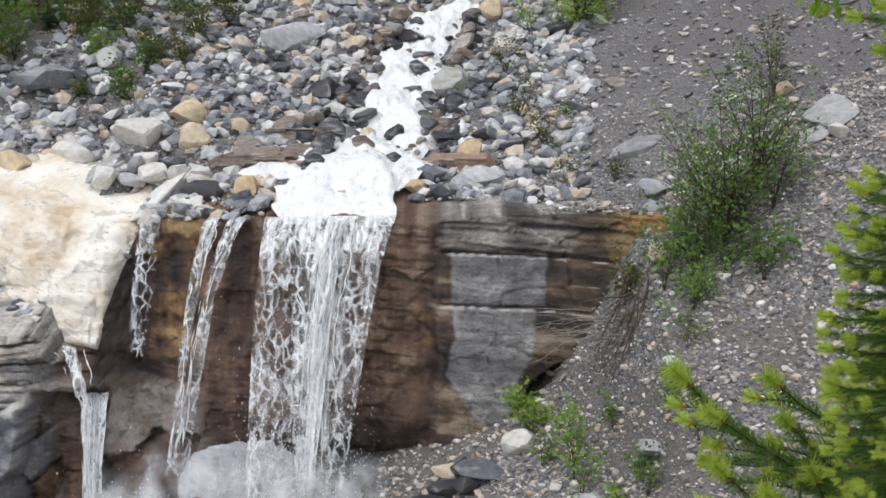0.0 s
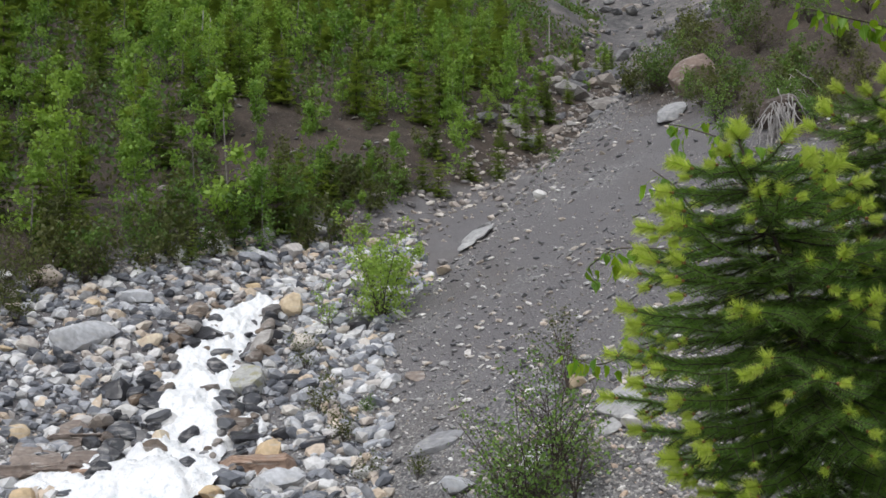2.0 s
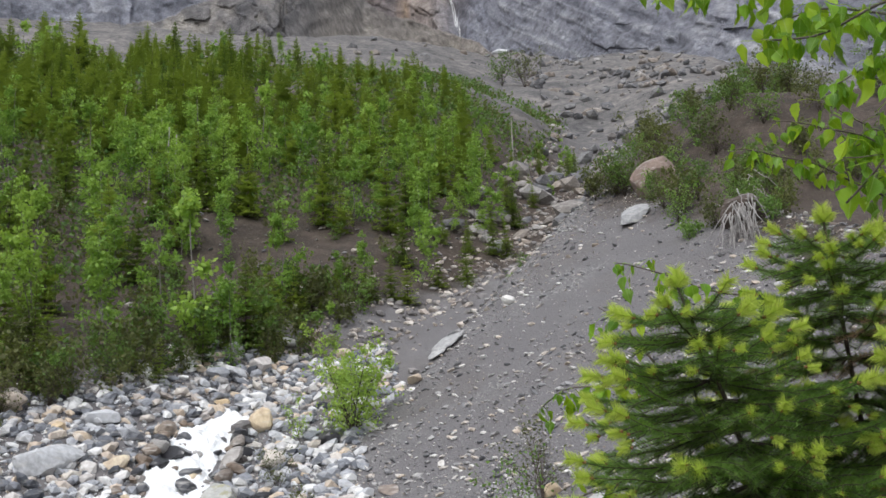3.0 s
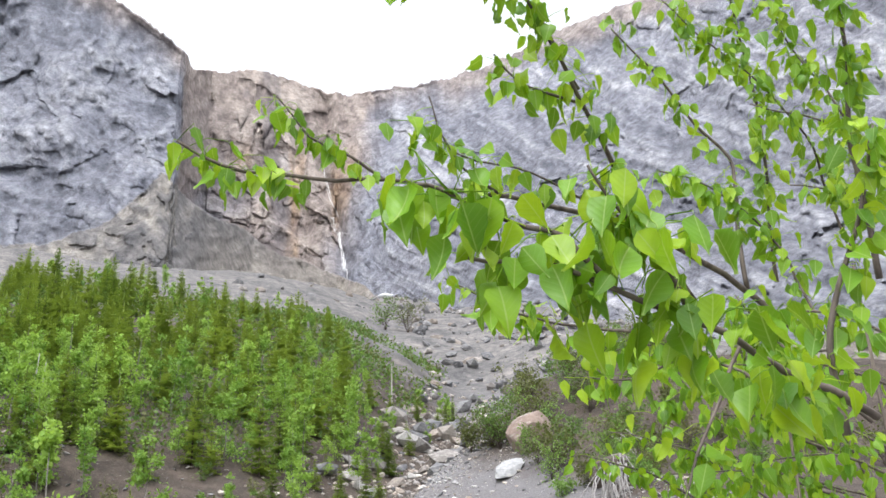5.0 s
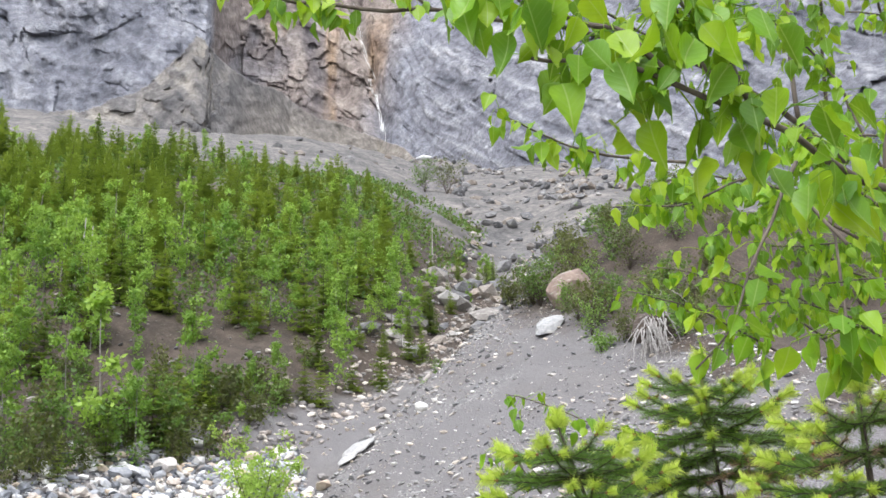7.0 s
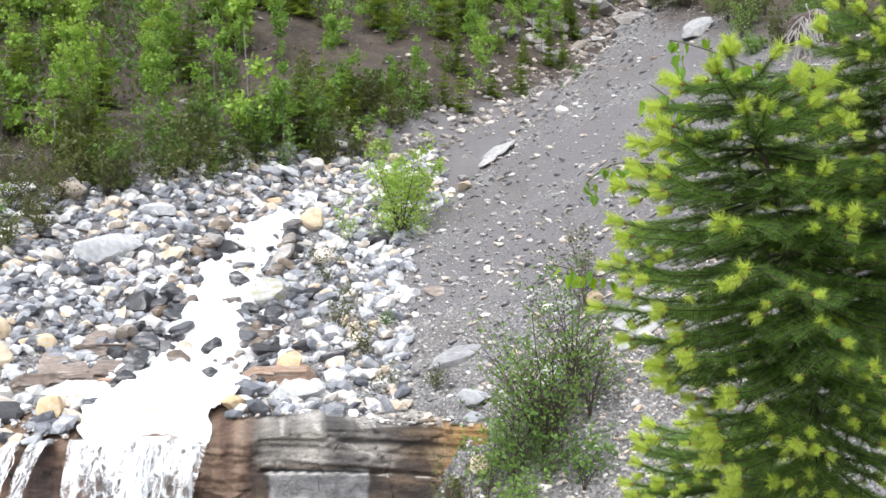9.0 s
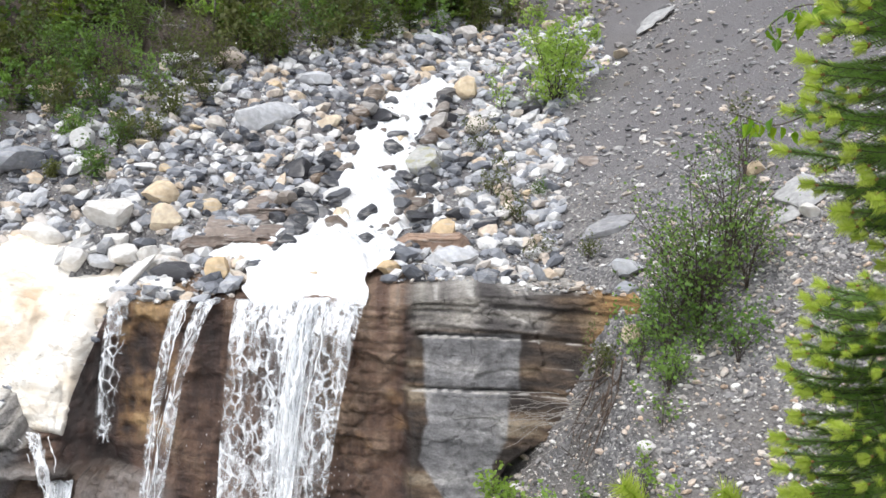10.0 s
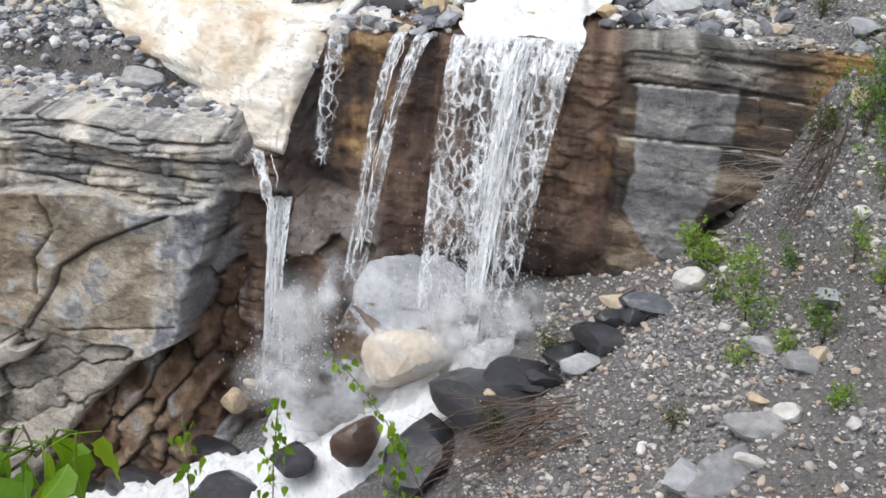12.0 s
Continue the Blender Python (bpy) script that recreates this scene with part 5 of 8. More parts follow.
def scatter_boulders():
    """The larger stones of the bed, each a thing of its own."""
    rng = np.random.default_rng(21)
    kinds = ROUNDED + ANGULAR + ANGULAR
    made = 0
    while made < 175:
        y = rng.uniform(17.2, 30)
        x = rng.uniform(-11, 3.4) if y < 26.5 else stream_x(y) + rng.uniform(-2.5, 1.5)
        size = 0.28 + 0.75 * rng.random() ** 3.2
        if y > 29.6 + 0.78 * x + rng.normal(0, 0.6) and x < 2 or scree(x, y) > valley(x, y) + 0.1 or in_stream(x, y, 0.12) and rng.random() < 0.85 or (x < -4.9 and y < 18.9 + 0.25 * (-4.9 - x)) or not clear_of(x, y, size, NAMED):
            continue
        NAMED.append((x, y, size))
        me = kinds[rng.integers(len(kinds))] if rng.random() < 0.86 else (PALE + TAN)[rng.integers(6)]
        boulder(me, x, y, size, "grey weathered boulder in the stream bed" if me not in PALE + TAN else "buff weathered boulder in the stream bed", 0.22, rng.uniform(0, 360), tilt=rng.uniform(-14, 14))
        made += 1


scatter_boulders()


def scatter_small(name, label, count, area, sizes, seed, material=MAT_PEBBLE, level=1, flat=0.6, sink=0.3, shapes=24, group=""):
    """Many stones too small to count, in one mesh. area(rng, n): places x, y."""
    rng = np.random.default_rng(seed)
    lib = [rock_shape(seed * 50 + k, level, flat, 6, 0.16, 1.1) for k in range(shapes)] if level else None
    if level == 0:
        octa = np.array([(1, 0, 0), (-1, 0, 0), (0, 1, 0), (0, -1, 0), (0, 0, 1), (0, 0, -1)], float)
        of = [(0, 2, 4), (2, 1, 4), (1, 3, 4), (3, 0, 4), (2, 0, 5), (1, 2, 5), (3, 1, 5), (0, 3, 5)]
        lib = [((octa + rng.normal(0, 0.25, octa.shape)) * (1.1, 0.85, flat), of) for _ in range(shapes)]
    x, y = area(rng, count)
    z = ground_z(x, y)
    s = sizes[0] + (sizes[1] - sizes[0]) * rng.random(len(x)) ** 3.1
    ang = rng.uniform(0, 2 * np.pi, len(x))
    pick = rng.integers(0, len(lib), len(x))
    tilt = rng.normal(0, 0.25, (len(x), 2))
    verts, faces, at = [], [], 0
    for k in range(len(x)):
        v, f = lib[pick[k]]
        c, d = math.cos(ang[k]), math.sin(ang[k])
        w = np.stack([v[:, 0] * c - v[:, 1] * d, v[:, 0] * d + v[:, 1] * c, v[:, 2] + tilt[k, 0] * v[:, 0] + tilt[k, 1] * v[:, 1]], 1) * (s[k] / 2)
        w += (x[k], y[k], z[k] + s[k] * 0.5 * flat * (1 - 2 * sink))
        verts.append(w)
        faces.append(np.asarray(f) + at)
        at += len(v)
    me = mesh_data(name, np.concatenate(verts), np.concatenate(faces), material, flat=True)
    return thing(name, label, "stones", kind="stuff", me=me)


def bed_area(rng, n):
    x, y = rng.uniform(-13, 4.5, n), rng.uniform(16.9, 29.5, n) ** 1.0
    ok = ((y < 29.3 + 0.78 * x + rng.normal(0, 0.5, n)) | (x > 2)) & (scree(x, y) < valley(x, y) + 0.25) & ~in_stream(x, y, -0.05) & ~((x < -5.6) & (y < 18.5 + 0.25 * (-4.9 - x)))
    return x[ok], y[ok]


def gully_area(rng, n):
    y = 26 + 40 * rng.random(n) ** 1.7
    x = stream_x(y) + rng.normal(0, 1, n) * np.interp(y, (26, 37, 66), (1.5, 1.6, 2.5))
    return x, y


def scree_area(rng, n):
    x, y = rng.uniform(1.0, 13.5, n), rng.uniform(15.2, 33.5, n)
    edge = np.clip(((y - x) - 14.5) / 6.5, 0, 1)
    low = 1 - smooth(19, 25, y)
    ok = (scree(x, y) > valley(x, y) - 0.2) & ((y - x) < 22.2) & (rng.random(n) < 0.10 + 0.75 * edge ** 2 + 0.75 * low)
    return x[ok], y[ok]


def bank_area(rng, n):
    x, y = rng.uniform(-3.2, 7.0, n), rng.uniform(6.0, 16.5, n)
    ok = (y < np.where(x < 2.9, lip_y(np.minimum(x, 3.8)) - 0.1, 16.5)) & (ravine(x, y) > -7.2) & (x > -0.9 + (y - 14) * -0.35 * (y < 14) - 1.2 * (y < 13)) & (rng.random(n) < 0.5 + 0.7 * smooth(-0.25, 0.25, fbm(x * 0.7, y * 0.7, 0, 3, 95) + 0.22 - 0.5 * smooth(1.0, 3.5, x) * smooth(12.5, 10.5, y)))
    return x[ok], y[ok]


def ledge_area(rng, n):
    x, y = rng.uniform(-14, -6.3, n), rng.uniform(16.75, 20.6, n)
    ok = y < 17.05 + (-5.75 - x) * 0.72
    return x[ok], y[ok]


def hill_area(rng, n):
    y = 23 + 39 * rng.random(n) ** 1.4
    x = stream_x(y) - 1.5 - rng.random(n) * (10 + y * 0.35)
    ok = y > 29.0 + 0.78 * x
    return x[ok], y[ok]


def talus_area(rng, n):
    y = 40 + 175 * rng.random(n) ** 1.3
    x = stream_x(y) + rng.normal(0, 1, n) * 0.16 * y + 0.05 * y
    ok = (rng.random(n) < np.where(x < stream_x(y) - 3, 0.15 * (y > 85), 1.0))
    return x[ok], y[ok]


scatter_small("talus_blocks", "fallen grey and rusty blocks on the far talus", 2800, talus_area, (0.2, 1.7), 14, MAT_TALUS, flat=0.6)
scatter_small("bed_cobbles", "mixed grey, white and tan cobbles of the stream bed", 15500, bed_area, (0.055, 0.48), 5, flat=0.66)
def stream_area(rng, n):
    y = rng.uniform(17.9, 25.6, n)
    half = np.interp(y, (16.9, 18.2, 19.5, 21, 22, 25.6), (1.2, 1.5, 1.5, 1.3, 1.15, 0.95))
    x = stream_x(y) + np.sign(rng.uniform(-1, 1, n)) * rng.random(n) ** 0.45 * half
    return x, y


MAT_WETMIX = make_stone("wet_mixed_stone", ((0.0, (0.03, 0.031, 0.037)), (0.55, (0.085, 0.088, 0.098)), (0.8, (0.16, 0.115, 0.08)), (1.0, (0.30, 0.29, 0.28))), rough=0.35, per_object=False)
scatter_small("wet_stones", "dark wet stones standing in the white stream", 290, stream_area, (0.14, 0.52), 15, MAT_WETMIX, level=2, flat=0.75, sink=-0.15)
scatter_small("bed_gravel", "small gravel between the stream bed cobbles", 16000, bed_area, (0.03, 0.12), 6, level=0)
scatter_small("gully_stones", "pale and rusty stones down the gully", 2600, gully_area, (0.08, 0.42), 7, MAT_GULLY, flat=0.6)
scatter_small("scree_stones", "angular grey stones scattered on the scree cone", 12000, scree_area, (0.035, 0.24), 8, MAT_SCREE, flat=0.4)
scatter_small("scree_gravel", "fine angular gravel of the scree cone", 26000, scree_area, (0.02, 0.09), 9, MAT_SCREE, level=0, flat=0.5)
scatter_small("bank_stones", "mixed stones on the lower scree bank", 19000, bank_area, (0.04, 0.16), 10, MAT_BANK, flat=0.6)
scatter_small("bank_gravel", "fine gravel on the lower scree bank", 36000, bank_area, (0.02, 0.08), 11, MAT_BANK, level=0, flat=0.6)
scatter_small("ledge_gravel", "dark and pale gravel lying on the rock ledge", 6500, ledge_area, (0.06, 0.34), 12, flat=0.6)
scatter_small("hill_stones", "pale stones on the bare soil of the hill", 3000, hill_area, (0.05, 0.34), 13, MAT_TALUS, flat=0.45)

# ---------------------------------------------------------------- falling water
def strand(rng, start, end, out, rad, wob, n=26, breaks=0.35):
    """One thread of falling water from the lip to the foot, swelling, thinning and breaking up on the way."""
    s = np.linspace(0, 1, n)
    p = np.empty((n, 3))
    ph = rng.uniform(0, 50)
    p[:, 0] = start[0] + (end[0] - start[0]) * s ** 0.9 + wob * value_noise(s * 6 + ph, 0, 0, 71) * np.minimum(1, s * 5) + 0.45 * wob * value_noise(s * 24 + ph, 1, 0, 73)
    p[:, 1] = start[1] + (end[1] - start[1]) * s ** 0.75 - out * np.sin(np.pi * np.minimum(s * 1.3, 1)) * 0.5 + 0.4 * wob * value_noise(s * 6 + ph, 5, 0, 72)
    p[:, 2] = start[2] + (end[2] - start[2]) * s ** 1.55
    r = rad * (0.35 + 1.3 * np.abs(value_noise(s * 26 + ph, 9, 0, 74)))
    keep = value_noise(s * 17 + ph, 20, 0, 75) > -1 + 2 * breaks * (0.35 + 0.65 * s)
    return p, r, keep


def add_strand(soup, p, r, keep, sides=4):
    run = []
    for k in range(len(p) + 1):
        if k < len(p) and keep[k]:
            run.append(k)
            continue
        if len(run) >= 2:
            rr = r[run].copy()
            rr[0] *= 0.4
            rr[-1] *= 0.25
            v, f = tube(p[run], rr, sides)
            soup.add(v, f)
        run = []


def drops(soup, rng, centre, spread, count, size):
    tet = np.array([(1, 1, 1), (1, -1, -1), (-1, 1, -1), (-1, -1, 1)], float)
    for _ in range(count):
        c = np.asarray(centre) + rng.normal(size=3) * spread
        soup.add(c + tet * (0.7, 0.7, 1.6) * size * rng.uniform(0.4, 1.3), [(0, 1, 2), (0, 3, 1), (0, 2, 3), (1, 3, 2)])


def waterfall():
    rng = np.random.default_rng(31)
    fall = thing("waterfall", "white waterfall breaking into threads over the rusty cliff", "waterfall", kind="structure")
    lace, core = Soup(), Soup()
    def sheet(x0, x1, drift, top, drop, out, material, seed, nu=40, nv=90, power=1.55):
        """A torn sheet of water between two places of the lip; drift: how far it slides to the left on its way."""
        U, S = np.meshgrid(np.linspace(0, 1, nu), np.linspace(0, 1, nv), indexing="ij")
        a = x0 + (x1 - x0) * U
        X = a - drift(a) * S ** 0.9 + 0.05 * value_noise(U * 12, S * 3, seed, 77) * np.minimum(S * 6, 1)
        Y = lip_y(a) + 0.06 - (out + 0.10) * S ** 0.75 - 0.08 * fbm(U * 7, S * 4, seed, 3, 78)
        Z = (lip_z(a) + 0.04 if top is None else top) + 0.05 - (drop + 0.15 * value_noise(U * 9, seed, 0, 76)) * S ** power
        part("curtain", mesh_data("curtain", np.stack([X, Y, Z], -1).reshape(-1, 3), grid_faces(nu, nv), material), fall, "lacy torn sheet of falling water")

    def fan(a):
        return np.interp(a, (-2.75, -1.6, -0.7), (0.02, 0.28, 0.70))

    sheet(-2.72, -1.55, fan, None, 4.1, 1.45, MAT_LACE, 0)
    sheet(-2.62, -1.40, fan, None, 4.1, 1.62, MAT_LACE_THIN, 1)
    sheet(-1.82, -1.22, fan, None, 4.3, 1.50, MAT_LACE_DENSE, 2)
    sheet(-1.70, -1.40, fan, None, 4.3, 1.56, MAT_VEIL, 3)
    sheet(-1.66, -1.44, fan, None, 4.3, 1.60, MAT_VEIL, 13)
    sheet(-1.40, -0.72, fan, None, 4.1, 1.58, MAT_LACE_THIN, 14)
    sheet(-1.45, -0.66, fan, None, 4.1, 1.44, MAT_LACE, 4)
    sheet(-3.64, -3.44, lambda a: 0.22 + 0.3 * (a + 3.55), None, 3.5, 1.95, MAT_LACE, 5, 12)
    sheet(-3.26, -2.98, lambda a: 0.52 + 0.4 * (a + 3.12), None, 3.5, 1.90, MAT_LACE, 6, 12)
    sheet(-4.80, -4.45, lambda a: 0.12, None, 2.1, 0.55, MAT_LACE_THIN, 7, 12)
    sheet(-4.72, -4.50, lambda a: 0.14, None, 2.1, 0.50, MAT_LACE_THIN, 17, 12)
    sheet(-5.53, -5.36, lambda a: -0.38 + 0.0 * a, -4.05, 2.9, 1.52, MAT_LACE, 9, 14)
    sheet(-5.62, -5.28, lambda a: -0.37 + 0.25 * (a + 5.45), -4.05, 2.9, 1.48, MAT_VEIL, 11, 14)
    sheet(-5.50, -5.38, lambda a: -0.37 + 0.5 * (a + 5.45), -4.05, 2.9, 1.44, MAT_VEIL, 12, 14)
    U, S = np.meshgrid(np.linspace(0, 1, 14), np.linspace(0, 1, 40), indexing="ij")
    X = (-5.90 + 0.20 * U) * (1 - S) + (-5.54 + 0.18 * U) * S + 0.02 * value_noise(U * 6, S * 6, 0, 75)
    Y = 16.72 - 0.48 * S - 0.04 * fbm(U * 4, S * 5, 0, 3, 74)
    Z = -3.38 - 0.16 * S - 0.54 * S ** 2
    part("slide", mesh_data("slide", np.stack([X, Y, Z], -1).reshape(-1, 3), grid_faces(14, 40), MAT_LACE_DENSE), fall, "thin white water sliding off the ledge")
    for middle, wide, n, rad, stop in ((-1.55, 0.06, 10, 0.012, 4.35), (-1.50, 0.13, 5, 0.007, 4.2)):
        for _ in range(n):                     # the thicker ropes
            x0 = middle + rng.normal(0, wide)
            start = (x0, float(lip_y(x0)) - 0.06, float(lip_z(x0)) + 0.04)
            end = (x0 - float(fan(x0)) + rng.normal(0, 0.04), start[1] - 1.55, start[2] - stop + rng.normal(0, 0.15))
            add_strand(core, *strand(rng, start, end, 0.3, rad * rng.uniform(0.6, 1.5), 0.05, 60, 0.42))
    for x0, dx, y1, z1, n, rad in ((-3.52, -0.20, 15.0, -4.45, 2, 0.006), (-3.14, -0.55, 15.0, -4.4, 2, 0.005)):
        for _ in range(n):                     # side threads that slide down the face
            a = x0 + rng.normal(0, 0.06)
            start = (a, float(lip_y(a)) - 0.06, float(lip_z(a)) + 0.03)
            add_strand(lace, *strand(rng, start, (a + dx + rng.normal(0, 0.05), y1, z1), 0.12, rad * rng.uniform(0.6, 1.4), 0.045, 56, 0.5))
    for _ in range(9):                         # the jet on the left
        a, n = rng.normal(0, 1), 44
        p, r, keep = strand(rng, (-5.40, 16.35, -4.05), (-4.95, 15.5, -7.0 + rng.normal(0, 0.1)), 0.1, rng.uniform(0.004, 0.009), 0.03, n, 0.40)
        u = np.linspace(0, 1, n)
        p[:, 0] = -5.45 + 0.36 * u ** 0.5 + a * (0.05 + 0.03 * u) + 0.02 * value_noise(u * 9 + a * 30, 0, 0, 79)
        add_strand(core, p, r, keep)
    for _ in range(6):                         # its slide down the ledge
        a = rng.normal(0, 1)
        add_strand(core, *strand(rng, (-5.85 + 0.12 * a, 16.75, -3.45), (-5.38 + 0.06 * a, 16.3, -4.25), 0.05, rng.uniform(0.005, 0.011), 0.05, 18, 0.4))
    drops(lace, rng, (-2.0, 14.9, -4.9), (0.5, 0.3, 0.45), 900, 0.008)
    drops(lace, rng, (-1.9, 15.4, -3.9), (0.45, 0.2, 0.8), 700, 0.007)
    drops(lace, rng, (-4.9, 15.3, -6.5), (0.3, 0.25, 0.4), 400, 0.010)
    drops(lace, rng, (-4.2, 14.5, -5.4), (0.35, 0.2, 0.4), 300, 0.009)
    part("thread_lace", lace.data("thread_lace", MAT_FOAM), fall)
    part("main_jet", core.data("main_jet", MAT_FOAM), fall)
    for cx, cy, cz, wide, high in ((-4.95, 15.2, -6.2, 1.1, 2.6), (-4.9, 15.0, -6.7, 1.8, 1.2), (-3.1, 14.3, -4.8, 1.7, 1.3), (-2.5, 14.0, -5.4, 2.4, 1.3), (-4.1, 14.1, -6.2, 2.0, 1.6), (-4.3, 14.6, -5.6, 1.3, 1.6), (-2.0, 14.6, -5.2, 2.3, 1.6), (-3.4, 14.2, -6.3, 2.4, 1.2), (-1.2, 14.7, -5.0, 1.5, 1.3), (-4.6, 15.0, -5.7, 1.5, 2.4), (-4.2, 14.4, -6.7, 2.6, 1.5), (-3.95, 14.75, -4.95, 0.7, 1.3), (-4.1, 14.6, -5.2, 0.9, 1.2), (-2.2, 14.4, -5.6, 1.8, 1.0), (-1.5, 14.5, -5.35, 1.6, 0.9)):
        U, V = np.meshgrid(np.linspace(-1, 1, 16), np.linspace(-1, 1, 16), indexing="ij")
        X, Z = cx + U * wide / 2, cz + V * high / 2
        Y = cy + 0.25 * (U ** 2 + V ** 2) + 0.12 * fbm(U * 2 + cx, V * 2, cz, 3, 79)
        part("spray", mesh_data("spray", np.stack([X, Y, Z], -1).reshape(-1, 3), grid_faces(16, 16), MAT_SPRAY), fall, "thin veil of drifting spray")
    return fall


waterfall()


def foam_run(name, label, line, widths, n=70, m=14, lift=0.10, rough=0.10, seed=80, share=0.0):
    """A sheet of broken white water along a plan line (x, y)."""
    line = np.asarray(line, float)
    t = np.linspace(0, len(line) - 1, n)
    cx, cy = (np.interp(t, np.arange(len(line)), line[:, k]) for k in (0, 1))
    w = np.interp(t, np.arange(len(line)), widths)
    dx, dy = np.gradient(cx), np.gradient(cy)
    ln = np.hypot(dx, dy) + 1e-9
    nx, ny = -dy / ln, dx / ln
    V = np.linspace(-1, 1, m)[None, :]
    X = cx[:, None] + nx[:, None] * w[:, None] * V * (1 + 0.3 * value_noise(t[:, None] * 2.5, np.sign(V) * 2, 0, seed))
    Y = cy[:, None] + ny[:, None] * w[:, None] * V
    Z = (1 - share) * ground_z(X, Y) + share * ground_z(cx, cy)[:, None] + lift - 1.6 * lift * V ** 2 + rough * fbm(X * 2.2, Y * 2.2, 0, 4, seed + 1) + 0.45 * rough * (1 - np.abs(fbm(X * 4.5, Y * 4.5, 0, 3, seed + 2))) ** 3
    me = mesh_data(name, np.stack([X, Y, Z], -1).reshape(-1, 3), grid_faces(n, m)[:, ::-1], MAT_FOAM)
    return thing(name, label, "stream", kind="structure", me=me)


foam_run("pool", "white churning plunge pool and torrent below the falls", ((-1.25, 15.0), (-1.9, 14.85), (-2.9, 14.5), (-3.9, 14.2), (-5.2, 14.6), (-7.0, 14.9), (-9.5, 15.2), (-13, 15.8)), (0.10, 0.75, 1.0, 1.05, 1.0, 0.95, 0.9, 0.9), 220, 56, 0.34, 0.22, 81, share=0.5)
foam_run("side_pool", "foam under the left-hand jet", ((-4.9, 15.9), (-4.7, 15.3), (-4.4, 14.6)), (0.35, 0.5, 0.55), 50, 16, 0.3, 0.18, 83, share=0.4)
foam_run("side_step", "small white cascade between stones", ((-0.3, 21.4), (0.1, 20.9), (0.35, 20.2), (0.32, 19.3), (0.1, 18.7)), (0.12, 0.16, 0.14, 0.12, 0.3), 40, 8, 0.12, 0.05, 87)
foam_run("side_step", "white branch of the stream around black boulders", ((-0.6, 22.3), (-1.2, 22.0), (-1.5, 21.4), (-1.0, 20.9)), (0.2, 0.25, 0.25, 0.25), 40, 8, 0.1, 0.05, 89)

# ---------------------------------------------------------------- plants
def make_leaf(name, dark, bright, through=0.4, rough=0.5, per_island=True, spread=0.5):
    """Leaf green that varies from leaf to leaf and from plant to plant and lets some light through."""
    m = Nodes(name)
    vary = m.math("ADD", m.math("MULTIPLY", m.island(), 1 - spread), m.math("MULTIPLY", m.object_random(), spread)) if per_island else m.object_random()
    c = m.ramp(vary, (0.1, dark), (0.9, bright))
    c = m.mix(m.math("MULTIPLY", m.noise(14.0, 3.0), 0.35), c, m.mix(0.5, c, (0.02, 0.03, 0.01)))
    m.finish(c, rough)
    m.bsdf.inputs["Specular IOR Level"].default_value = 0.35
    tr = m.n.new("ShaderNodeBsdfTranslucent")
    lit = m.mix(0.35, c, (0.35, 0.5, 0.05))
    m.link(lit, tr.inputs["Color"])
    mixer = m.n.new("ShaderNodeMixShader")
    mixer.inputs[0].default_value = through
    m.link(m.bsdf.outputs[0], mixer.inputs[1])
    m.link(tr.outputs[0], mixer.inputs[2])
    m.link(mixer.outputs[0], m.n["Material Output"].inputs["Surface"])
    return m.mat


def make_bark(name, a, b, scale=40.0):
    m = Nodes(name)
    n = m.noise(scale, 5.0, m.scaled(1, 1, 0.25))
    return m.finish(m.ramp(n, (0.3, a), (0.7, b)), 0.85, n, 0.5, 0.004)


MAT_SPRUCE_FAR = make_leaf("spruce_needles_far", (0.052, 0.105, 0.022), (0.27, 0.345, 0.052), 0.35, spread=0.72)
MAT_ASPEN_FAR = make_leaf("aspen_leaves_far", (0.135, 0.275, 0.048), (0.375, 0.55, 0.095), 0.45, spread=0.6)
MAT_SHRUB = make_leaf("shrub_leaves", (0.055, 0.12, 0.028), (0.17, 0.29, 0.06), 0.35)
MAT_SHRUB_OLIVE = make_leaf("olive_shrub_leaves", (0.06, 0.075, 0.022), (0.14, 0.145, 0.045), 0.25)
MAT_BRIGHT = make_leaf("bright_sapling_leaves", (0.19, 0.34, 0.055), (0.44, 0.60, 0.12), 0.45)
MAT_BANKLEAF = make_leaf("bank_bush_leaves", (0.10, 0.215, 0.05), (0.27, 0.43, 0.10), 0.45)
MAT_BARK_GREY = make_bark("grey_bark", (0.09, 0.08, 0.07), (0.22, 0.20, 0.18))
MAT_BARK_DARK = make_bark("dark_bark", (0.035, 0.025, 0.02), (0.10, 0.075, 0.06))
MAT_DEADWOOD = make_bark("bleached_dead_wood", (0.20, 0.18, 0.16), (0.42, 0.39, 0.36))
MAT_BROWNTWIG = make_bark("brown_dead_twigs", (0.10, 0.065, 0.045), (0.24, 0.17, 0.13))


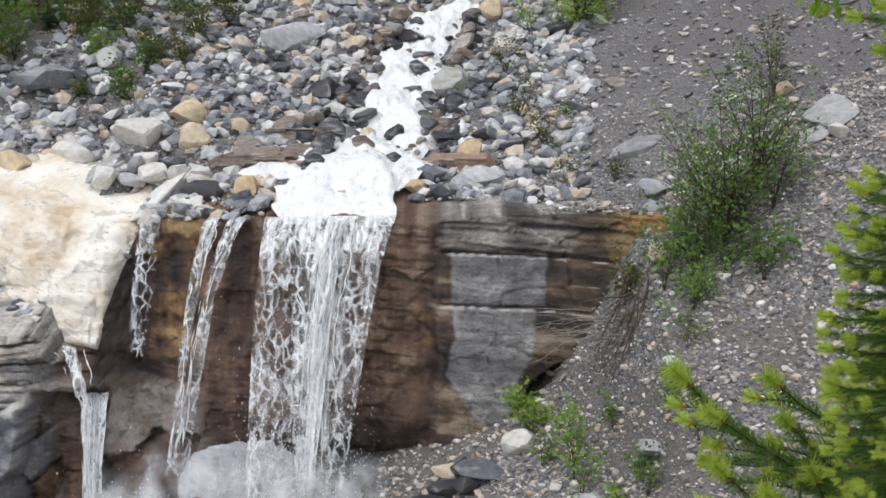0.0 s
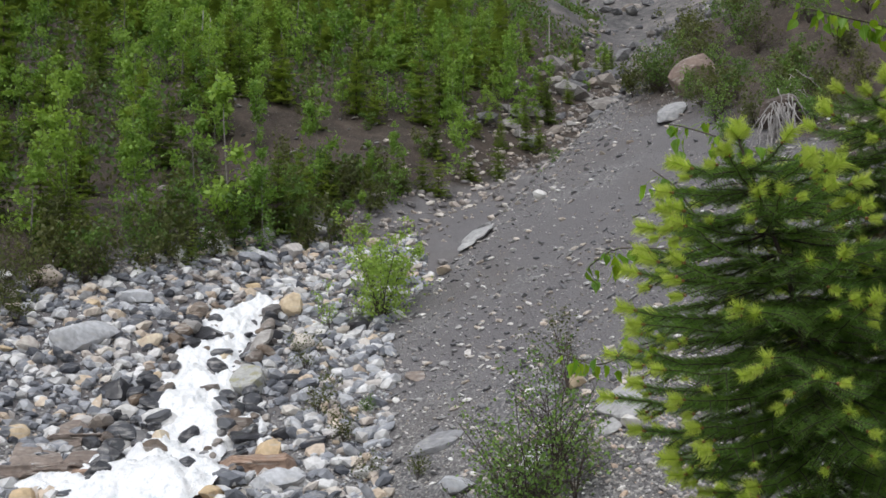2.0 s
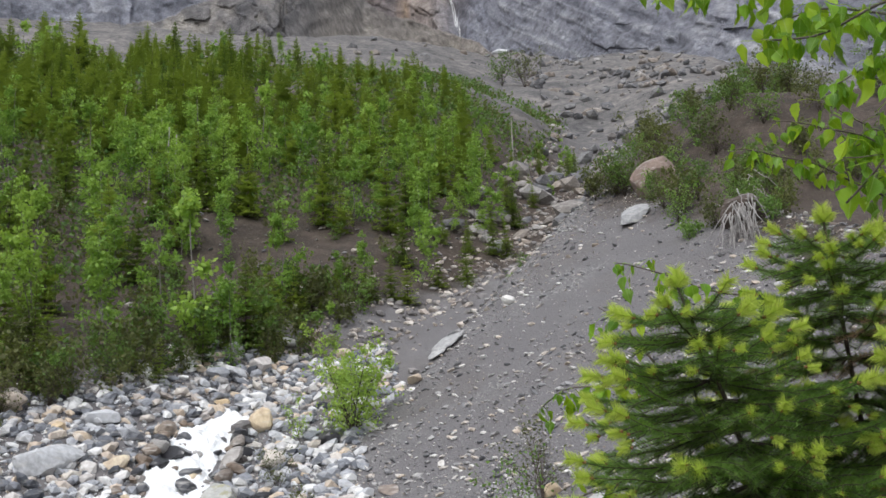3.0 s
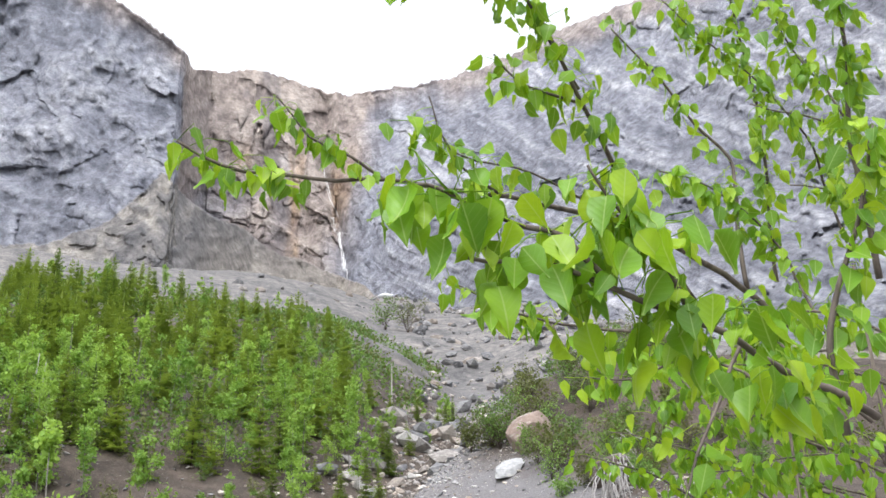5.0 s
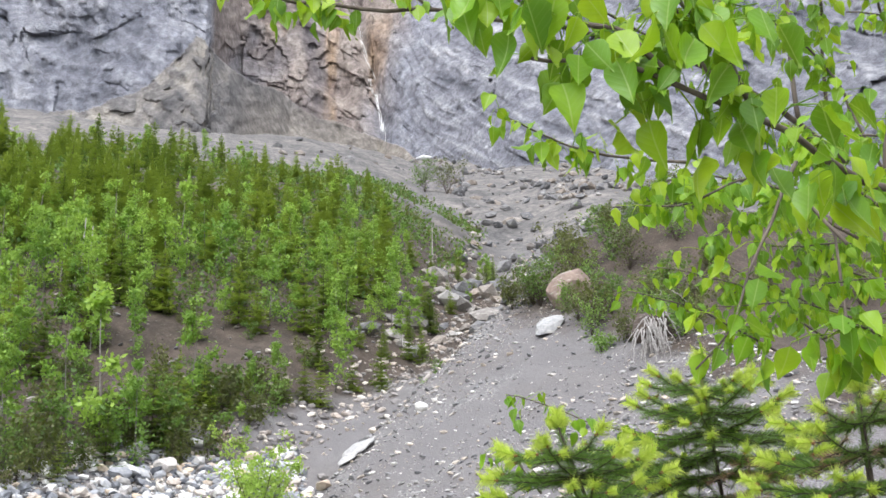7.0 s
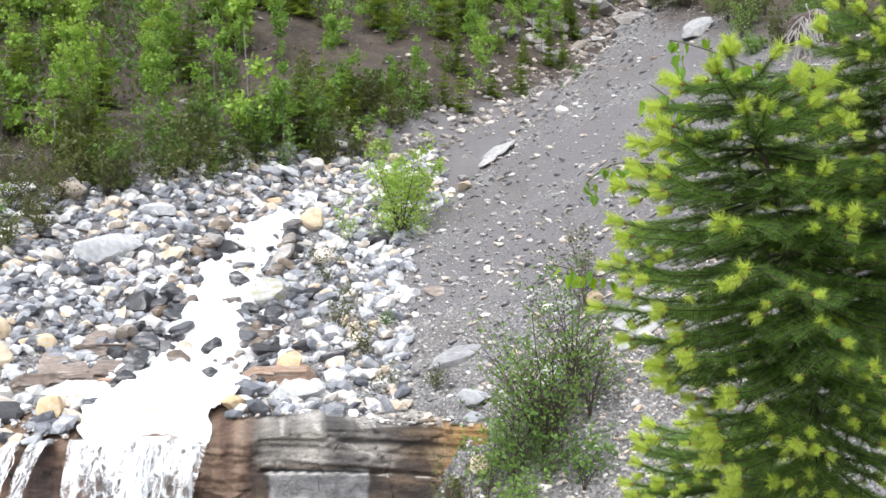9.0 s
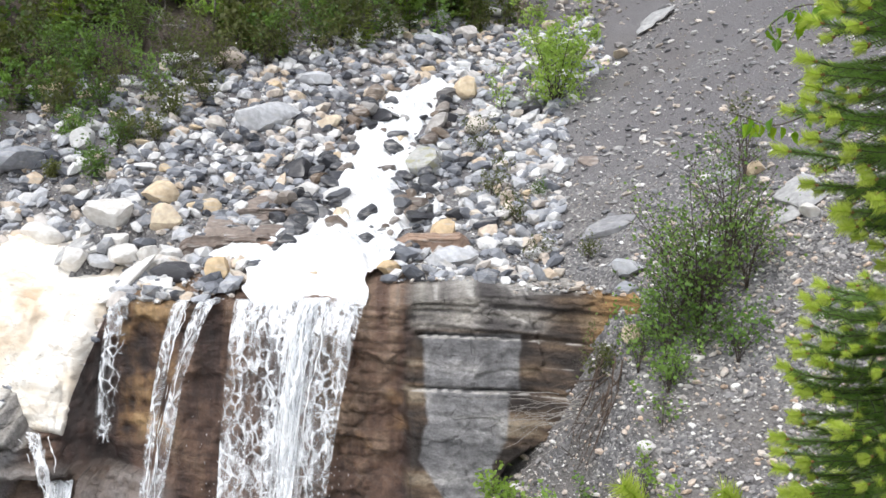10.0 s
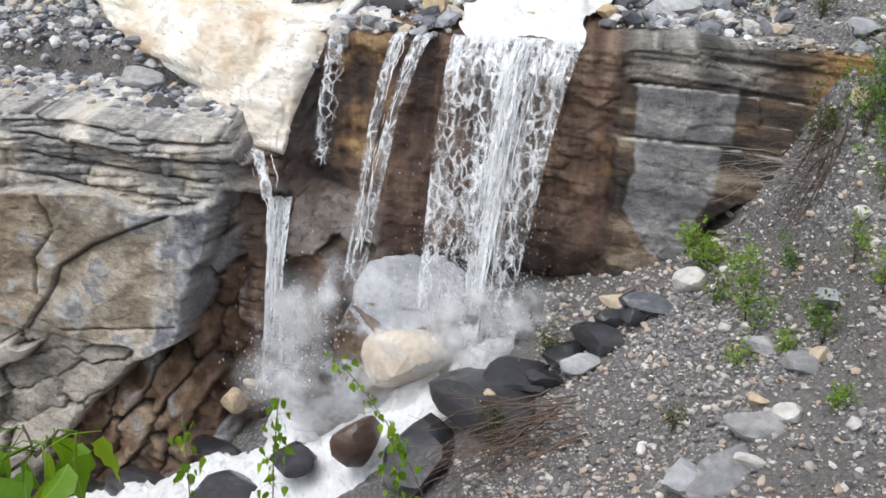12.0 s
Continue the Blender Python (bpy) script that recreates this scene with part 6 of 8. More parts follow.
def spruce_shapes(seed, h):
    """Trunk and crown of a young spruce of height h, foot at the origin."""
    rng = np.random.default_rng(seed)
    bend = rng.normal(0, 0.02, 2) * h
    s = np.linspace(0, 1, 7)
    spine = np.stack([bend[0] * s ** 2, bend[1] * s ** 2, h * s - 0.04 * h], 1)
    tv, tf = tube(spine, 0.016 * h * (1 - 0.93 * s), 5)
    crown = Soup()
    whorls = int(10 + 2.5 * h)
    for w in range(whorls):
        q = 0.05 + 0.93 * (w + rng.uniform(-0.3, 0.3)) / whorls
        c = np.array([bend[0] * q * q, bend[1] * q * q, h * q])
        n = rng.integers(5, 8) if q < 0.85 else 4
        reach = h * (0.26 * (1 - q) ** 0.85 + 0.022) * rng.uniform(0.8, 1.15)
        for b in range(n):
            a = 2 * math.pi * (b + rng.uniform(-0.35, 0.35)) / n + w * 0.7
            L = reach * rng.uniform(0.65, 1.15)
            d = np.array([math.cos(a), math.sin(a), 0])
            side = np.array([-d[1], d[0], 0])
            lift = 0.35 * q + 0.1
            k = np.linspace(0, 1, 6)
            mid = c + d * (L * k)[:, None] + np.array([0, 0, 1]) * (L * (lift * k - 0.30 * k * k + 0.16 * k ** 3))[:, None]
            for i in range(5):
                wide = L * 0.42 * (1 - 0.65 * k[i]) * rng.uniform(0.7, 1.2)
                for sgn in (-1, 1):
                    tip = mid[i] * 0.35 + mid[i + 1] * 0.65 + side * sgn * wide + np.array([0, 0, rng.normal(-0.04, 0.05) * L])
                    crown.add([mid[i], mid[i + 1], tip], [(0, 1, 2)])
            crown.add([mid[4] + side * 0.03 * L, mid[4] - side * 0.03 * L, mid[5] + d * 0.16 * L + np.array([0, 0, 0.05 * L])], [(0, 1, 2)])
    top = spine[-1]
    for a in range(4):
        d = np.array([math.cos(a * 1.57), math.sin(a * 1.57), 0]) * 0.014 * h
        crown.add([top - (0, 0, 0.08 * h) + d, top - (0, 0, 0.08 * h) - d, top + (0, 0, 0.05 * h)], [(0, 1, 2)])
    return mesh_data("trunk", tv, tf, MAT_BARK_DARK), crown.data("crown", MAT_SPRUCE_FAR)


def leaf_quad(c, d, n, length, width):
    """A small pointed leaf folded along its midrib: two triangles each side of it share the rib."""
    s = np.cross(d, n)
    return [c, c + d * length * 0.45 + s * width * 0.5 + n * width * 0.12, c + d * length, c + d * length * 0.45 - s * width * 0.5 + n * width * 0.12], [(0, 1, 2), (0, 2, 3)]


def unit(v):
    v = np.asarray(v, float)
    return v / (np.linalg.norm(v) + 1e-9)


def leafy_shapes(seed, h, stems=1, leaves=520, leaf=0.075, spread=0.30, bark=None, green=None, low=0.22, lean=0.12, fine=True):
    """Stems with limbs, and a loose crown of leaves at the twigs' ends."""
    rng = np.random.default_rng(seed)
    wood, crown = Soup(), Soup()
    sites = []
    for k in range(stems):
        a = rng.uniform(0, 2 * math.pi)
        out = np.array([math.cos(a), math.sin(a), 0]) * (lean + (0.45 if stems > 1 else 0.0) * rng.random()) * h
        hh = h * (1.0 if k == 0 else rng.uniform(0.55, 0.95))
        n = 7 if fine else 4
        s = np.linspace(0, 1, n)
        pts = out * (s ** 1.4)[:, None] + np.array([0, 0, 1]) * (hh * s)[:, None] + rng.normal(0, 0.012 * h, (n, 3)) * s[:, None]
        pts[0] -= (0, 0, 0.03 * h)
        rad = (0.011 if stems == 1 else 0.007) * h * (1 - 0.9 * s)
        wood.add(*tube(pts, rad, 5 if fine else 3))
        for b in range(13 if fine else 9):
            q = rng.uniform(low, 0.97)
            base = np.array([np.interp(q, s, pts[:, i]) for i in range(3)])
            a = rng.uniform(0, 2 * math.pi)
            L = h * spread * (1.05 - 0.75 * q) * rng.uniform(0.6, 1.2)
            d = unit([math.cos(a), math.sin(a), rng.uniform(0.3, 1.0)])
            u = np.linspace(0, 1, 4 if fine else 2)
            limb = base + d * (L * u)[:, None] + rng.normal(0, 0.03 * L, (len(u), 3)) * u[:, None]
            wood.add(*tube(limb, 0.0035 * h * (1.05 - q) * (1 - 0.8 * u) + 0.0008 * h, 3))
            for _ in range(6):
                v = rng.uniform(0.25, 1.0)
                sites.append((np.array([np.interp(v, u, limb[:, i]) for i in range(3)]), d, L))
        sites += [(pts[-1], np.array([0, 0, 1.0]), 0.12 * h)] * 3
    for k in range(leaves):
        c, d, L = sites[rng.integers(len(sites))]
        c = c + rng.normal(0, 0.16, 3) * L + rng.normal(0, leaf * 0.5, 3)
        d2 = unit(d * 0.4 + rng.normal(0, 0.8, 3) + (0, 0, -0.35))
        n = unit(np.cross(d2, rng.normal(size=3)))
        size = leaf * rng.uniform(0.6, 1.25)
        crown.add(*leaf_quad(c, d2, n, size, size * 0.72))
    return wood.data("stem", bark or MAT_BARK_GREY), crown.data("crown", green or MAT_ASPEN_FAR)


def plant(name, label, category, shapes, m, group="", first="trunk"):
    ob = thing(name, label, category, group)
    part(first, shapes[0], ob)
    part("crown", shapes[1], ob)
    ob.matrix_basis = m
    return ob


SPRUCES = [plant("spruce", "small dark green spruce on the hillside", "spruce tree", spruce_shapes(400 + k, 2.0), pose(0, -3, -30), "spruces on the hill") for k in range(5)]
ASPENS = [plant("aspen", "young aspen with fresh green leaves on the hillside", "aspen tree", leafy_shapes(420 + k, 2.2, 1 + (k == 4), 760, 0.092, (0.24, 0.30, 0.20, 0.27, 0.25)[k], low=0.10, lean=0.05, fine=False), pose(0, -3, -30), "aspens on the hill") for k in range(5)]
BUSHES = [plant("bush", "low green bush on the hillside", "bush", leafy_shapes(440 + k, 0.9, 3, 290, 0.082, 0.45, MAT_BARK_DARK, (MAT_SHRUB_OLIVE, MAT_SHRUB, MAT_SHRUB_OLIVE)[k], 0.1, fine=False), pose(0, -3, -30), "bushes on the hill", "stem") for k in range(3)]


def stand(proto, x, y, h, base_h, turn, sink=0.03):
    z = float(ground_z(x, y))
    m = pose(x, y, z - sink, 0, 0, turn) @ Matrix.Diagonal((h / base_h, h / base_h, h / base_h, 1))
    return copy_thing(proto, m)


def bare(x, y):
    """How bare the soil of the hill is."""
    return 0.45 * np.exp(-((x + 3.0) / 2.2) ** 2 - ((y - 30.6) / 1.4) ** 2) + np.exp(-((x - 4.6) / 3.0) ** 2 - ((y - 35.4) / 2.3) ** 2) + 0.8 * np.exp(-((x + 6.8) / 1.6) ** 2 - ((y - 26.5) / 1.2) ** 2) + 0.7 * np.exp(-((x - 9.5) / 2.0) ** 2 - ((y - 41) / 1.8) ** 2)


def wood_height(x, y, h):
    """Trees stay low towards the hill's crest and its edge above the gully; nothing grows past it."""
    bearing = math.degrees(math.atan2(x, y))
    limit = np.interp(bearing, (-20, -7.5, -1.7, 1.4, 4.5, 7.7, 10.9, 12.8, 14.7, 16.3, 17.5), (26.0, 26.0, 26.6, 26.2, 25.3, 24.5, 24.1, 23.3, 21.2, 19.6, 15.0))
    room = math.hypot(x, y) * math.tan(math.radians(limit)) - float(ground_z(x, y))
    uneven = float(hash01(np.int64(round(x * 37)), np.int64(round(y * 41)), np.int64(0), 62))
    return min(h, room * (0.35 + 0.55 * uneven) + (1.6 * max(uneven - 0.72, 0) / 0.28 if room > 0.6 else 0.0))


def wood_on_hill():
    rng = np.random.default_rng(55)
    for x, y, h in ((2.2, 31.0, 1.75), (4.6, 33.4, 1.35), (6.0, 33.8, 1.7), (8.4, 35.6, 1.2), (0.3, 29.3, 1.2), (-0.9, 30.5, 1.5), (1.2, 32.5, 1.1), (10.4, 39.5, 1.6), (3.0, 31.6, 0.7), (12.4, 43.5, 1.8)):
        stand(SPRUCES[rng.integers(5)], x, y, h, 2.0, rng.uniform(0, 360))
    for x, y, h in ((-1.1, 35.2, 2.9), (0.2, 35.0, 2.5), (7.0, 37.8, 1.9), (11.0, 44.5, 2.2), (-3.4, 33.0, 2.2), (-4.4, 31.5, 2.0), (7.4, 38.6, 2.3), (-2.5, 41.0, 3.2), (-6.0, 34.5, 2.6)):
        stand(ASPENS[rng.integers(5)], x, y, h, 2.2, rng.uniform(0, 360))
    for x, y, h in ((2.4, 31.2, 1.8), (5.5, 34.0, 1.6), (0.8, 29.3, 2.6), (8.5, 36.2, 1.8), (10.8, 39.1, 1.7), (7.4, 35.6, 1.4), (-0.3, 28.1, 1.8), (6.3, 36.2, 2.0), (12.4, 43.4, 2.2), (4.8, 33.5, 1.3), (1.6, 29.9, 1.9), (-4.1, 26.4, 1.3), (4.4, 38.0, 2.1), (-1.3, 27.0, 1.3)):
        stand(SPRUCES[rng.integers(5)], x, y, h, 2.0, rng.uniform(0, 360))
    for x, y, h in ((-0.5, 29.0, 4.2), (-1.4, 29.4, 3.1), (1.9, 31.5, 3.2), (6.7, 35.1, 2.7), (-4.5, 28.8, 3.4), (-2.8, 29.1, 2.7), (0.4, 28.6, 2.6), (11.4, 43.2, 2.7), (10.3, 41.9, 2.6), (-5.0, 26.7, 2.9), (-6.4, 27.6, 3.2), (-8.0, 26.2, 3.0)):
        stand(ASPENS[rng.integers(5)], x, y, h, 2.2, rng.uniform(0, 360))
    for x, y, h in ((-1.2, 35.9, 3.0), (0.3, 36.6, 2.6), (2.1, 36.8, 2.3), (-2.0, 38.2, 3.2), (-0.4, 39.7, 3.0), (1.1, 38.5, 2.8), (-2.4, 34.0, 2.6), (-3.6, 35.5, 3.0), (5.9, 38.4, 2.2)):
        stand((ASPENS + SPRUCES)[rng.integers(10)], x, y, h, 2.1, rng.uniform(0, 360))
    for _ in range(30):                            # low bushes where the wood meets the bed
        x = rng.uniform(-2.6, 2.6)
        stand(BUSHES[rng.integers(3)], x, 28.0 + 0.62 * x + rng.uniform(-0.3, 2.4), rng.uniform(0.7, 1.4), 0.9, rng.uniform(0, 360))
    for _ in range(34):                            # young growth down the gully's edge
        y = rng.uniform(30, 62)
        x = float(stream_x(y)) + rng.uniform(-2.6, 0.6)
        stand((ASPENS + SPRUCES + BUSHES)[rng.integers(13)], x, y, rng.uniform(0.9, 1.7), 2.0, rng.uniform(0, 360))
    for _ in range(34):                            # taller spruces along the hill's crest
        y = rng.uniform(50, 80)
        x = stream_x(y) - rng.uniform(4, 7 + 0.4 * y)
        h = wood_height(x, y, rng.uniform(2.6, 5.0))
        if h > 0.8:
            stand(SPRUCES[rng.integers(5)], x, y, h, 2.0, rng.uniform(0, 360))
    for _ in range(46):                            # bushes along the wood's lower edge
        x = rng.uniform(-11.5, 4.5)
        y = 28.7 + 0.78 * x + abs(rng.normal(0, 1.3))
        stand(BUSHES[rng.integers(3)], x, y, rng.uniform(0.6, 1.45), 0.9, rng.uniform(0, 360))
    spruces = aspens = bushes = tries = 0
    while tries < 30000 and (spruces < 270 or aspens < 235 or bushes < 130):
        tries += 1
        y = 22.4 + 58 * rng.random() ** 1.05
        side = np.minimum(stream_x(y), 1.2 + 0.9 * (y - 27.5)) - (1.4 if y < 34 else 2.2 if y < 50 else 3.5)
        x = side - rng.random() * (8 + 0.42 * y)
        rim = y - 29.4 - 0.78 * x                  # how far inside the wood's lower edge
        if rim < 0:
            continue
        thick = value_noise(x * 0.16, y * 0.13, 0, 56) + 0.8 * smooth(34, 46, y) + 0.6 * smooth(-1, 5, -x) + 0.05 + 0.5 * math.exp(-(rim / 2.0) ** 2) - 1.9 * float(bare(x, y))
        if thick < rng.uniform(-0.25, 0.25):
            if thick > -0.3 and rng.random() < 0.22 and bushes < 130:
                stand(BUSHES[rng.integers(3)], x, y, rng.uniform(0.4, 1.0), 0.9, rng.uniform(0, 360))
                bushes += 1
            continue
        kind = value_noise(x * 0.11 + 7, y * 0.11, 0, 57) + rng.normal(0, 0.45)
        h = rng.uniform(1.6, 3.4) * (1.35 if rng.random() < 0.15 else 1.0) + 1.2 * smooth(45, 75, y)
        h *= 0.62 + 0.38 * smooth(0.0, 4.0, rim)
        h = wood_height(x, y, h) if y > 42 else h
        if h < 0.7:
            continue
        if kind > 0.25 and aspens < 235:
            stand(ASPENS[rng.integers(5)], x, y, h * (1.05 if y < 46 else 0.8), 2.2, rng.uniform(0, 360))
            aspens += 1
        elif spruces < 270:
            stand(SPRUCES[rng.integers(5)], x, y, h, 2.0, rng.uniform(0, 360))
            spruces += 1


wood_on_hill()


def spruces_behind():
    """The spruces of the upper hill, too many to count, in one mesh."""
    rng = np.random.default_rng(61)
    soup = Soup()
    shapes = []
    for proto in SPRUCES:
        me = next(c for c in proto.children if c.name.startswith("crown")).data
        shapes.append((np.array([v.co[:] for v in me.vertices]), [tuple(p.vertices) for p in me.polygons]))
    for _ in range(260):
        y = rng.uniform(44, 84)
        x = float(stream_x(y)) - rng.uniform(2.5, 8 + 0.42 * y)
        v, f = shapes[rng.integers(5)]
        k, a = 0.5 * wood_height(x, y, rng.uniform(1.8, 3.8)), rng.uniform(0, 6.28)
        if k < 0.4:
            continue
        c, d = math.cos(a), math.sin(a)
        soup.add(np.stack([v[:, 0] * c - v[:, 1] * d, v[:, 0] * d + v[:, 1] * c, v[:, 2]], 1) * k + (x, y, float(ground_z(x, y)) - 0.05), f)
    return thing("hill_spruces", "dense young spruces covering the upper hill", "spruce trees", kind="stuff", me=soup.data("hill_spruces", MAT_SPRUCE_FAR))


spruces_behind()


def thicket(name, label, count, seed, size, green, lift):
    """Low growth under the trees: clumps of leaves too many to count."""
    rng = np.random.default_rng(seed)
    y = 22.4 + 56 * rng.random(count) ** 1.25
    x = np.minimum(stream_x(y), 1.2 + 0.9 * (y - 27.5)) - np.where(y < 34, 1.3, 2.2) - rng.random(count) * (9 + 0.42 * y)
    thick = value_noise(x * 0.3, y * 0.25, 0, 58) + 0.8 * smooth(34, 44, y) + 0.7 * smooth(0, 5, -x) - 2.2 * bare(x, y) - 0.25
    ok = (thick > rng.uniform(-0.3, 0.6, count)) & (y > 29.3 + 0.78 * x + rng.exponential(1.2, count))
    x, y = x[ok], y[ok]
    z = ground_z(x, y)
    soup = Soup()
    for k in range(len(x)):
        grow = 1 + 0.012 * (y[k] - 27)
        for _ in range(9):
            c = np.array([x[k], y[k], z[k]]) + rng.normal(0, 0.22, 3) * (1, 1, 0.6) * grow + (0, 0, lift * grow)
            d = unit(rng.normal(0, 0.7, 3) + (0, 0, 0.5))
            s = size * rng.uniform(0.6, 1.3) * grow
            soup.add(*leaf_quad(c, d, unit(np.cross(d, rng.normal(size=3))), s, s * 0.6))
    return thing(name, label, "undergrowth", kind="stuff", me=soup.data(name, green))


thicket("hill_undergrowth", "low dark green undergrowth between the young trees", 6400, 59, 0.17, MAT_SHRUB, 0.16)
thicket("hill_scrub", "low olive scrub between the young trees", 3400, 60, 0.16, MAT_SHRUB_OLIVE, 0.13)
for proto in SPRUCES + ASPENS + BUSHES:        # the patterns themselves become trees at the back of the hill
    k = (SPRUCES + ASPENS + BUSHES).index(proto)
    x, y = -9.0 + 1.7 * k, 64.0 + (k * 5) % 9
    proto.matrix_basis = pose(x, y, float(ground_z(x, y)) - 0.03)


def shrub(x, y, h, label, seed, stems=7, leaves=700, leaf=0.05, green=None, spread=0.4, name="shrub", bark=None, z=None, low=0.2):
    shapes = leafy_shapes(seed, h, stems, leaves, leaf, spread, bark or MAT_BARK_DARK, green or MAT_SHRUB, low, fine=y < 21)
    return plant(name, label, "shrub", shapes, pose(x, y, (float(ground_z(x, y)) if z is None else z) - 0.02, 0, 0, seed * 37 % 360), "shrubs on the scree", "stem")


shrub(2.95, 23.9, 2.5, "bright green leafy bush beside the gully", 501, 11, 3800, 0.078, MAT_BRIGHT, 0.38, low=0.08)
shrub(1.85, 24.3, 1.0, "slim bright green sapling beside the gully", 502, 3, 260, 0.06, MAT_BRIGHT, 0.3)
shrub(3.75, 14.3, 2.25, "tall leafy green bush on the steep bank", 503, 11, 950, 0.055, MAT_BANKLEAF, 0.45)
shrub(4.25, 14.7, 2.0, "tall thin green bush on the steep bank", 504, 9, 620, 0.055, MAT_BANKLEAF, 0.45)
shrub(3.30, 14.2, 1.25, "leafy green bush at the cliff end", 505, 8, 900, 0.05, MAT_BANKLEAF, 0.42)
shrub(2.55, 14.85, 1.0, "olive green bush against the cliff", 506, 8, 800, 0.045, MAT_SHRUB_OLIVE, 0.42)
shrub(5.1, 17.0, 1.5, "thin grey-green bush on the scree", 507, 7, 520, 0.045, MAT_SHRUB_OLIVE, 0.42)
shrub(1.35, 20.2, 0.95, "brown and olive bush beside the stream", 508, 8, 520, 0.045, MAT_SHRUB_OLIVE, 0.42)
shrub(1.75, 19.0, 0.7, "low olive bush on the gravel", 509, 7, 380, 0.045, MAT_SHRUB_OLIVE, 0.45)
shrub(2.2, 20.0, 0.42, "small bright green tuft on the gravel", 510, 7, 260, 0.04, MAT_SHRUB, 0.5)
shrub(1.25, 22.2, 0.9, "olive bush beside the lichen boulder", 511, 7, 420, 0.045, MAT_SHRUB_OLIVE, 0.4)
shrub(2.0, 17.7, 0.55, "low reddish olive plant at the rock edge", 512, 7, 260, 0.04, MAT_SHRUB_OLIVE, 0.5)
shrub(2.7, 17.1, 0.5, "low reddish olive plant at the rock edge", 513, 7, 260, 0.04, MAT_SHRUB_OLIVE, 0.5)
shrub(1.3, 15.0, 0.75, "bright green leafy plant at the bank foot", 514, 7, 420, 0.075, MAT_BRIGHT, 0.42)
shrub(1.75, 13.5, 1.05, "bright green leafy plant on the lower scree", 515, 5, 330, 0.07, MAT_BRIGHT, 0.42)
shrub(3.7, 14.0, 0.9, "grey-green plant on the bank", 516, 6, 380, 0.05, None, 0.45)
shrub(2.5, 12.5, 0.6, "small green plant on the lower scree", 517, 5, 200, 0.05, None, 0.45)
shrub(-0.65, 14.2, 0.7, "olive tuft among wet boulders", 518, 7, 380, 0.045, MAT_SHRUB_OLIVE, 0.45)
shrub(-1.2, 12.9, 0.65, "olive tuft among wet boulders", 519, 7, 420, 0.045, MAT_SHRUB_OLIVE, 0.5)
for k, (x, y, h) in enumerate(((2.3, 13.95, 0.55), (2.8, 12.96, 0.75), (2.46, 12.9, 0.4), (3.04, 12.4, 0.6), (1.8, 13.1, 0.7), (2.53, 11.4, 0.35), (1.39, 14.1, 0.6), (2.1, 12.6, 0.35), (3.1, 13.4, 0.7), (1.6, 12.7, 0.5))):
    shrub(x, y, h, "small bright green sprig on the gravel bank", 780 + k, 4, 110, 0.06, MAT_BRIGHT if k % 2 else MAT_BANKLEAF, 0.42)
for k, (x, y, h) in enumerate(((-6.6, 23.0, 1.3), (-5.8, 21.9, 0.9), (-5.7, 23.6, 1.3), (-5.1, 22.8, 1.0), (-6.2, 21.3, 0.9), (-5.0, 24.4, 1.4), (-6.5, 24.2, 1.7), (-4.5, 25.0, 1.3), (-7.1, 24.5, 1.8), (-3.6, 25.8, 1.3), (-7.6, 23.6, 1.5), (-5.6, 25.3, 1.8), (-2.6, 26.9, 1.2), (-1.4, 27.6, 1.1), (-7.0, 22.3, 1.0), (-4.0, 26.6, 1.6))):
    shrub(x, y, h, "dark olive shrub at the edge of the gravel", 800 + k, 8, 640, 0.065, (MAT_SHRUB, MAT_SHRUB_OLIVE)[k % 2], 0.45, low=0.05)
shrub(0.9, 12.0, 0.4, "small yellow-green tuft on the scree", 520, 6, 160, 0.04, MAT_SHRUB_OLIVE, 0.5)
for k, (x, y, h) in enumerate(((-5.9, 21.8, 0.95), (-5.2, 21.9, 0.8), (-7.5, 22.7, 1.1), (-8.7, 22.3, 1.2), (-9.6, 22.8, 1.4), (-6.6, 23.4, 1.2), (-8.2, 24.0, 1.6), (-4.6, 23.6, 0.9), (-7.1, 21.4, 0.4), (-9.2, 21.2, 0.6), (-5.4, 24.6, 1.3), (-10.4, 23.8, 1.6), (-6.4, 25.6, 1.7), (-8.8, 25.6, 2.0), (-3.6, 25.9, 1.2), (-2.2, 27.0, 1.1), (-4.6, 27.2, 1.5))):
    shrub(x, y, h, "dark olive shrub at the edge of the gravel", 530 + k, 8, 620, 0.05, MAT_SHRUB if k % 3 == 0 else MAT_SHRUB_OLIVE, 0.42)
for k, (x, y, h) in enumerate(((12.0, 25.6, 1.3), (12.9, 26.6, 1.5), (13.6, 25.2, 1.2), (12.4, 30.6, 1.7), (13.6, 31.0, 1.9), (14.8, 30.2, 1.7), (11.8, 31.6, 1.3), (16.2, 30.5, 1.6), (18.0, 31.5, 1.8), (15.0, 27.2, 1.3), (16.8, 27.5, 1.2), (20.0, 34.0, 2.0), (22.5, 36.0, 2.4), (19.0, 45.0, 2.2), (21.0, 49.0, 2.4), (24.5, 52.0, 3.0), (29.0, 95.0, 4.5), (27.0, 96.0, 4.0))):
    shrub(x, y, h, "dark green shrub on the eroded bank", 560 + k, 9, 760, 0.055 + 0.0012 * y, MAT_SHRUB if k % 2 else MAT_SHRUB_OLIVE, 0.45)
rng = np.random.default_rng(88)
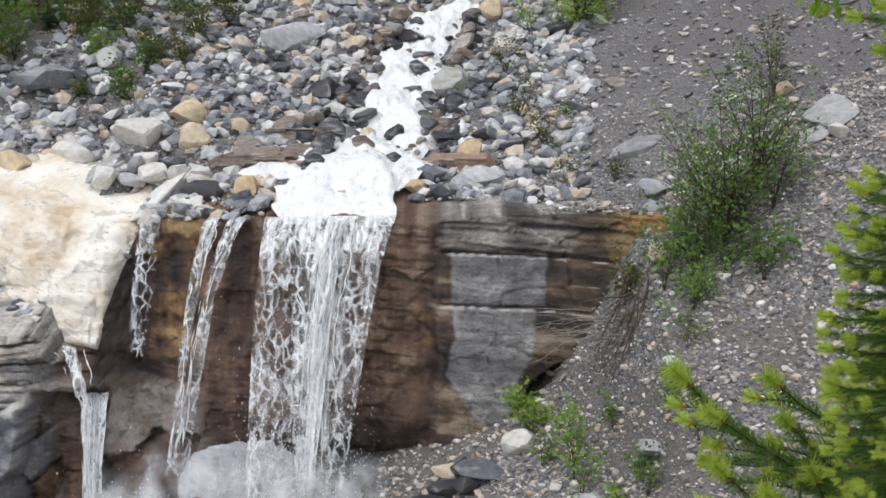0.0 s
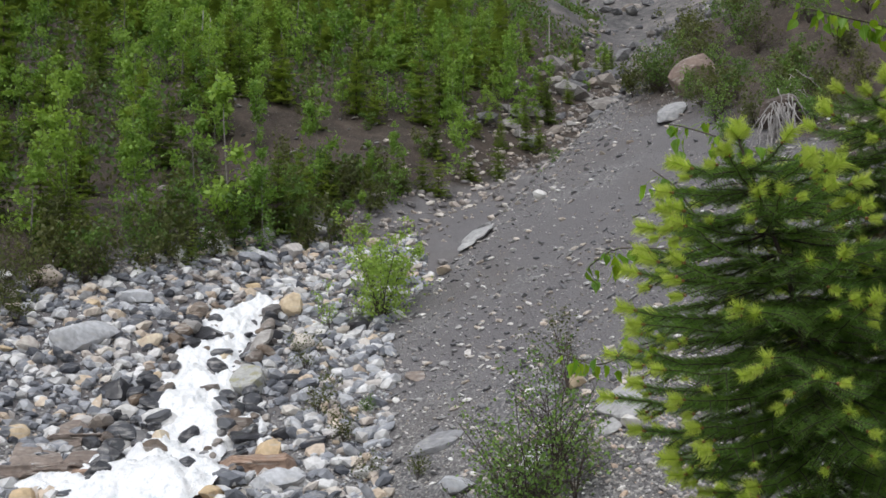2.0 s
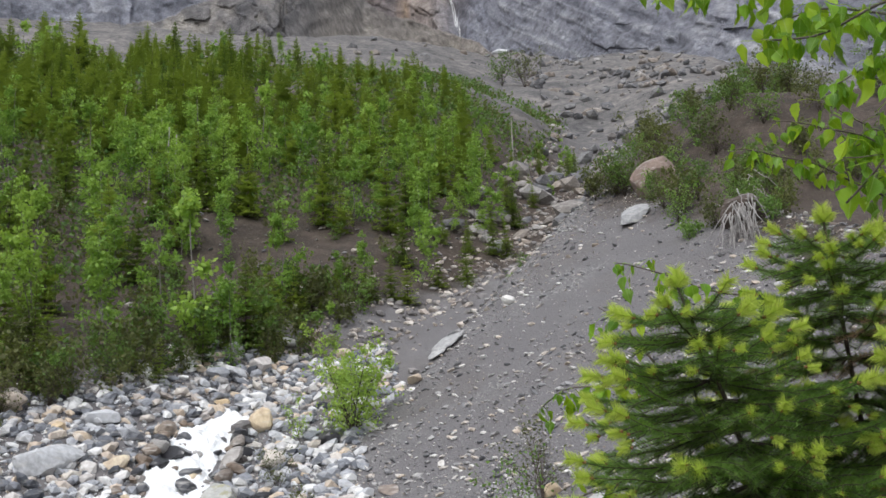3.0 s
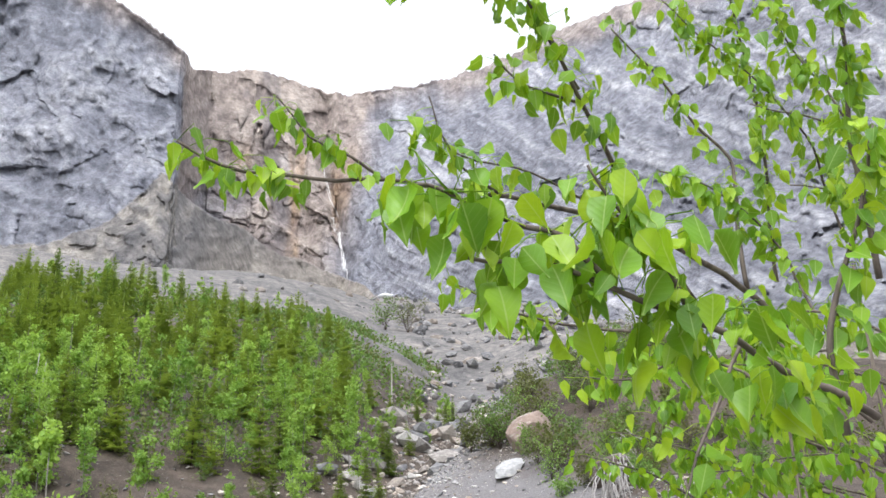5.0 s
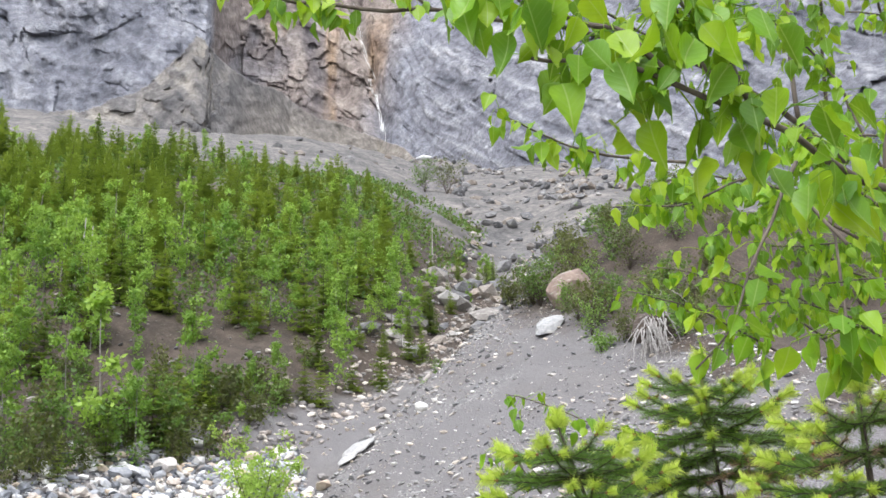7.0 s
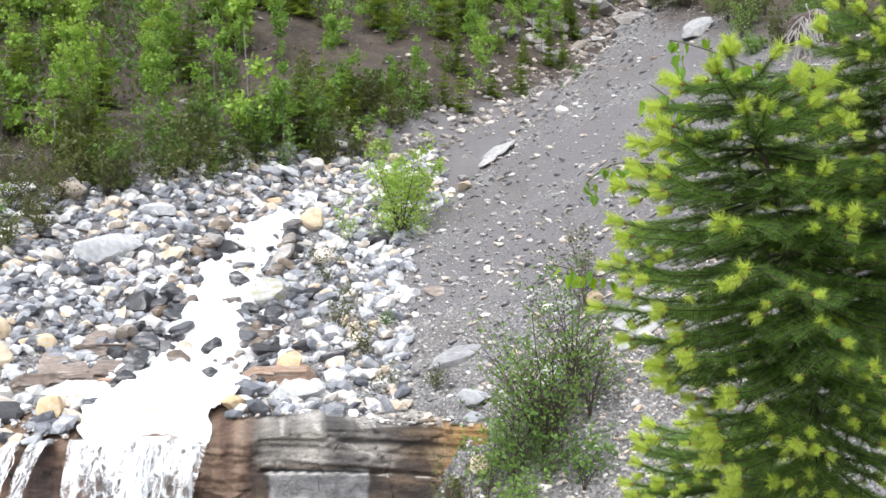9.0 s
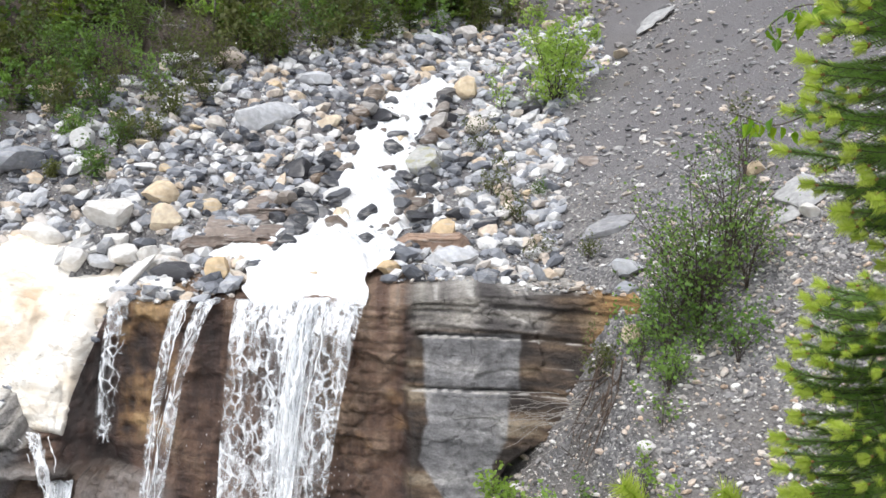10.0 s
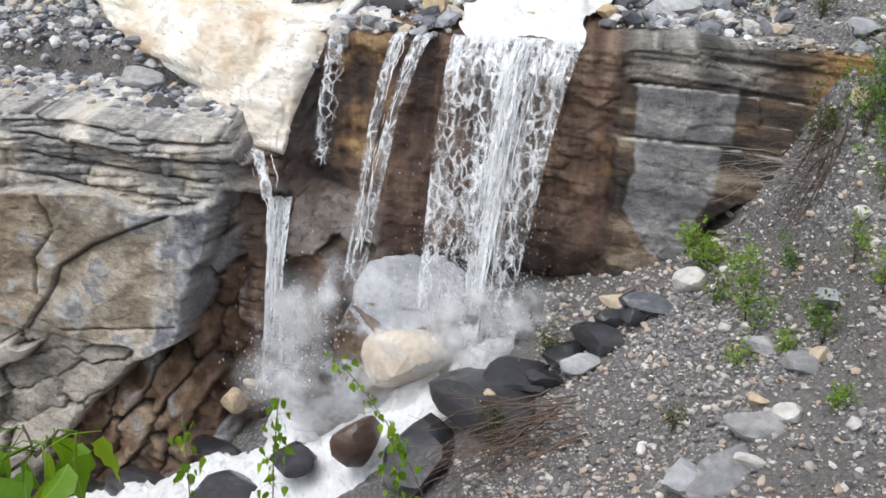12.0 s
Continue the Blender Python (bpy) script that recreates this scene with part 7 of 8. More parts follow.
for k in range(56):                                # the thicket on the eroded bank
    x, y = rng.uniform(11.6, 22.0), rng.uniform(24.0, 40.0)
    if math.hypot(x - 12.6, y - 27.4) < 1.3 or y - 1.05 * x > 19.5:
        continue
    shrub(x, y, rng.uniform(0.9, 1.9), "dark green shrub on the eroded bank", 600 + k, 6, 560, 0.085, (MAT_SHRUB, MAT_SHRUB_OLIVE, MAT_SHRUB_OLIVE)[k % 3], 0.5, low=0.05)
for k, (x, y, h) in enumerate(((11.75, 23.4, 0.9), (12.15, 22.95, 1.0), (11.6, 25.2, 1.1), (12.0, 26.9, 1.2), (12.55, 23.4, 1.0), (12.45, 21.9, 0.7), (12.95, 22.3, 0.8), (12.9, 24.3, 1.3), (11.2, 23.8, 0.6), (13.4, 23.2, 1.1), (12.3, 28.3, 0.9), (13.6, 29.6, 1.6), (12.3, 31.0, 1.2), (9.9, 33.2, 0.9), (9.2, 32.0, 0.7))):
    shrub(x, y, h, "ragged olive shrub over the eroded bank edge", 640 + k, 8, 620, 0.062, (MAT_SHRUB_OLIVE, MAT_SHRUB, MAT_BANKLEAF)[k % 3], 0.5, low=0.03)
for k, (x, y, h) in enumerate(((3.44, 14.3, 1.5), (2.95, 14.2, 1.0), (3.95, 14.2, 1.6), (4.4, 14.4, 1.4), (3.65, 14.6, 1.7), (3.25, 13.8, 0.8), (4.1, 13.7, 0.9))):
    shrub(x, y, h, "leafy green bush on the steep bank", 760 + k, 7, 420, 0.06, MAT_BANKLEAF, 0.55)

# ---------------------------------------------------------------- the spruces and poplars beside the camera
MAT_NEEDLE = make_leaf("spruce_needles", (0.06, 0.14, 0.03), (0.18, 0.315, 0.06), 0.35, 0.4, spread=0.2)
MAT_SHOOT = make_leaf("fresh_spruce_shoots", (0.58, 0.72, 0.11), (0.80, 0.88, 0.22), 0.5, 0.5, spread=0.2)
MAT_BUD = make_bark("orange_bud_scales", (0.20, 0.09, 0.035), (0.36, 0.18, 0.07), 90.0)
MAT_DEADNEEDLE = make_leaf("dead_brown_needles", (0.22, 0.12, 0.07), (0.36, 0.22, 0.14), 0.2, spread=0.2)
MAT_PETIOLE = make_leaf("green_leaf_stalk", (0.14, 0.17, 0.05), (0.22, 0.22, 0.08), 0.2, spread=0.0)


def make_poplar_leaf():
    """Glossy fresh leaf with a pale midrib and faint side veins."""
    m = Nodes("poplar_leaf")
    local = m.n.new("ShaderNodeSeparateXYZ")
    m.link(m.n.new("ShaderNodeTexCoord").outputs["Object"], local.inputs[0])
    ax = m.math("ABSOLUTE", local.outputs[0])
    vein = m.math("SINE", m.math("MULTIPLY", m.math("ADD", local.outputs[2], m.math("MULTIPLY", ax, -0.9)), 62.0))
    rib = m.math("MAXIMUM", m.math("SUBTRACT", 1.0, m.mask(ax, 0.006, 0.016)), m.math("MULTIPLY", m.mask(vein, 0.8, 1.0), 0.2))
    base = m.ramp(m.object_random(), (0.0, (0.075, 0.21, 0.012)), (0.5, (0.185, 0.38, 0.014)), (1.0, (0.37, 0.53, 0.018)))
    base = m.mix(m.math("MULTIPLY", m.mask(m.noise(45.0, 4.0), 0.4, 0.7), 0.3), base, (0.09, 0.20, 0.03))
    c = m.mix(m.math("MULTIPLY", rib, 0.5), base, (0.42, 0.52, 0.16))
    m.finish(c, 0.42, vein, 0.06, 0.002)
    m.bsdf.inputs["Specular IOR Level"].default_value = 0.4
    tr = m.n.new("ShaderNodeBsdfTranslucent")
    m.link(m.mix(0.4, c, (0.46, 0.62, 0.02)), tr.inputs["Color"])
    mixer = m.n.new("ShaderNodeMixShader")
    mixer.inputs[0].default_value = 0.45
    m.link(m.bsdf.outputs[0], mixer.inputs[1])
    m.link(tr.outputs[0], mixer.inputs[2])
    m.link(mixer.outputs[0], m.n["Material Output"].inputs["Surface"])
    return m.mat


MAT_POPLAR = make_poplar_leaf()
MAT_TWIG = make_bark("poplar_bark", (0.05, 0.038, 0.03), (0.16, 0.13, 0.105), 60.0)


def needles(soup, pts, rng, length, gap, slot, width=0.0017, spread=1.0, per=3):
    """Flat pointed needles along a twig, to both sides and above."""
    pts = np.asarray(pts, float)
    seg = np.linalg.norm(np.diff(pts, axis=0), axis=1)
    total = seg.sum()
    n = max(int(total / gap), 2)
    s = np.linspace(0, total, n)
    cum = np.concatenate([[0], np.cumsum(seg)])
    c = np.stack([np.interp(s, cum, pts[:, i]) for i in range(3)], 1)
    d = unit(pts[-1] - pts[0])
    side = np.cross(d, (0, 0, 1.0))
    side = unit(side) if np.linalg.norm(side) > 1e-3 else np.array([1.0, 0, 0])
    up = np.cross(side, d)
    verts, faces = [], []
    for k in range(per):
        ang = np.linspace(-0.25, math.pi + 0.25, per)[k] + rng.normal(0, 0.25, n)
        if per > 4:
            ang = 2 * math.pi * k / per + rng.normal(0, 0.3, n)
        out = np.cos(ang)[:, None] * side + np.sin(ang)[:, None] * up
        tip = c + (out * spread + d * (0.75 if per < 5 else 0.9)) / math.hypot(spread, 0.8) * (length * rng.uniform(0.75, 1.15, n))[:, None]
        w = d * width * 0.5
        base = k * n * 3
        verts.append(np.stack([c - w, c + w, tip], 1).reshape(-1, 3))
        i = np.arange(n) * 3 + base
        faces.append(np.stack([i, i + 1, i + 2], 1))
    soup.add(np.concatenate(verts), np.concatenate(faces), slot)


def shoot_mesh(seed):
    """A soft brush of new pale needles, one unit long, foot at the origin, pointing up."""
    rng = np.random.default_rng(seed)
    soup = Soup()
    needles(soup, np.array([(0, 0, z) for z in np.linspace(0, 0.55, 4)]), rng, 0.40, 0.045, 0, 0.05, 1.25, 11)
    return soup.data("shoot", [MAT_SHOOT])


SHOOTS = [shoot_mesh(640 + k) for k in range(6)]


def shoot(parent, at, d, rng, size):
    turn = Vector(unit(d)).to_track_quat("Z", "Y").to_matrix().to_4x4()
    part("shoot", SHOOTS[rng.integers(6)], parent, m=Matrix.Translation(at) @ turn @ pose(0, 0, 0, 0, 0, rng.uniform(0, 360)) @ Matrix.Diagonal((size, size, size, 1)))


def spruce_branch(tree, base, tip, rng, twig_every=0.021, dead=False, needle=0.019, bushy=1.0, tufts=0.8):
    base, tip = np.asarray(base, float), np.asarray(tip, float)
    L = np.linalg.norm(tip - base)
    u = np.linspace(0, 1, 9)
    sag = -0.08 * L * np.sin(np.pi * u) * (0.4 + rng.random())
    spine = base + (tip - base) * u[:, None] + np.array([0, 0, 1]) * sag[:, None] + rng.normal(0, 0.008 * L, (9, 3)) * u[:, None]
    d = unit(tip - base)
    side = unit(np.cross(d, (0, 0, 1.0)))
    body, tips = Soup(), []
    body.add(*tube(spine, 0.0026 * (0.4 + L) * (1 - 0.75 * u) + 0.0007, 5), 0)
    needles(body, spine[1:], rng, needle, 0.0026, 1, 0.0024, per=5)
    tips.append((spine[-1], spine[-1] - spine[-2], rng.uniform(0.046, 0.060)))
    body.add(*tube([spine[-1] - d * 0.003, spine[-1] + d * 0.004], [0.0035, 0.0028], 5), 2)
    n = int(L * 0.9 / twig_every)
    for k in range(n):
        q = 0.10 + 0.86 * (k + rng.uniform(-0.2, 0.2)) / max(n, 1)
        c = np.array([np.interp(q, u, spine[:, i]) for i in range(3)])
        sgn = 1 if k % 2 else -1
        tl = min(0.12, (0.40 * (1 - q) * L + 0.022) * rng.uniform(0.75, 1.1)) * bushy
        td = unit(d * 0.80 + side * sgn * rng.uniform(0.65, 0.95) + (0, 0, rng.normal(-0.12, 0.14)))
        e = c + td * tl + np.array([0, 0, -0.12 * tl])
        mid = (c + e) / 2 + np.array([0, 0, 0.03 * tl])
        body.add(*tube([c, mid, e], [0.0015, 0.0012, 0.0009], 3), 0)
        needles(body, [c, mid, e], rng, needle * 0.92, 0.0050, 3 if dead and rng.random() < 0.7 else 1, 0.0026, per=4)
        if q > 0.55 and rng.random() < tufts and not (dead and rng.random() < 0.6):
            tips.append((e, td, rng.uniform(0.030, 0.042)))
            body.add(*tube([e - td * 0.003, e + td * 0.003], [0.0028, 0.0024], 4), 2)
    ob = part("branch", body.data("branch", [MAT_BARK_DARK, MAT_NEEDLE, MAT_BUD, MAT_DEADNEEDLE]), tree, "branch with dead brown needles" if dead else "")
    for where, way, size in tips:
        shoot(ob, where, way, rng, size)
    return ob


def near_spruce(label, axis, seed, reach, whorl=0.05, first=0.05, dead_from=None, extra=(), tufts=0.42, arms=7, size=1.0, about=(0.0, 0.0, 0.0)):
    """A young spruce; axis: points from its tip down to its foot; reach: (drop below the tip, length of the branches) pairs."""
    rng = np.random.default_rng(seed)
    tree = thing("spruce", label, "spruce tree", "spruces beside the camera")
    axis = np.asarray(axis, float)
    drop = axis[0][2] - axis[:, 2]
    s = np.linspace(0, drop[-1], 16)
    trunk = np.stack([np.interp(s, drop, axis[:, i]) for i in range(3)], 1)
    part("trunk", mesh_data("trunk", *tube(trunk, 0.0025 + 0.0075 * s, 8), MAT_BARK_DARK), tree)
    top = Soup()
    needles(top, np.stack([np.interp((0.12, 0.06, 0.0), drop, axis[:, i]) for i in range(3)], 1), rng, 0.019, 0.003, 0, 0.0026, per=6)
    leader = part("leader", top.data("leader", [MAT_NEEDLE]), tree)
    shoot(leader, trunk[0], (0, 0, 1), rng, 0.055)
    for k in range(4):
        a = k * 1.6 + 0.4
        shoot(leader, trunk[0], (0.8 * math.cos(a), 0.8 * math.sin(a), 0.6), rng, 0.042)
    q, turn = first, 0.0
    while q < reach[-1][0]:
        c = np.array([np.interp(q, drop, axis[:, i]) for i in range(3)])
        long = np.interp(q, [r[0] for r in reach], [r[1] for r in reach])
        for k in range(arms):
            a = turn + 2 * math.pi * (k + rng.uniform(-0.2, 0.2)) / arms
            r = long * rng.uniform(0.8, 1.08)
            tip = c + np.array([math.cos(a) * r, math.sin(a) * r, r * max(0.15 - 0.75 * q, -0.38) + rng.normal(0, 0.015)])
            dead = dead_from is not None and q > dead_from and rng.random() < 0.3
            spruce_branch(tree, c, tip, rng, dead=dead, tufts=tufts)
        q += whorl
        turn += 0.9
    for low, b in extra:
        spruce_branch(tree, [np.interp(low, drop, axis[:, i]) for i in range(3)], b, rng, 0.026, bushy=1.2, tufts=1.0)
    tree.matrix_basis = Matrix.Translation(about) @ Matrix.Diagonal((size, size, size, 1)) @ Matrix.Translation(-Vector(about))
    return tree


near_spruce("young spruce with pale new shoot tips beside the camera", ((0.97, 1.92, 0.67), (1.03, 1.96, 0.51), (1.08, 1.97, 0.43), (1.15, 1.99, 0.06), (1.50, 2.35, -2.7)), 601,
            ((0.0, 0.05), (0.12, 0.19), (0.2, 0.26), (0.29, 0.33), (0.40, 0.36), (0.47, 0.30), (0.56, 0.22), (0.70, 0.16), (0.85, 0.14)), whorl=0.036, tufts=0.38, arms=8)
near_spruce("young spruce with some dead brown needles beside the camera", ((1.33, 2.02, 0.82), (1.44, 2.16, 0.39), (1.75, 2.4, -2.8)), 602,
            ((0.0, 0.06), (0.12, 0.2), (0.35, 0.30), (0.6, 0.34)), dead_from=0.2, whorl=0.040, tufts=0.4, arms=8)
near_spruce("young spruce with rusty dying needles and pale tips", ((1.35, 1.56, 0.67), (1.42, 1.66, 0.40), (1.65, 1.9, -2.6)), 605,
            ((0.0, 0.06), (0.1, 0.16), (0.3, 0.22)), dead_from=0.0, whorl=0.045, tufts=0.8)
near_spruce("small spruce with pale shoot tips on the bank below", ((1.10, 2.32, 0.02), (1.13, 2.31, -0.33), (1.35, 2.6, -3.3)), 603,
            ((0.0, 0.10), (0.06, 0.17), (0.25, 0.22), (0.75, 0.26)), whorl=0.038, tufts=0.5, arms=8, size=1.45, about=(0.17, 0.16, 0.14))
near_spruce("low spruce with spreading boughs and fresh tufts", ((0.64, 1.34, -0.21), (0.63, 1.29, -0.44), (1.25, 1.75, -2.6)), 604, ((0.0, 0.06), (0.1, 0.12), (0.3, 0.16)), whorl=0.07, tufts=1.0, size=3.4,
            extra=((0.20, (0.27, 1.16, -0.27)), (0.18, (0.38, 1.19, -0.27)), (0.36, (0.29, 1.06, -0.34)), (0.24, (0.30, 1.12, -0.29)), (0.30, (0.40, 1.20, -0.32)), (0.40, (0.37, 1.04, -0.33)), (0.22, (0.47, 1.23, -0.29)), (0.34, (0.32, 1.00, -0.33))))


def poplar_leaf(seed):
    """A pointed oval leaf with its stalk, folded along the midrib and curled; stalk's foot at the origin, tip along -z. One unit long."""
    rng = np.random.default_rng(seed)
    t = np.linspace(0, 1, 9)
    half = 0.235 * np.sin(np.pi * t ** 0.62) ** 0.9 * (1 - 0.45 * t ** 2.5)
    half[0] = half[-1] = 0.0
    curl, fold = rng.uniform(-0.35, 0.5), rng.uniform(0.15, 0.65)
    z = -0.28 - 0.72 * t
    y = curl * (t - 0.3) ** 2
    a, out, up = rng.uniform(0, 6.28), rng.uniform(0.10, 1.05), rng.uniform(-0.25, 0.25)
    foot = np.array([math.cos(a) * out, math.sin(a) * out, -0.15 + up])
    stalk, sides = tube([foot, foot * (0.45, 0.45, 1.0) + (0, 0, 0.05), (0, 0, -0.20), (0, 0, -0.30)], [0.014, 0.012, 0.011, 0.010], 3)
    verts, faces, first = [tuple(v) for v in stalk], [tuple(q) for q in sides], len(stalk)
    for k in range(9):
        wave = 0.02 * rng.normal()
        verts += [(-half[k], y[k] + half[k] * fold + wave, z[k] + 0.03 * half[k]), (0, y[k], z[k]), (half[k], y[k] + half[k] * fold - wave, z[k] + 0.03 * half[k])]
    for k in range(8):
        a = first + 3 * k
        faces += [(a, a + 1, a + 4, a + 3), (a + 1, a + 2, a + 5, a + 4)]
    return mesh_data("leaf", verts, faces, MAT_POPLAR), foot


LEAVES = [poplar_leaf(700 + k) for k in range(18)]


def poplar(label, branches, seed, size=0.062):
    """branches: points, radius at the foot, leaves and, where not all along, the share of the way on which they begin."""
    rng = np.random.default_rng(seed)
    tree = thing("poplar", label, "poplar shrub", "poplars beside the camera")
    for points, radius, leaves, *since in branches:
        pts = np.asarray(points, float)
        cum = np.concatenate([[0], np.cumsum(np.linalg.norm(np.diff(pts, axis=0), axis=1))])
        s = np.linspace(0, cum[-1], 4 * len(pts))
        line = np.stack([np.interp(s, cum, pts[:, i]) for i in range(3)], 1)
        line[1:-1] = (line[:-2] + 2 * line[1:-1] + line[2:]) / 4
        line += 0.004 * np.stack([value_noise(s * 22, k, seed, 91) for k in range(3)], 1)
        wood = Soup()
        wood.add(*tube(line, 0.75 * radius * (1 - 0.72 * s / cum[-1]) + 0.0006, 6))
        hung = []
        for _ in range(int(1.5 * leaves)):
            q = rng.uniform(since[0] if since else 0.10, 1.0) ** 0.8
            c = np.array([np.interp(q * cum[-1], s, line[:, i]) for i in range(3)])
            m = Matrix.Translation(c) @ Euler((rng.normal(0, 0.38), rng.normal(0, 0.38), rng.uniform(0, 6.28))).to_matrix().to_4x4()
            k = size * rng.uniform(0.62, 1.15)
            me, foot = LEAVES[rng.integers(18)]
            hung.append((me, m @ Matrix.Diagonal((k, k, k, 1)) @ Matrix.Translation(-foot)))
        branch = part("branch", wood.data("branch", [MAT_TWIG, MAT_PETIOLE]), tree)
        for me, m in hung:
            part("leaf", me, branch, m=m)
    return tree


poplar("poplar shrub with fresh heart-shaped leaves close to the camera", (
    (((0.89, 0.82, 0.65), (0.80, 0.80, 0.68), (0.67, 0.75, 0.70), (0.60, 0.74, 0.71), (0.56, 0.75, 0.73), (0.50, 0.79, 0.75)), 0.0045, 40),
    (((0.60, 0.74, 0.71), (0.56, 0.74, 0.75), (0.51, 0.76, 0.78), (0.47, 0.77, 0.80), (0.44, 0.78, 0.79)), 0.003, 36),
    (((0.67, 0.75, 0.70), (0.63, 0.72, 0.75), (0.60, 0.72, 0.78), (0.58, 0.71, 0.80)), 0.003, 34),
    (((1.06, 1.07, 0.72), (1.04, 1.04, 0.83), (1.08, 1.00, 0.96), (1.08, 0.93, 1.06)), 0.006, 44),
    (((1.04, 1.21, 0.89), (0.95, 1.21, 0.73), (0.91, 1.20, 0.66), (0.87, 1.23, 0.61)), 0.003, 14),
    (((0.98, 0.98, 0.57), (0.96, 1.00, 0.59), (0.93, 1.01, 0.61), (0.91, 1.03, 0.60)), 0.003, 30),
), 801, 0.054)
poplar("taller poplar shrub with fresh leaves and bare dark stems", (
    (((1.53, 1.72, 1.16), (1.42, 1.70, 1.23), (1.24, 1.66, 1.29), (1.06, 1.58, 1.28), (0.84, 1.51, 1.25), (0.63, 1.49, 1.24), (0.48, 1.47, 1.21), (0.38, 1.47, 1.21), (0.31, 1.44, 1.23)), 0.008, 30, 0.82),
    (((0.63, 1.49, 1.24), (0.58, 1.47, 1.26), (0.52, 1.47, 1.28), (0.45, 1.45, 1.34)), 0.003, 26),
    (((0.84, 1.51, 1.25), (0.75, 1.43, 1.24), (0.70, 1.41, 1.29), (0.68, 1.39, 1.34)), 0.003, 16),
    (((1.42, 1.70, 1.23), (1.44, 1.71, 1.42), (1.47, 1.74, 1.56), (1.39, 1.74, 1.63), (1.32, 1.72, 1.72), (1.20, 1.71, 1.82)), 0.006, 40),
    (((1.19, 1.53, 1.10), (1.02, 1.42, 1.24), (0.90, 1.31, 1.31), (0.82, 1.23, 1.37), (0.74, 1.17, 1.40), (0.70, 1.13, 1.46)), 0.007, 44),
    (((0.89, 1.30, 1.33), (0.77, 1.18, 1.37), (0.68, 1.14, 1.39), (0.60, 1.12, 1.37), (0.54, 1.16, 1.35)), 0.003, 40),
    (((0.90, 1.31, 1.31), (0.80, 1.29, 1.31), (0.75, 1.28, 1.35)), 0.003, 16),
    (((1.63, 1.88, 1.35), (1.59, 1.79, 1.55), (1.53, 1.70, 1.74), (1.45, 1.62, 1.89), (1.40, 1.54, 2.02)), 0.005, 74),
    (((1.42, 1.35, 1.09), (1.40, 1.31, 1.20), (1.36, 1.28, 1.29), (1.33, 1.21, 1.41), (1.30, 1.16, 1.50), (1.23, 1.11, 1.59)), 0.007, 90),
    (((1.62, 1.63, 1.32), (1.54, 1.57, 1.51), (1.43, 1.56, 1.63), (1.34, 1.57, 1.71), (1.24, 1.56, 1.79)), 0.003, 84),
    (((1.11, 1.60, 1.07), (1.04, 1.63, 1.08), (0.92, 1.65, 1.10), (0.84, 1.64, 1.13), (0.78, 1.65, 1.16)), 0.003, 34),
    (((1.35, 1.50, 0.91), (1.23, 1.55, 1.01), (1.12, 1.59, 1.05), (1.05, 1.64, 1.04)), 0.003, 50),
    (((1.75, 1.98, 0.91), (1.64, 2.04, 0.97), (1.52, 2.10, 1.05), (1.43, 2.13, 1.12)), 0.003, 24),
    (((1.20, 2.45, 0.58), (1.07, 2.51, 0.57), (0.95, 2.55, 0.58), (0.90, 2.57, 0.54)), 0.003, 22),
    (((1.07, 2.53, 0.37), (0.92, 2.59, 0.31), (0.83, 2.61, 0.35)), 0.003, 16),
    (((1.14, 2.47, 0.62), (1.07, 2.47, 0.72), (1.03, 2.49, 0.75)), 0.003, 9),
    (((1.49, 2.31, 0.72), (1.29, 2.40, 0.76), (1.15, 2.45, 0.83), (1.07, 2.47, 0.85)), 0.003, 24),
    (((1.24, 1.66, 1.29), (1.04, 1.53, 1.26), (0.88, 1.47, 1.28), (0.76, 1.46, 1.28), (0.66, 1.41, 1.31)), 0.003, 30),
    (((1.43, 1.51, 1.05), (1.42, 1.56, 1.23), (1.36, 1.56, 1.31), (1.28, 1.58, 1.38), (1.16, 1.53, 1.36)), 0.003, 66),
    (((1.53, 1.40, 1.33), (1.46, 1.38, 1.44), (1.41, 1.43, 1.62), (1.33, 1.39, 1.73)), 0.003, 64),
    (((1.10, 1.21, 0.78), (1.08, 1.26, 0.87), (1.04, 1.33, 0.92), (0.99, 1.42, 0.91), (0.95, 1.50, 0.94)), 0.003, 40),
    (((1.24, 1.23, 0.80), (1.18, 1.25, 0.87), (1.19, 1.34, 0.96), (1.19, 1.42, 1.07)), 0.003, 70),
    (((1.81, 1.96, 1.14), (1.66, 1.96, 1.09), (1.57, 2.04, 1.06), (1.48, 2.12, 1.01)), 0.003, 56),
    (((1.82, 2.03, 0.93), (1.70, 2.10, 0.99), (1.60, 2.17, 0.98), (1.52, 2.23, 0.94)), 0.003, 50),
    (((1.68, 1.78, 1.16), (1.56, 1.87, 1.16), (1.46, 1.96, 1.14), (1.38, 2.02, 1.10)), 0.003, 60),
    (((1.63, 1.78, 0.94), (1.57, 1.82, 0.97), (1.49, 1.84, 1.06), (1.45, 1.83, 1.15)), 0.003, 50),
    (((1.45, 1.75, -2.4), (1.42, 1.70, -0.5), (1.40, 1.62, 1.05)), 0.009, 4),
    (((1.30, 1.45, -2.3), (1.30, 1.35, -0.5), (1.29, 1.25, 1.05)), 0.008, 6),
), 802, 0.052)
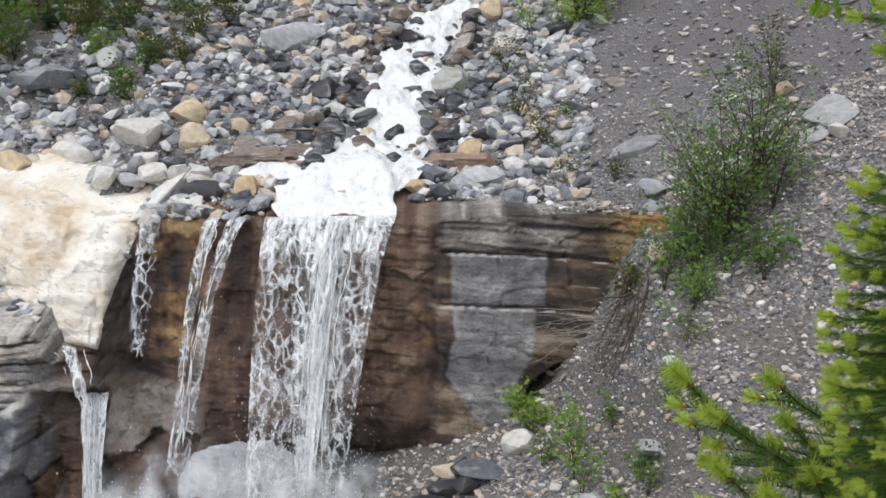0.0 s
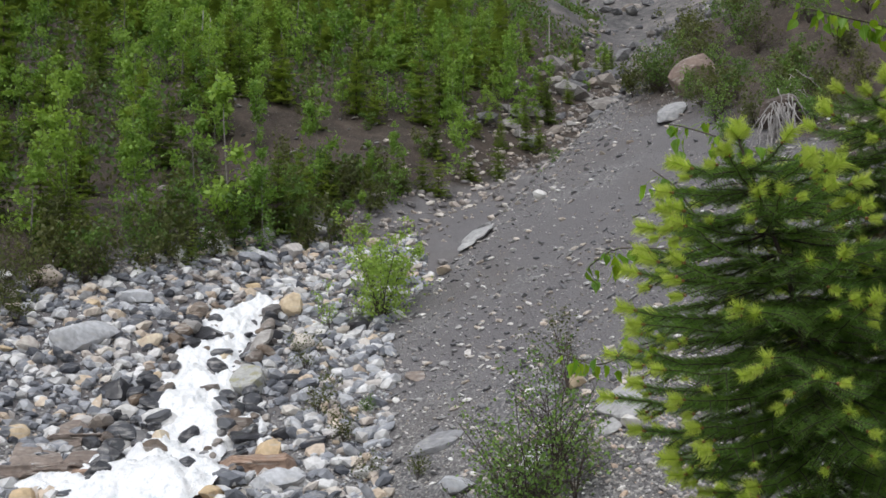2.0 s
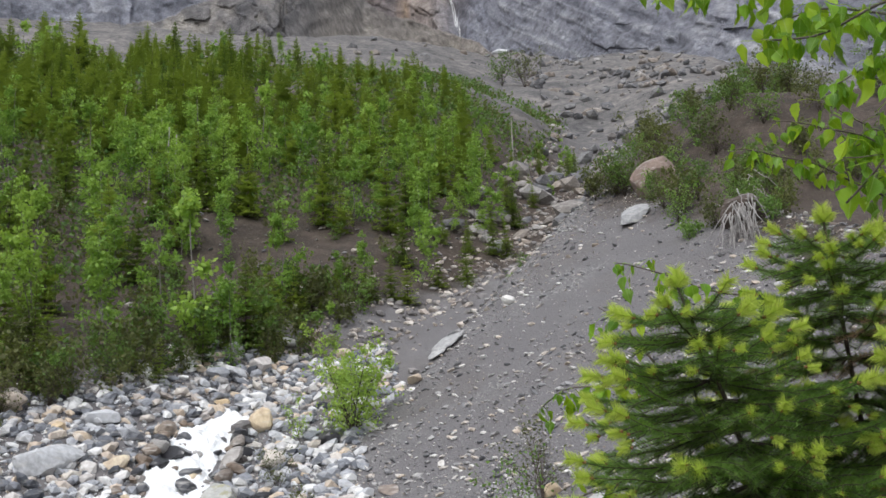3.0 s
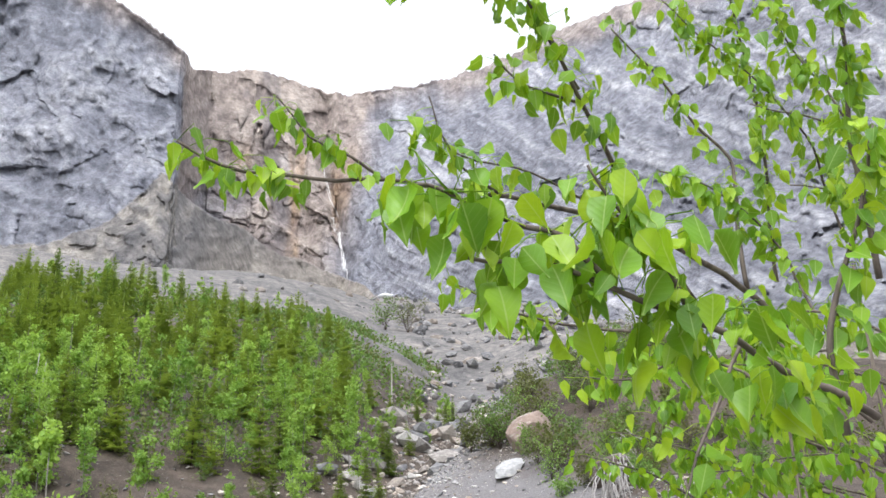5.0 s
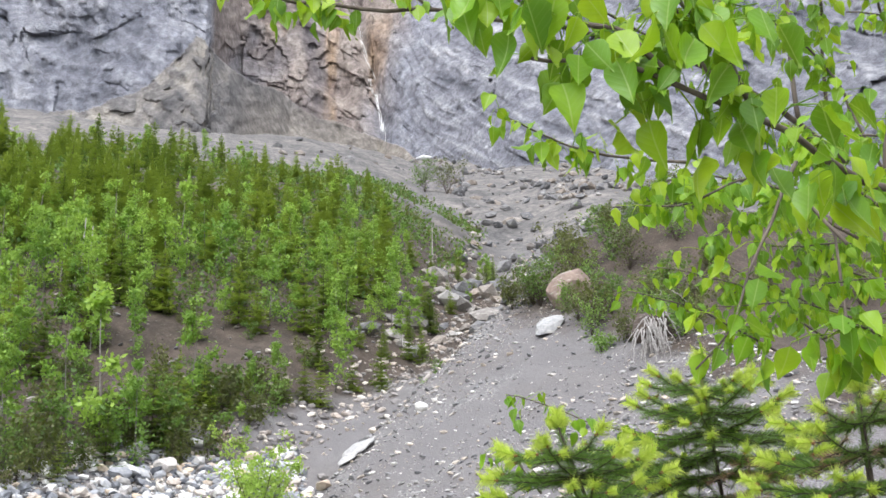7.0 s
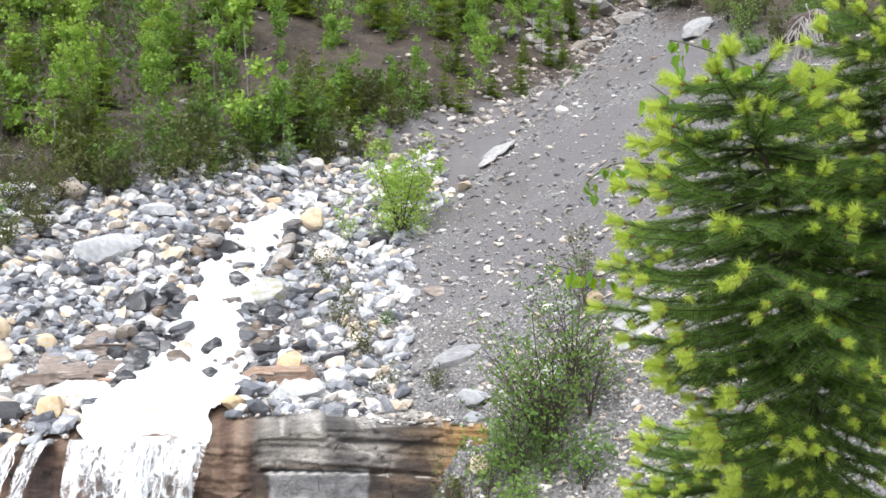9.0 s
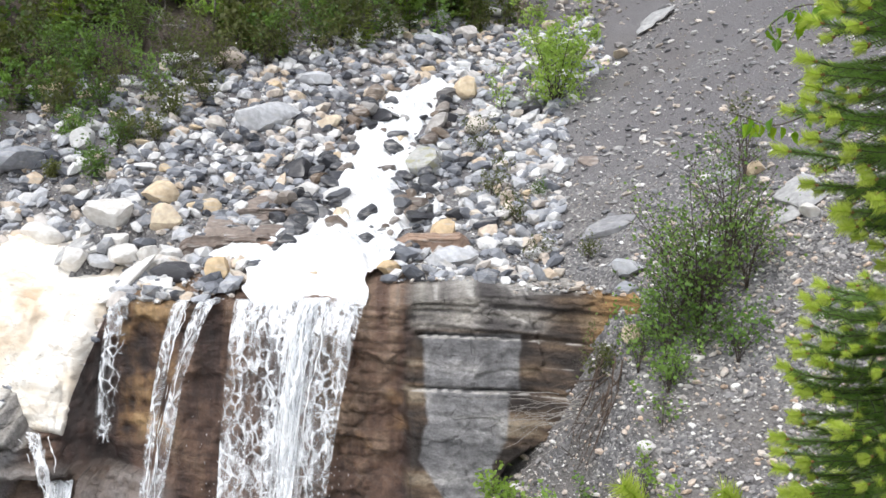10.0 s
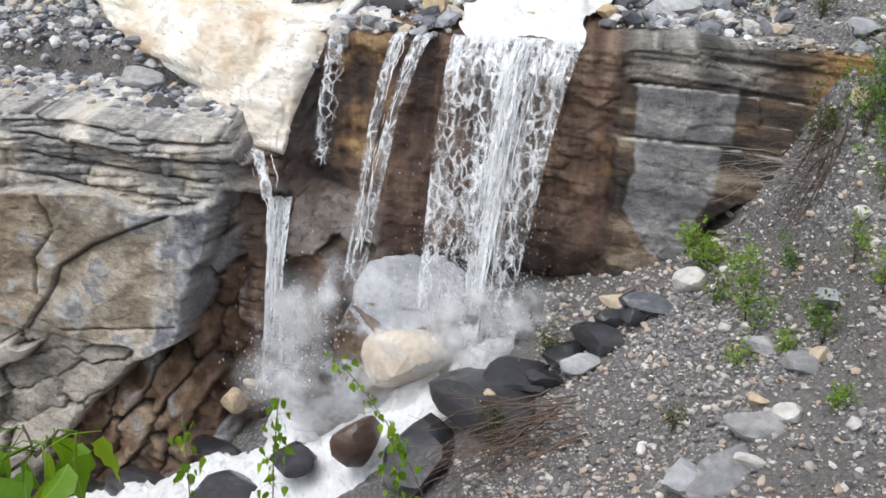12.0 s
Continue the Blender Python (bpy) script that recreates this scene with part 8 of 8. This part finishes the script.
poplar("dense low poplar shrub with fresh yellow-green leaves", (
    (((1.38, 1.26, 0.93), (1.27, 1.30, 1.00), (1.16, 1.34, 1.00)), 0.003, 30),
    (((1.51, 1.43, 0.93), (1.38, 1.49, 1.00), (1.25, 1.54, 1.00)), 0.003, 30),
    (((1.63, 1.62, 0.89), (1.49, 1.68, 0.98), (1.35, 1.74, 0.98)), 0.003, 34),
    (((1.45, 1.41, 0.77), (1.34, 1.45, 0.83), (1.24, 1.49, 0.82)), 0.003, 30),
    (((1.76, 1.79, 0.84), (1.56, 1.89, 0.93), (1.36, 1.99, 0.94)), 0.003, 36),
    (((1.53, 1.59, 0.78), (1.47, 1.58, 0.92), (1.40, 1.57, 0.97)), 0.003, 30),
    (((1.63, 2.01, 0.89), (1.47, 2.06, 1.02), (1.30, 2.10, 1.06)), 0.003, 36),
    (((1.61, 2.15, 0.89), (1.43, 2.20, 1.01), (1.26, 2.24, 1.05)), 0.003, 36),
    (((1.62, 1.46, 1.24), (1.52, 1.48, 1.34), (1.41, 1.50, 1.35)), 0.003, 30),
    (((1.65, 1.47, 1.40), (1.52, 1.50, 1.51), (1.38, 1.53, 1.54)), 0.003, 34),
    (((1.60, 1.75, -2.4), (1.60, 1.72, -0.4), (1.62, 1.70, 0.90)), 0.009, 0),
), 804, 0.044)
poplar("low poplar sprig with round leaves below the camera", (
    (((-0.76, 0.87, -0.66), (-0.70, 0.88, -0.60), (-0.71, 0.88, -0.57)), 0.003, 5, 0.6),
    (((-0.70, 0.88, -0.60), (-0.68, 0.90, -0.58)), 0.0025, 6),
), 803, 0.082)
for n, (foot, top) in enumerate((((-1.11, 2.99, -1.84), (-1.15, 3.14, -1.53)), ((-0.68, 2.92, -1.74), (-0.75, 3.02, -1.50)), ((-0.71, 3.69, -2.01), (-1.19, 3.97, -1.67)), ((-1.28, 2.75, -1.74), (-1.43, 3.02, -1.56)))):
    low = (foot[0], foot[1] + 0.05, float(ground_z(foot[0], foot[1])) - 0.03)
    poplar("slim leafy sapling on the steep bank below", ((((low), foot, top), 0.005, 40 if n < 2 else 22, 0.72),), 810 + n, 0.055)

# ---------------------------------------------------------------- far details on the mountain
from mathutils.bvhtree import BVHTree


def on_mountain(tree, azimuth, elevation, lift):
    a, e = radians(azimuth), radians(elevation)
    way = Vector((math.sin(a) * math.cos(e), math.cos(a) * math.cos(e), math.sin(e)))
    place, normal, _, _ = tree.ray_cast(Vector((0, 0, 0.3)), way)
    return np.array(place - way * lift) if place else np.array(way * 240)


def far_fall():
    """A thin fall down the recess of the mountain, and a scrap of old snow under it."""
    tree = BVHTree.FromPolygons([v.co for v in mountain.data.vertices], [p.vertices for p in mountain.data.polygons])
    rng = np.random.default_rng(77)
    soup = Soup()
    for az0, el0, az1, el1, wide, n in ((11.6, 32.4, 12.1, 30.6, 0.16, 3), (12.1, 30.6, 12.9, 28.6, 0.24, 5), (12.6, 28.6, 12.75, 27.9, 0.35, 7), (12.6, 27.85, 13.5, 27.75, 0.16, 3), (12.95, 27.8, 13.3, 25.9, 0.3, 8), (13.3, 26.4, 13.45, 25.4, 0.2, 4)):
        for _ in range(n):
            u = np.linspace(0, 1, 12)
            shift = rng.normal(0, 0.05)
            pts = np.array([on_mountain(tree, az0 + (az1 - az0) * s + shift + 0.04 * math.sin(9 * s + shift * 60), el0 + (el1 - el0) * s, 0.35) for s in u])
            soup.add(*tube(pts, wide * rng.uniform(0.08, 0.3) * (0.6 + 0.4 * np.sin(u * 9 + shift * 40)), 4))
    thing("far_waterfall", "thin white waterfall far up the mountain wall", "waterfall", kind="structure", me=soup.data("far_waterfall", MAT_FOAM))
    c = on_mountain(tree, 15.8, 24.4, 0.6)
    v, f = rock_shape(99, 3, 0.3, 8, 0.2, 1.3)
    me = mesh_data("snow_patch", v * (2.6, 1.6, 2.2) + c, f, make_snow())
    thing("snow_patch", "small patch of old snow under the mountain wall", "snow", me=me)


def make_snow():
    m = Nodes("old_snow")
    n = m.noise(0.8, 5.0)
    return m.finish(m.ramp(n, (0.3, (0.72, 0.73, 0.75)), (0.7, (0.88, 0.89, 0.9))), 0.6, n, 0.4, 0.1)


far_fall()


# ---------------------------------------------------------------- dead wood
def tangle(name, label, centre, way, count, length, spread, seed, material, droop=0.3, radius=0.008, fork=2):
    """A tuft of dead twigs or roots; every stick is a part."""
    rng = np.random.default_rng(seed)
    ob = thing(name, label, "dead branches", "dead wood on the banks")
    for k in range(count):
        d = unit(np.asarray(way) + rng.normal(0, spread, 3))
        L = length * rng.uniform(0.5, 1.1)
        u = np.linspace(0, 1, 8)
        base = np.asarray(centre) + rng.normal(0, 0.12 * length, 3)
        pts = base + d * (L * u)[:, None] + np.array([0, 0, -1]) * (droop * L * u ** 2)[:, None] + np.cumsum(rng.normal(0, 0.018 * L, (8, 3)), 0)
        soup = Soup()
        soup.add(*tube(pts, radius * (1 - 0.8 * u) * rng.uniform(0.6, 1.2) + 0.001, 5))
        for _ in range(fork):
            i = rng.integers(2, 7)
            e = unit(d + rng.normal(0, 0.6, 3)) * L * rng.uniform(0.15, 0.4)
            soup.add(*tube([pts[i], pts[i] + e * 0.5 + rng.normal(0, 0.01, 3), pts[i] + e], [radius * 0.45, radius * 0.3, 0.001], 4))
        part("stick", soup.data("stick", material), ob)
    return ob


MAT_PALEROOT = make_bark("bleached_roots", (0.17, 0.158, 0.152), (0.40, 0.38, 0.365))
MAT_ROOT = make_bark("dark_earthy_roots", (0.035, 0.024, 0.018), (0.13, 0.09, 0.065))
tangle("dead_brush", "bleached bare twigs hanging over the cliff end", (2.35, 14.75, -2.55), (-1.0, -0.1, 0.05), 16, 1.35, 0.24, 901, MAT_DEADWOOD, 0.12, 0.006)
tangle("root_mass", "brown hanging roots under the eroded bank", (2.75, 14.6, -2.1), (-0.45, -0.25, -1.0), 26, 1.2, 0.4, 902, MAT_ROOT, 0.1, 0.014)
tangle("dead_brush", "heap of brown dead twigs beside the torrent", (-0.4, 12.6, -5.6), (-1.0, -0.3, -0.25), 34, 1.7, 0.22, 903, MAT_BROWNTWIG, 0.1, 0.011)
tangle("root_mass", "pale tangled roots hanging from the eroded bank", (11.7, 22.1, 7.0), (-0.14, -0.34, -1.0), 40, 1.35, 0.26, 904, MAT_PALEROOT, 0.1, 0.020)
tangle("root_mass", "thin pale roots sticking out of the eroded bank", (13.3, 24.4, float(ground_z(13.3, 24.4)) + 0.7), (-0.1, -0.45, -1.0), 14, 0.9, 0.40, 905, MAT_DEADWOOD, 0.1, 0.016)
tangle("dead_brush", "grey dead branches at the foot of the wooded hill", (-3.6, 26.6, 4.1), (0.5, -0.4, 0.35), 14, 1.1, 0.5, 906, MAT_DEADWOOD, 0.2, 0.010)
tangle("dead_brush", "grey dead branches at the foot of the wooded hill", (-6.2, 26.4, 4.4), (0.3, -0.4, 0.5), 12, 1.3, 0.5, 907, MAT_DEADWOOD, 0.2, 0.010)
tangle("dead_brush", "brown dead twigs below the wooded hill", (2.6, 29.6, 5.6), (0.2, -0.6, -0.2), 26, 0.9, 0.35, 908, MAT_BROWNTWIG, 0.25, 0.010)
for k, (x, y, h) in enumerate(((-2.0, 43.2, 2.4), (-1.7, 43.0, 2.1), (15.0, 52.0, 2.6))):
    s = np.linspace(0, 1, 6)
    pts = np.stack([x + 0.05 * s, y + 0 * s, float(ground_z(x, y)) - 0.1 + h * s], 1)
    thing("dead_tree", "pale standing dead trunk among young trees", "dead tree", "dead wood on the hill", me=mesh_data("dead_trunk", *tube(pts, 0.055 * (1 - 0.7 * s), 7), MAT_DEADWOOD))
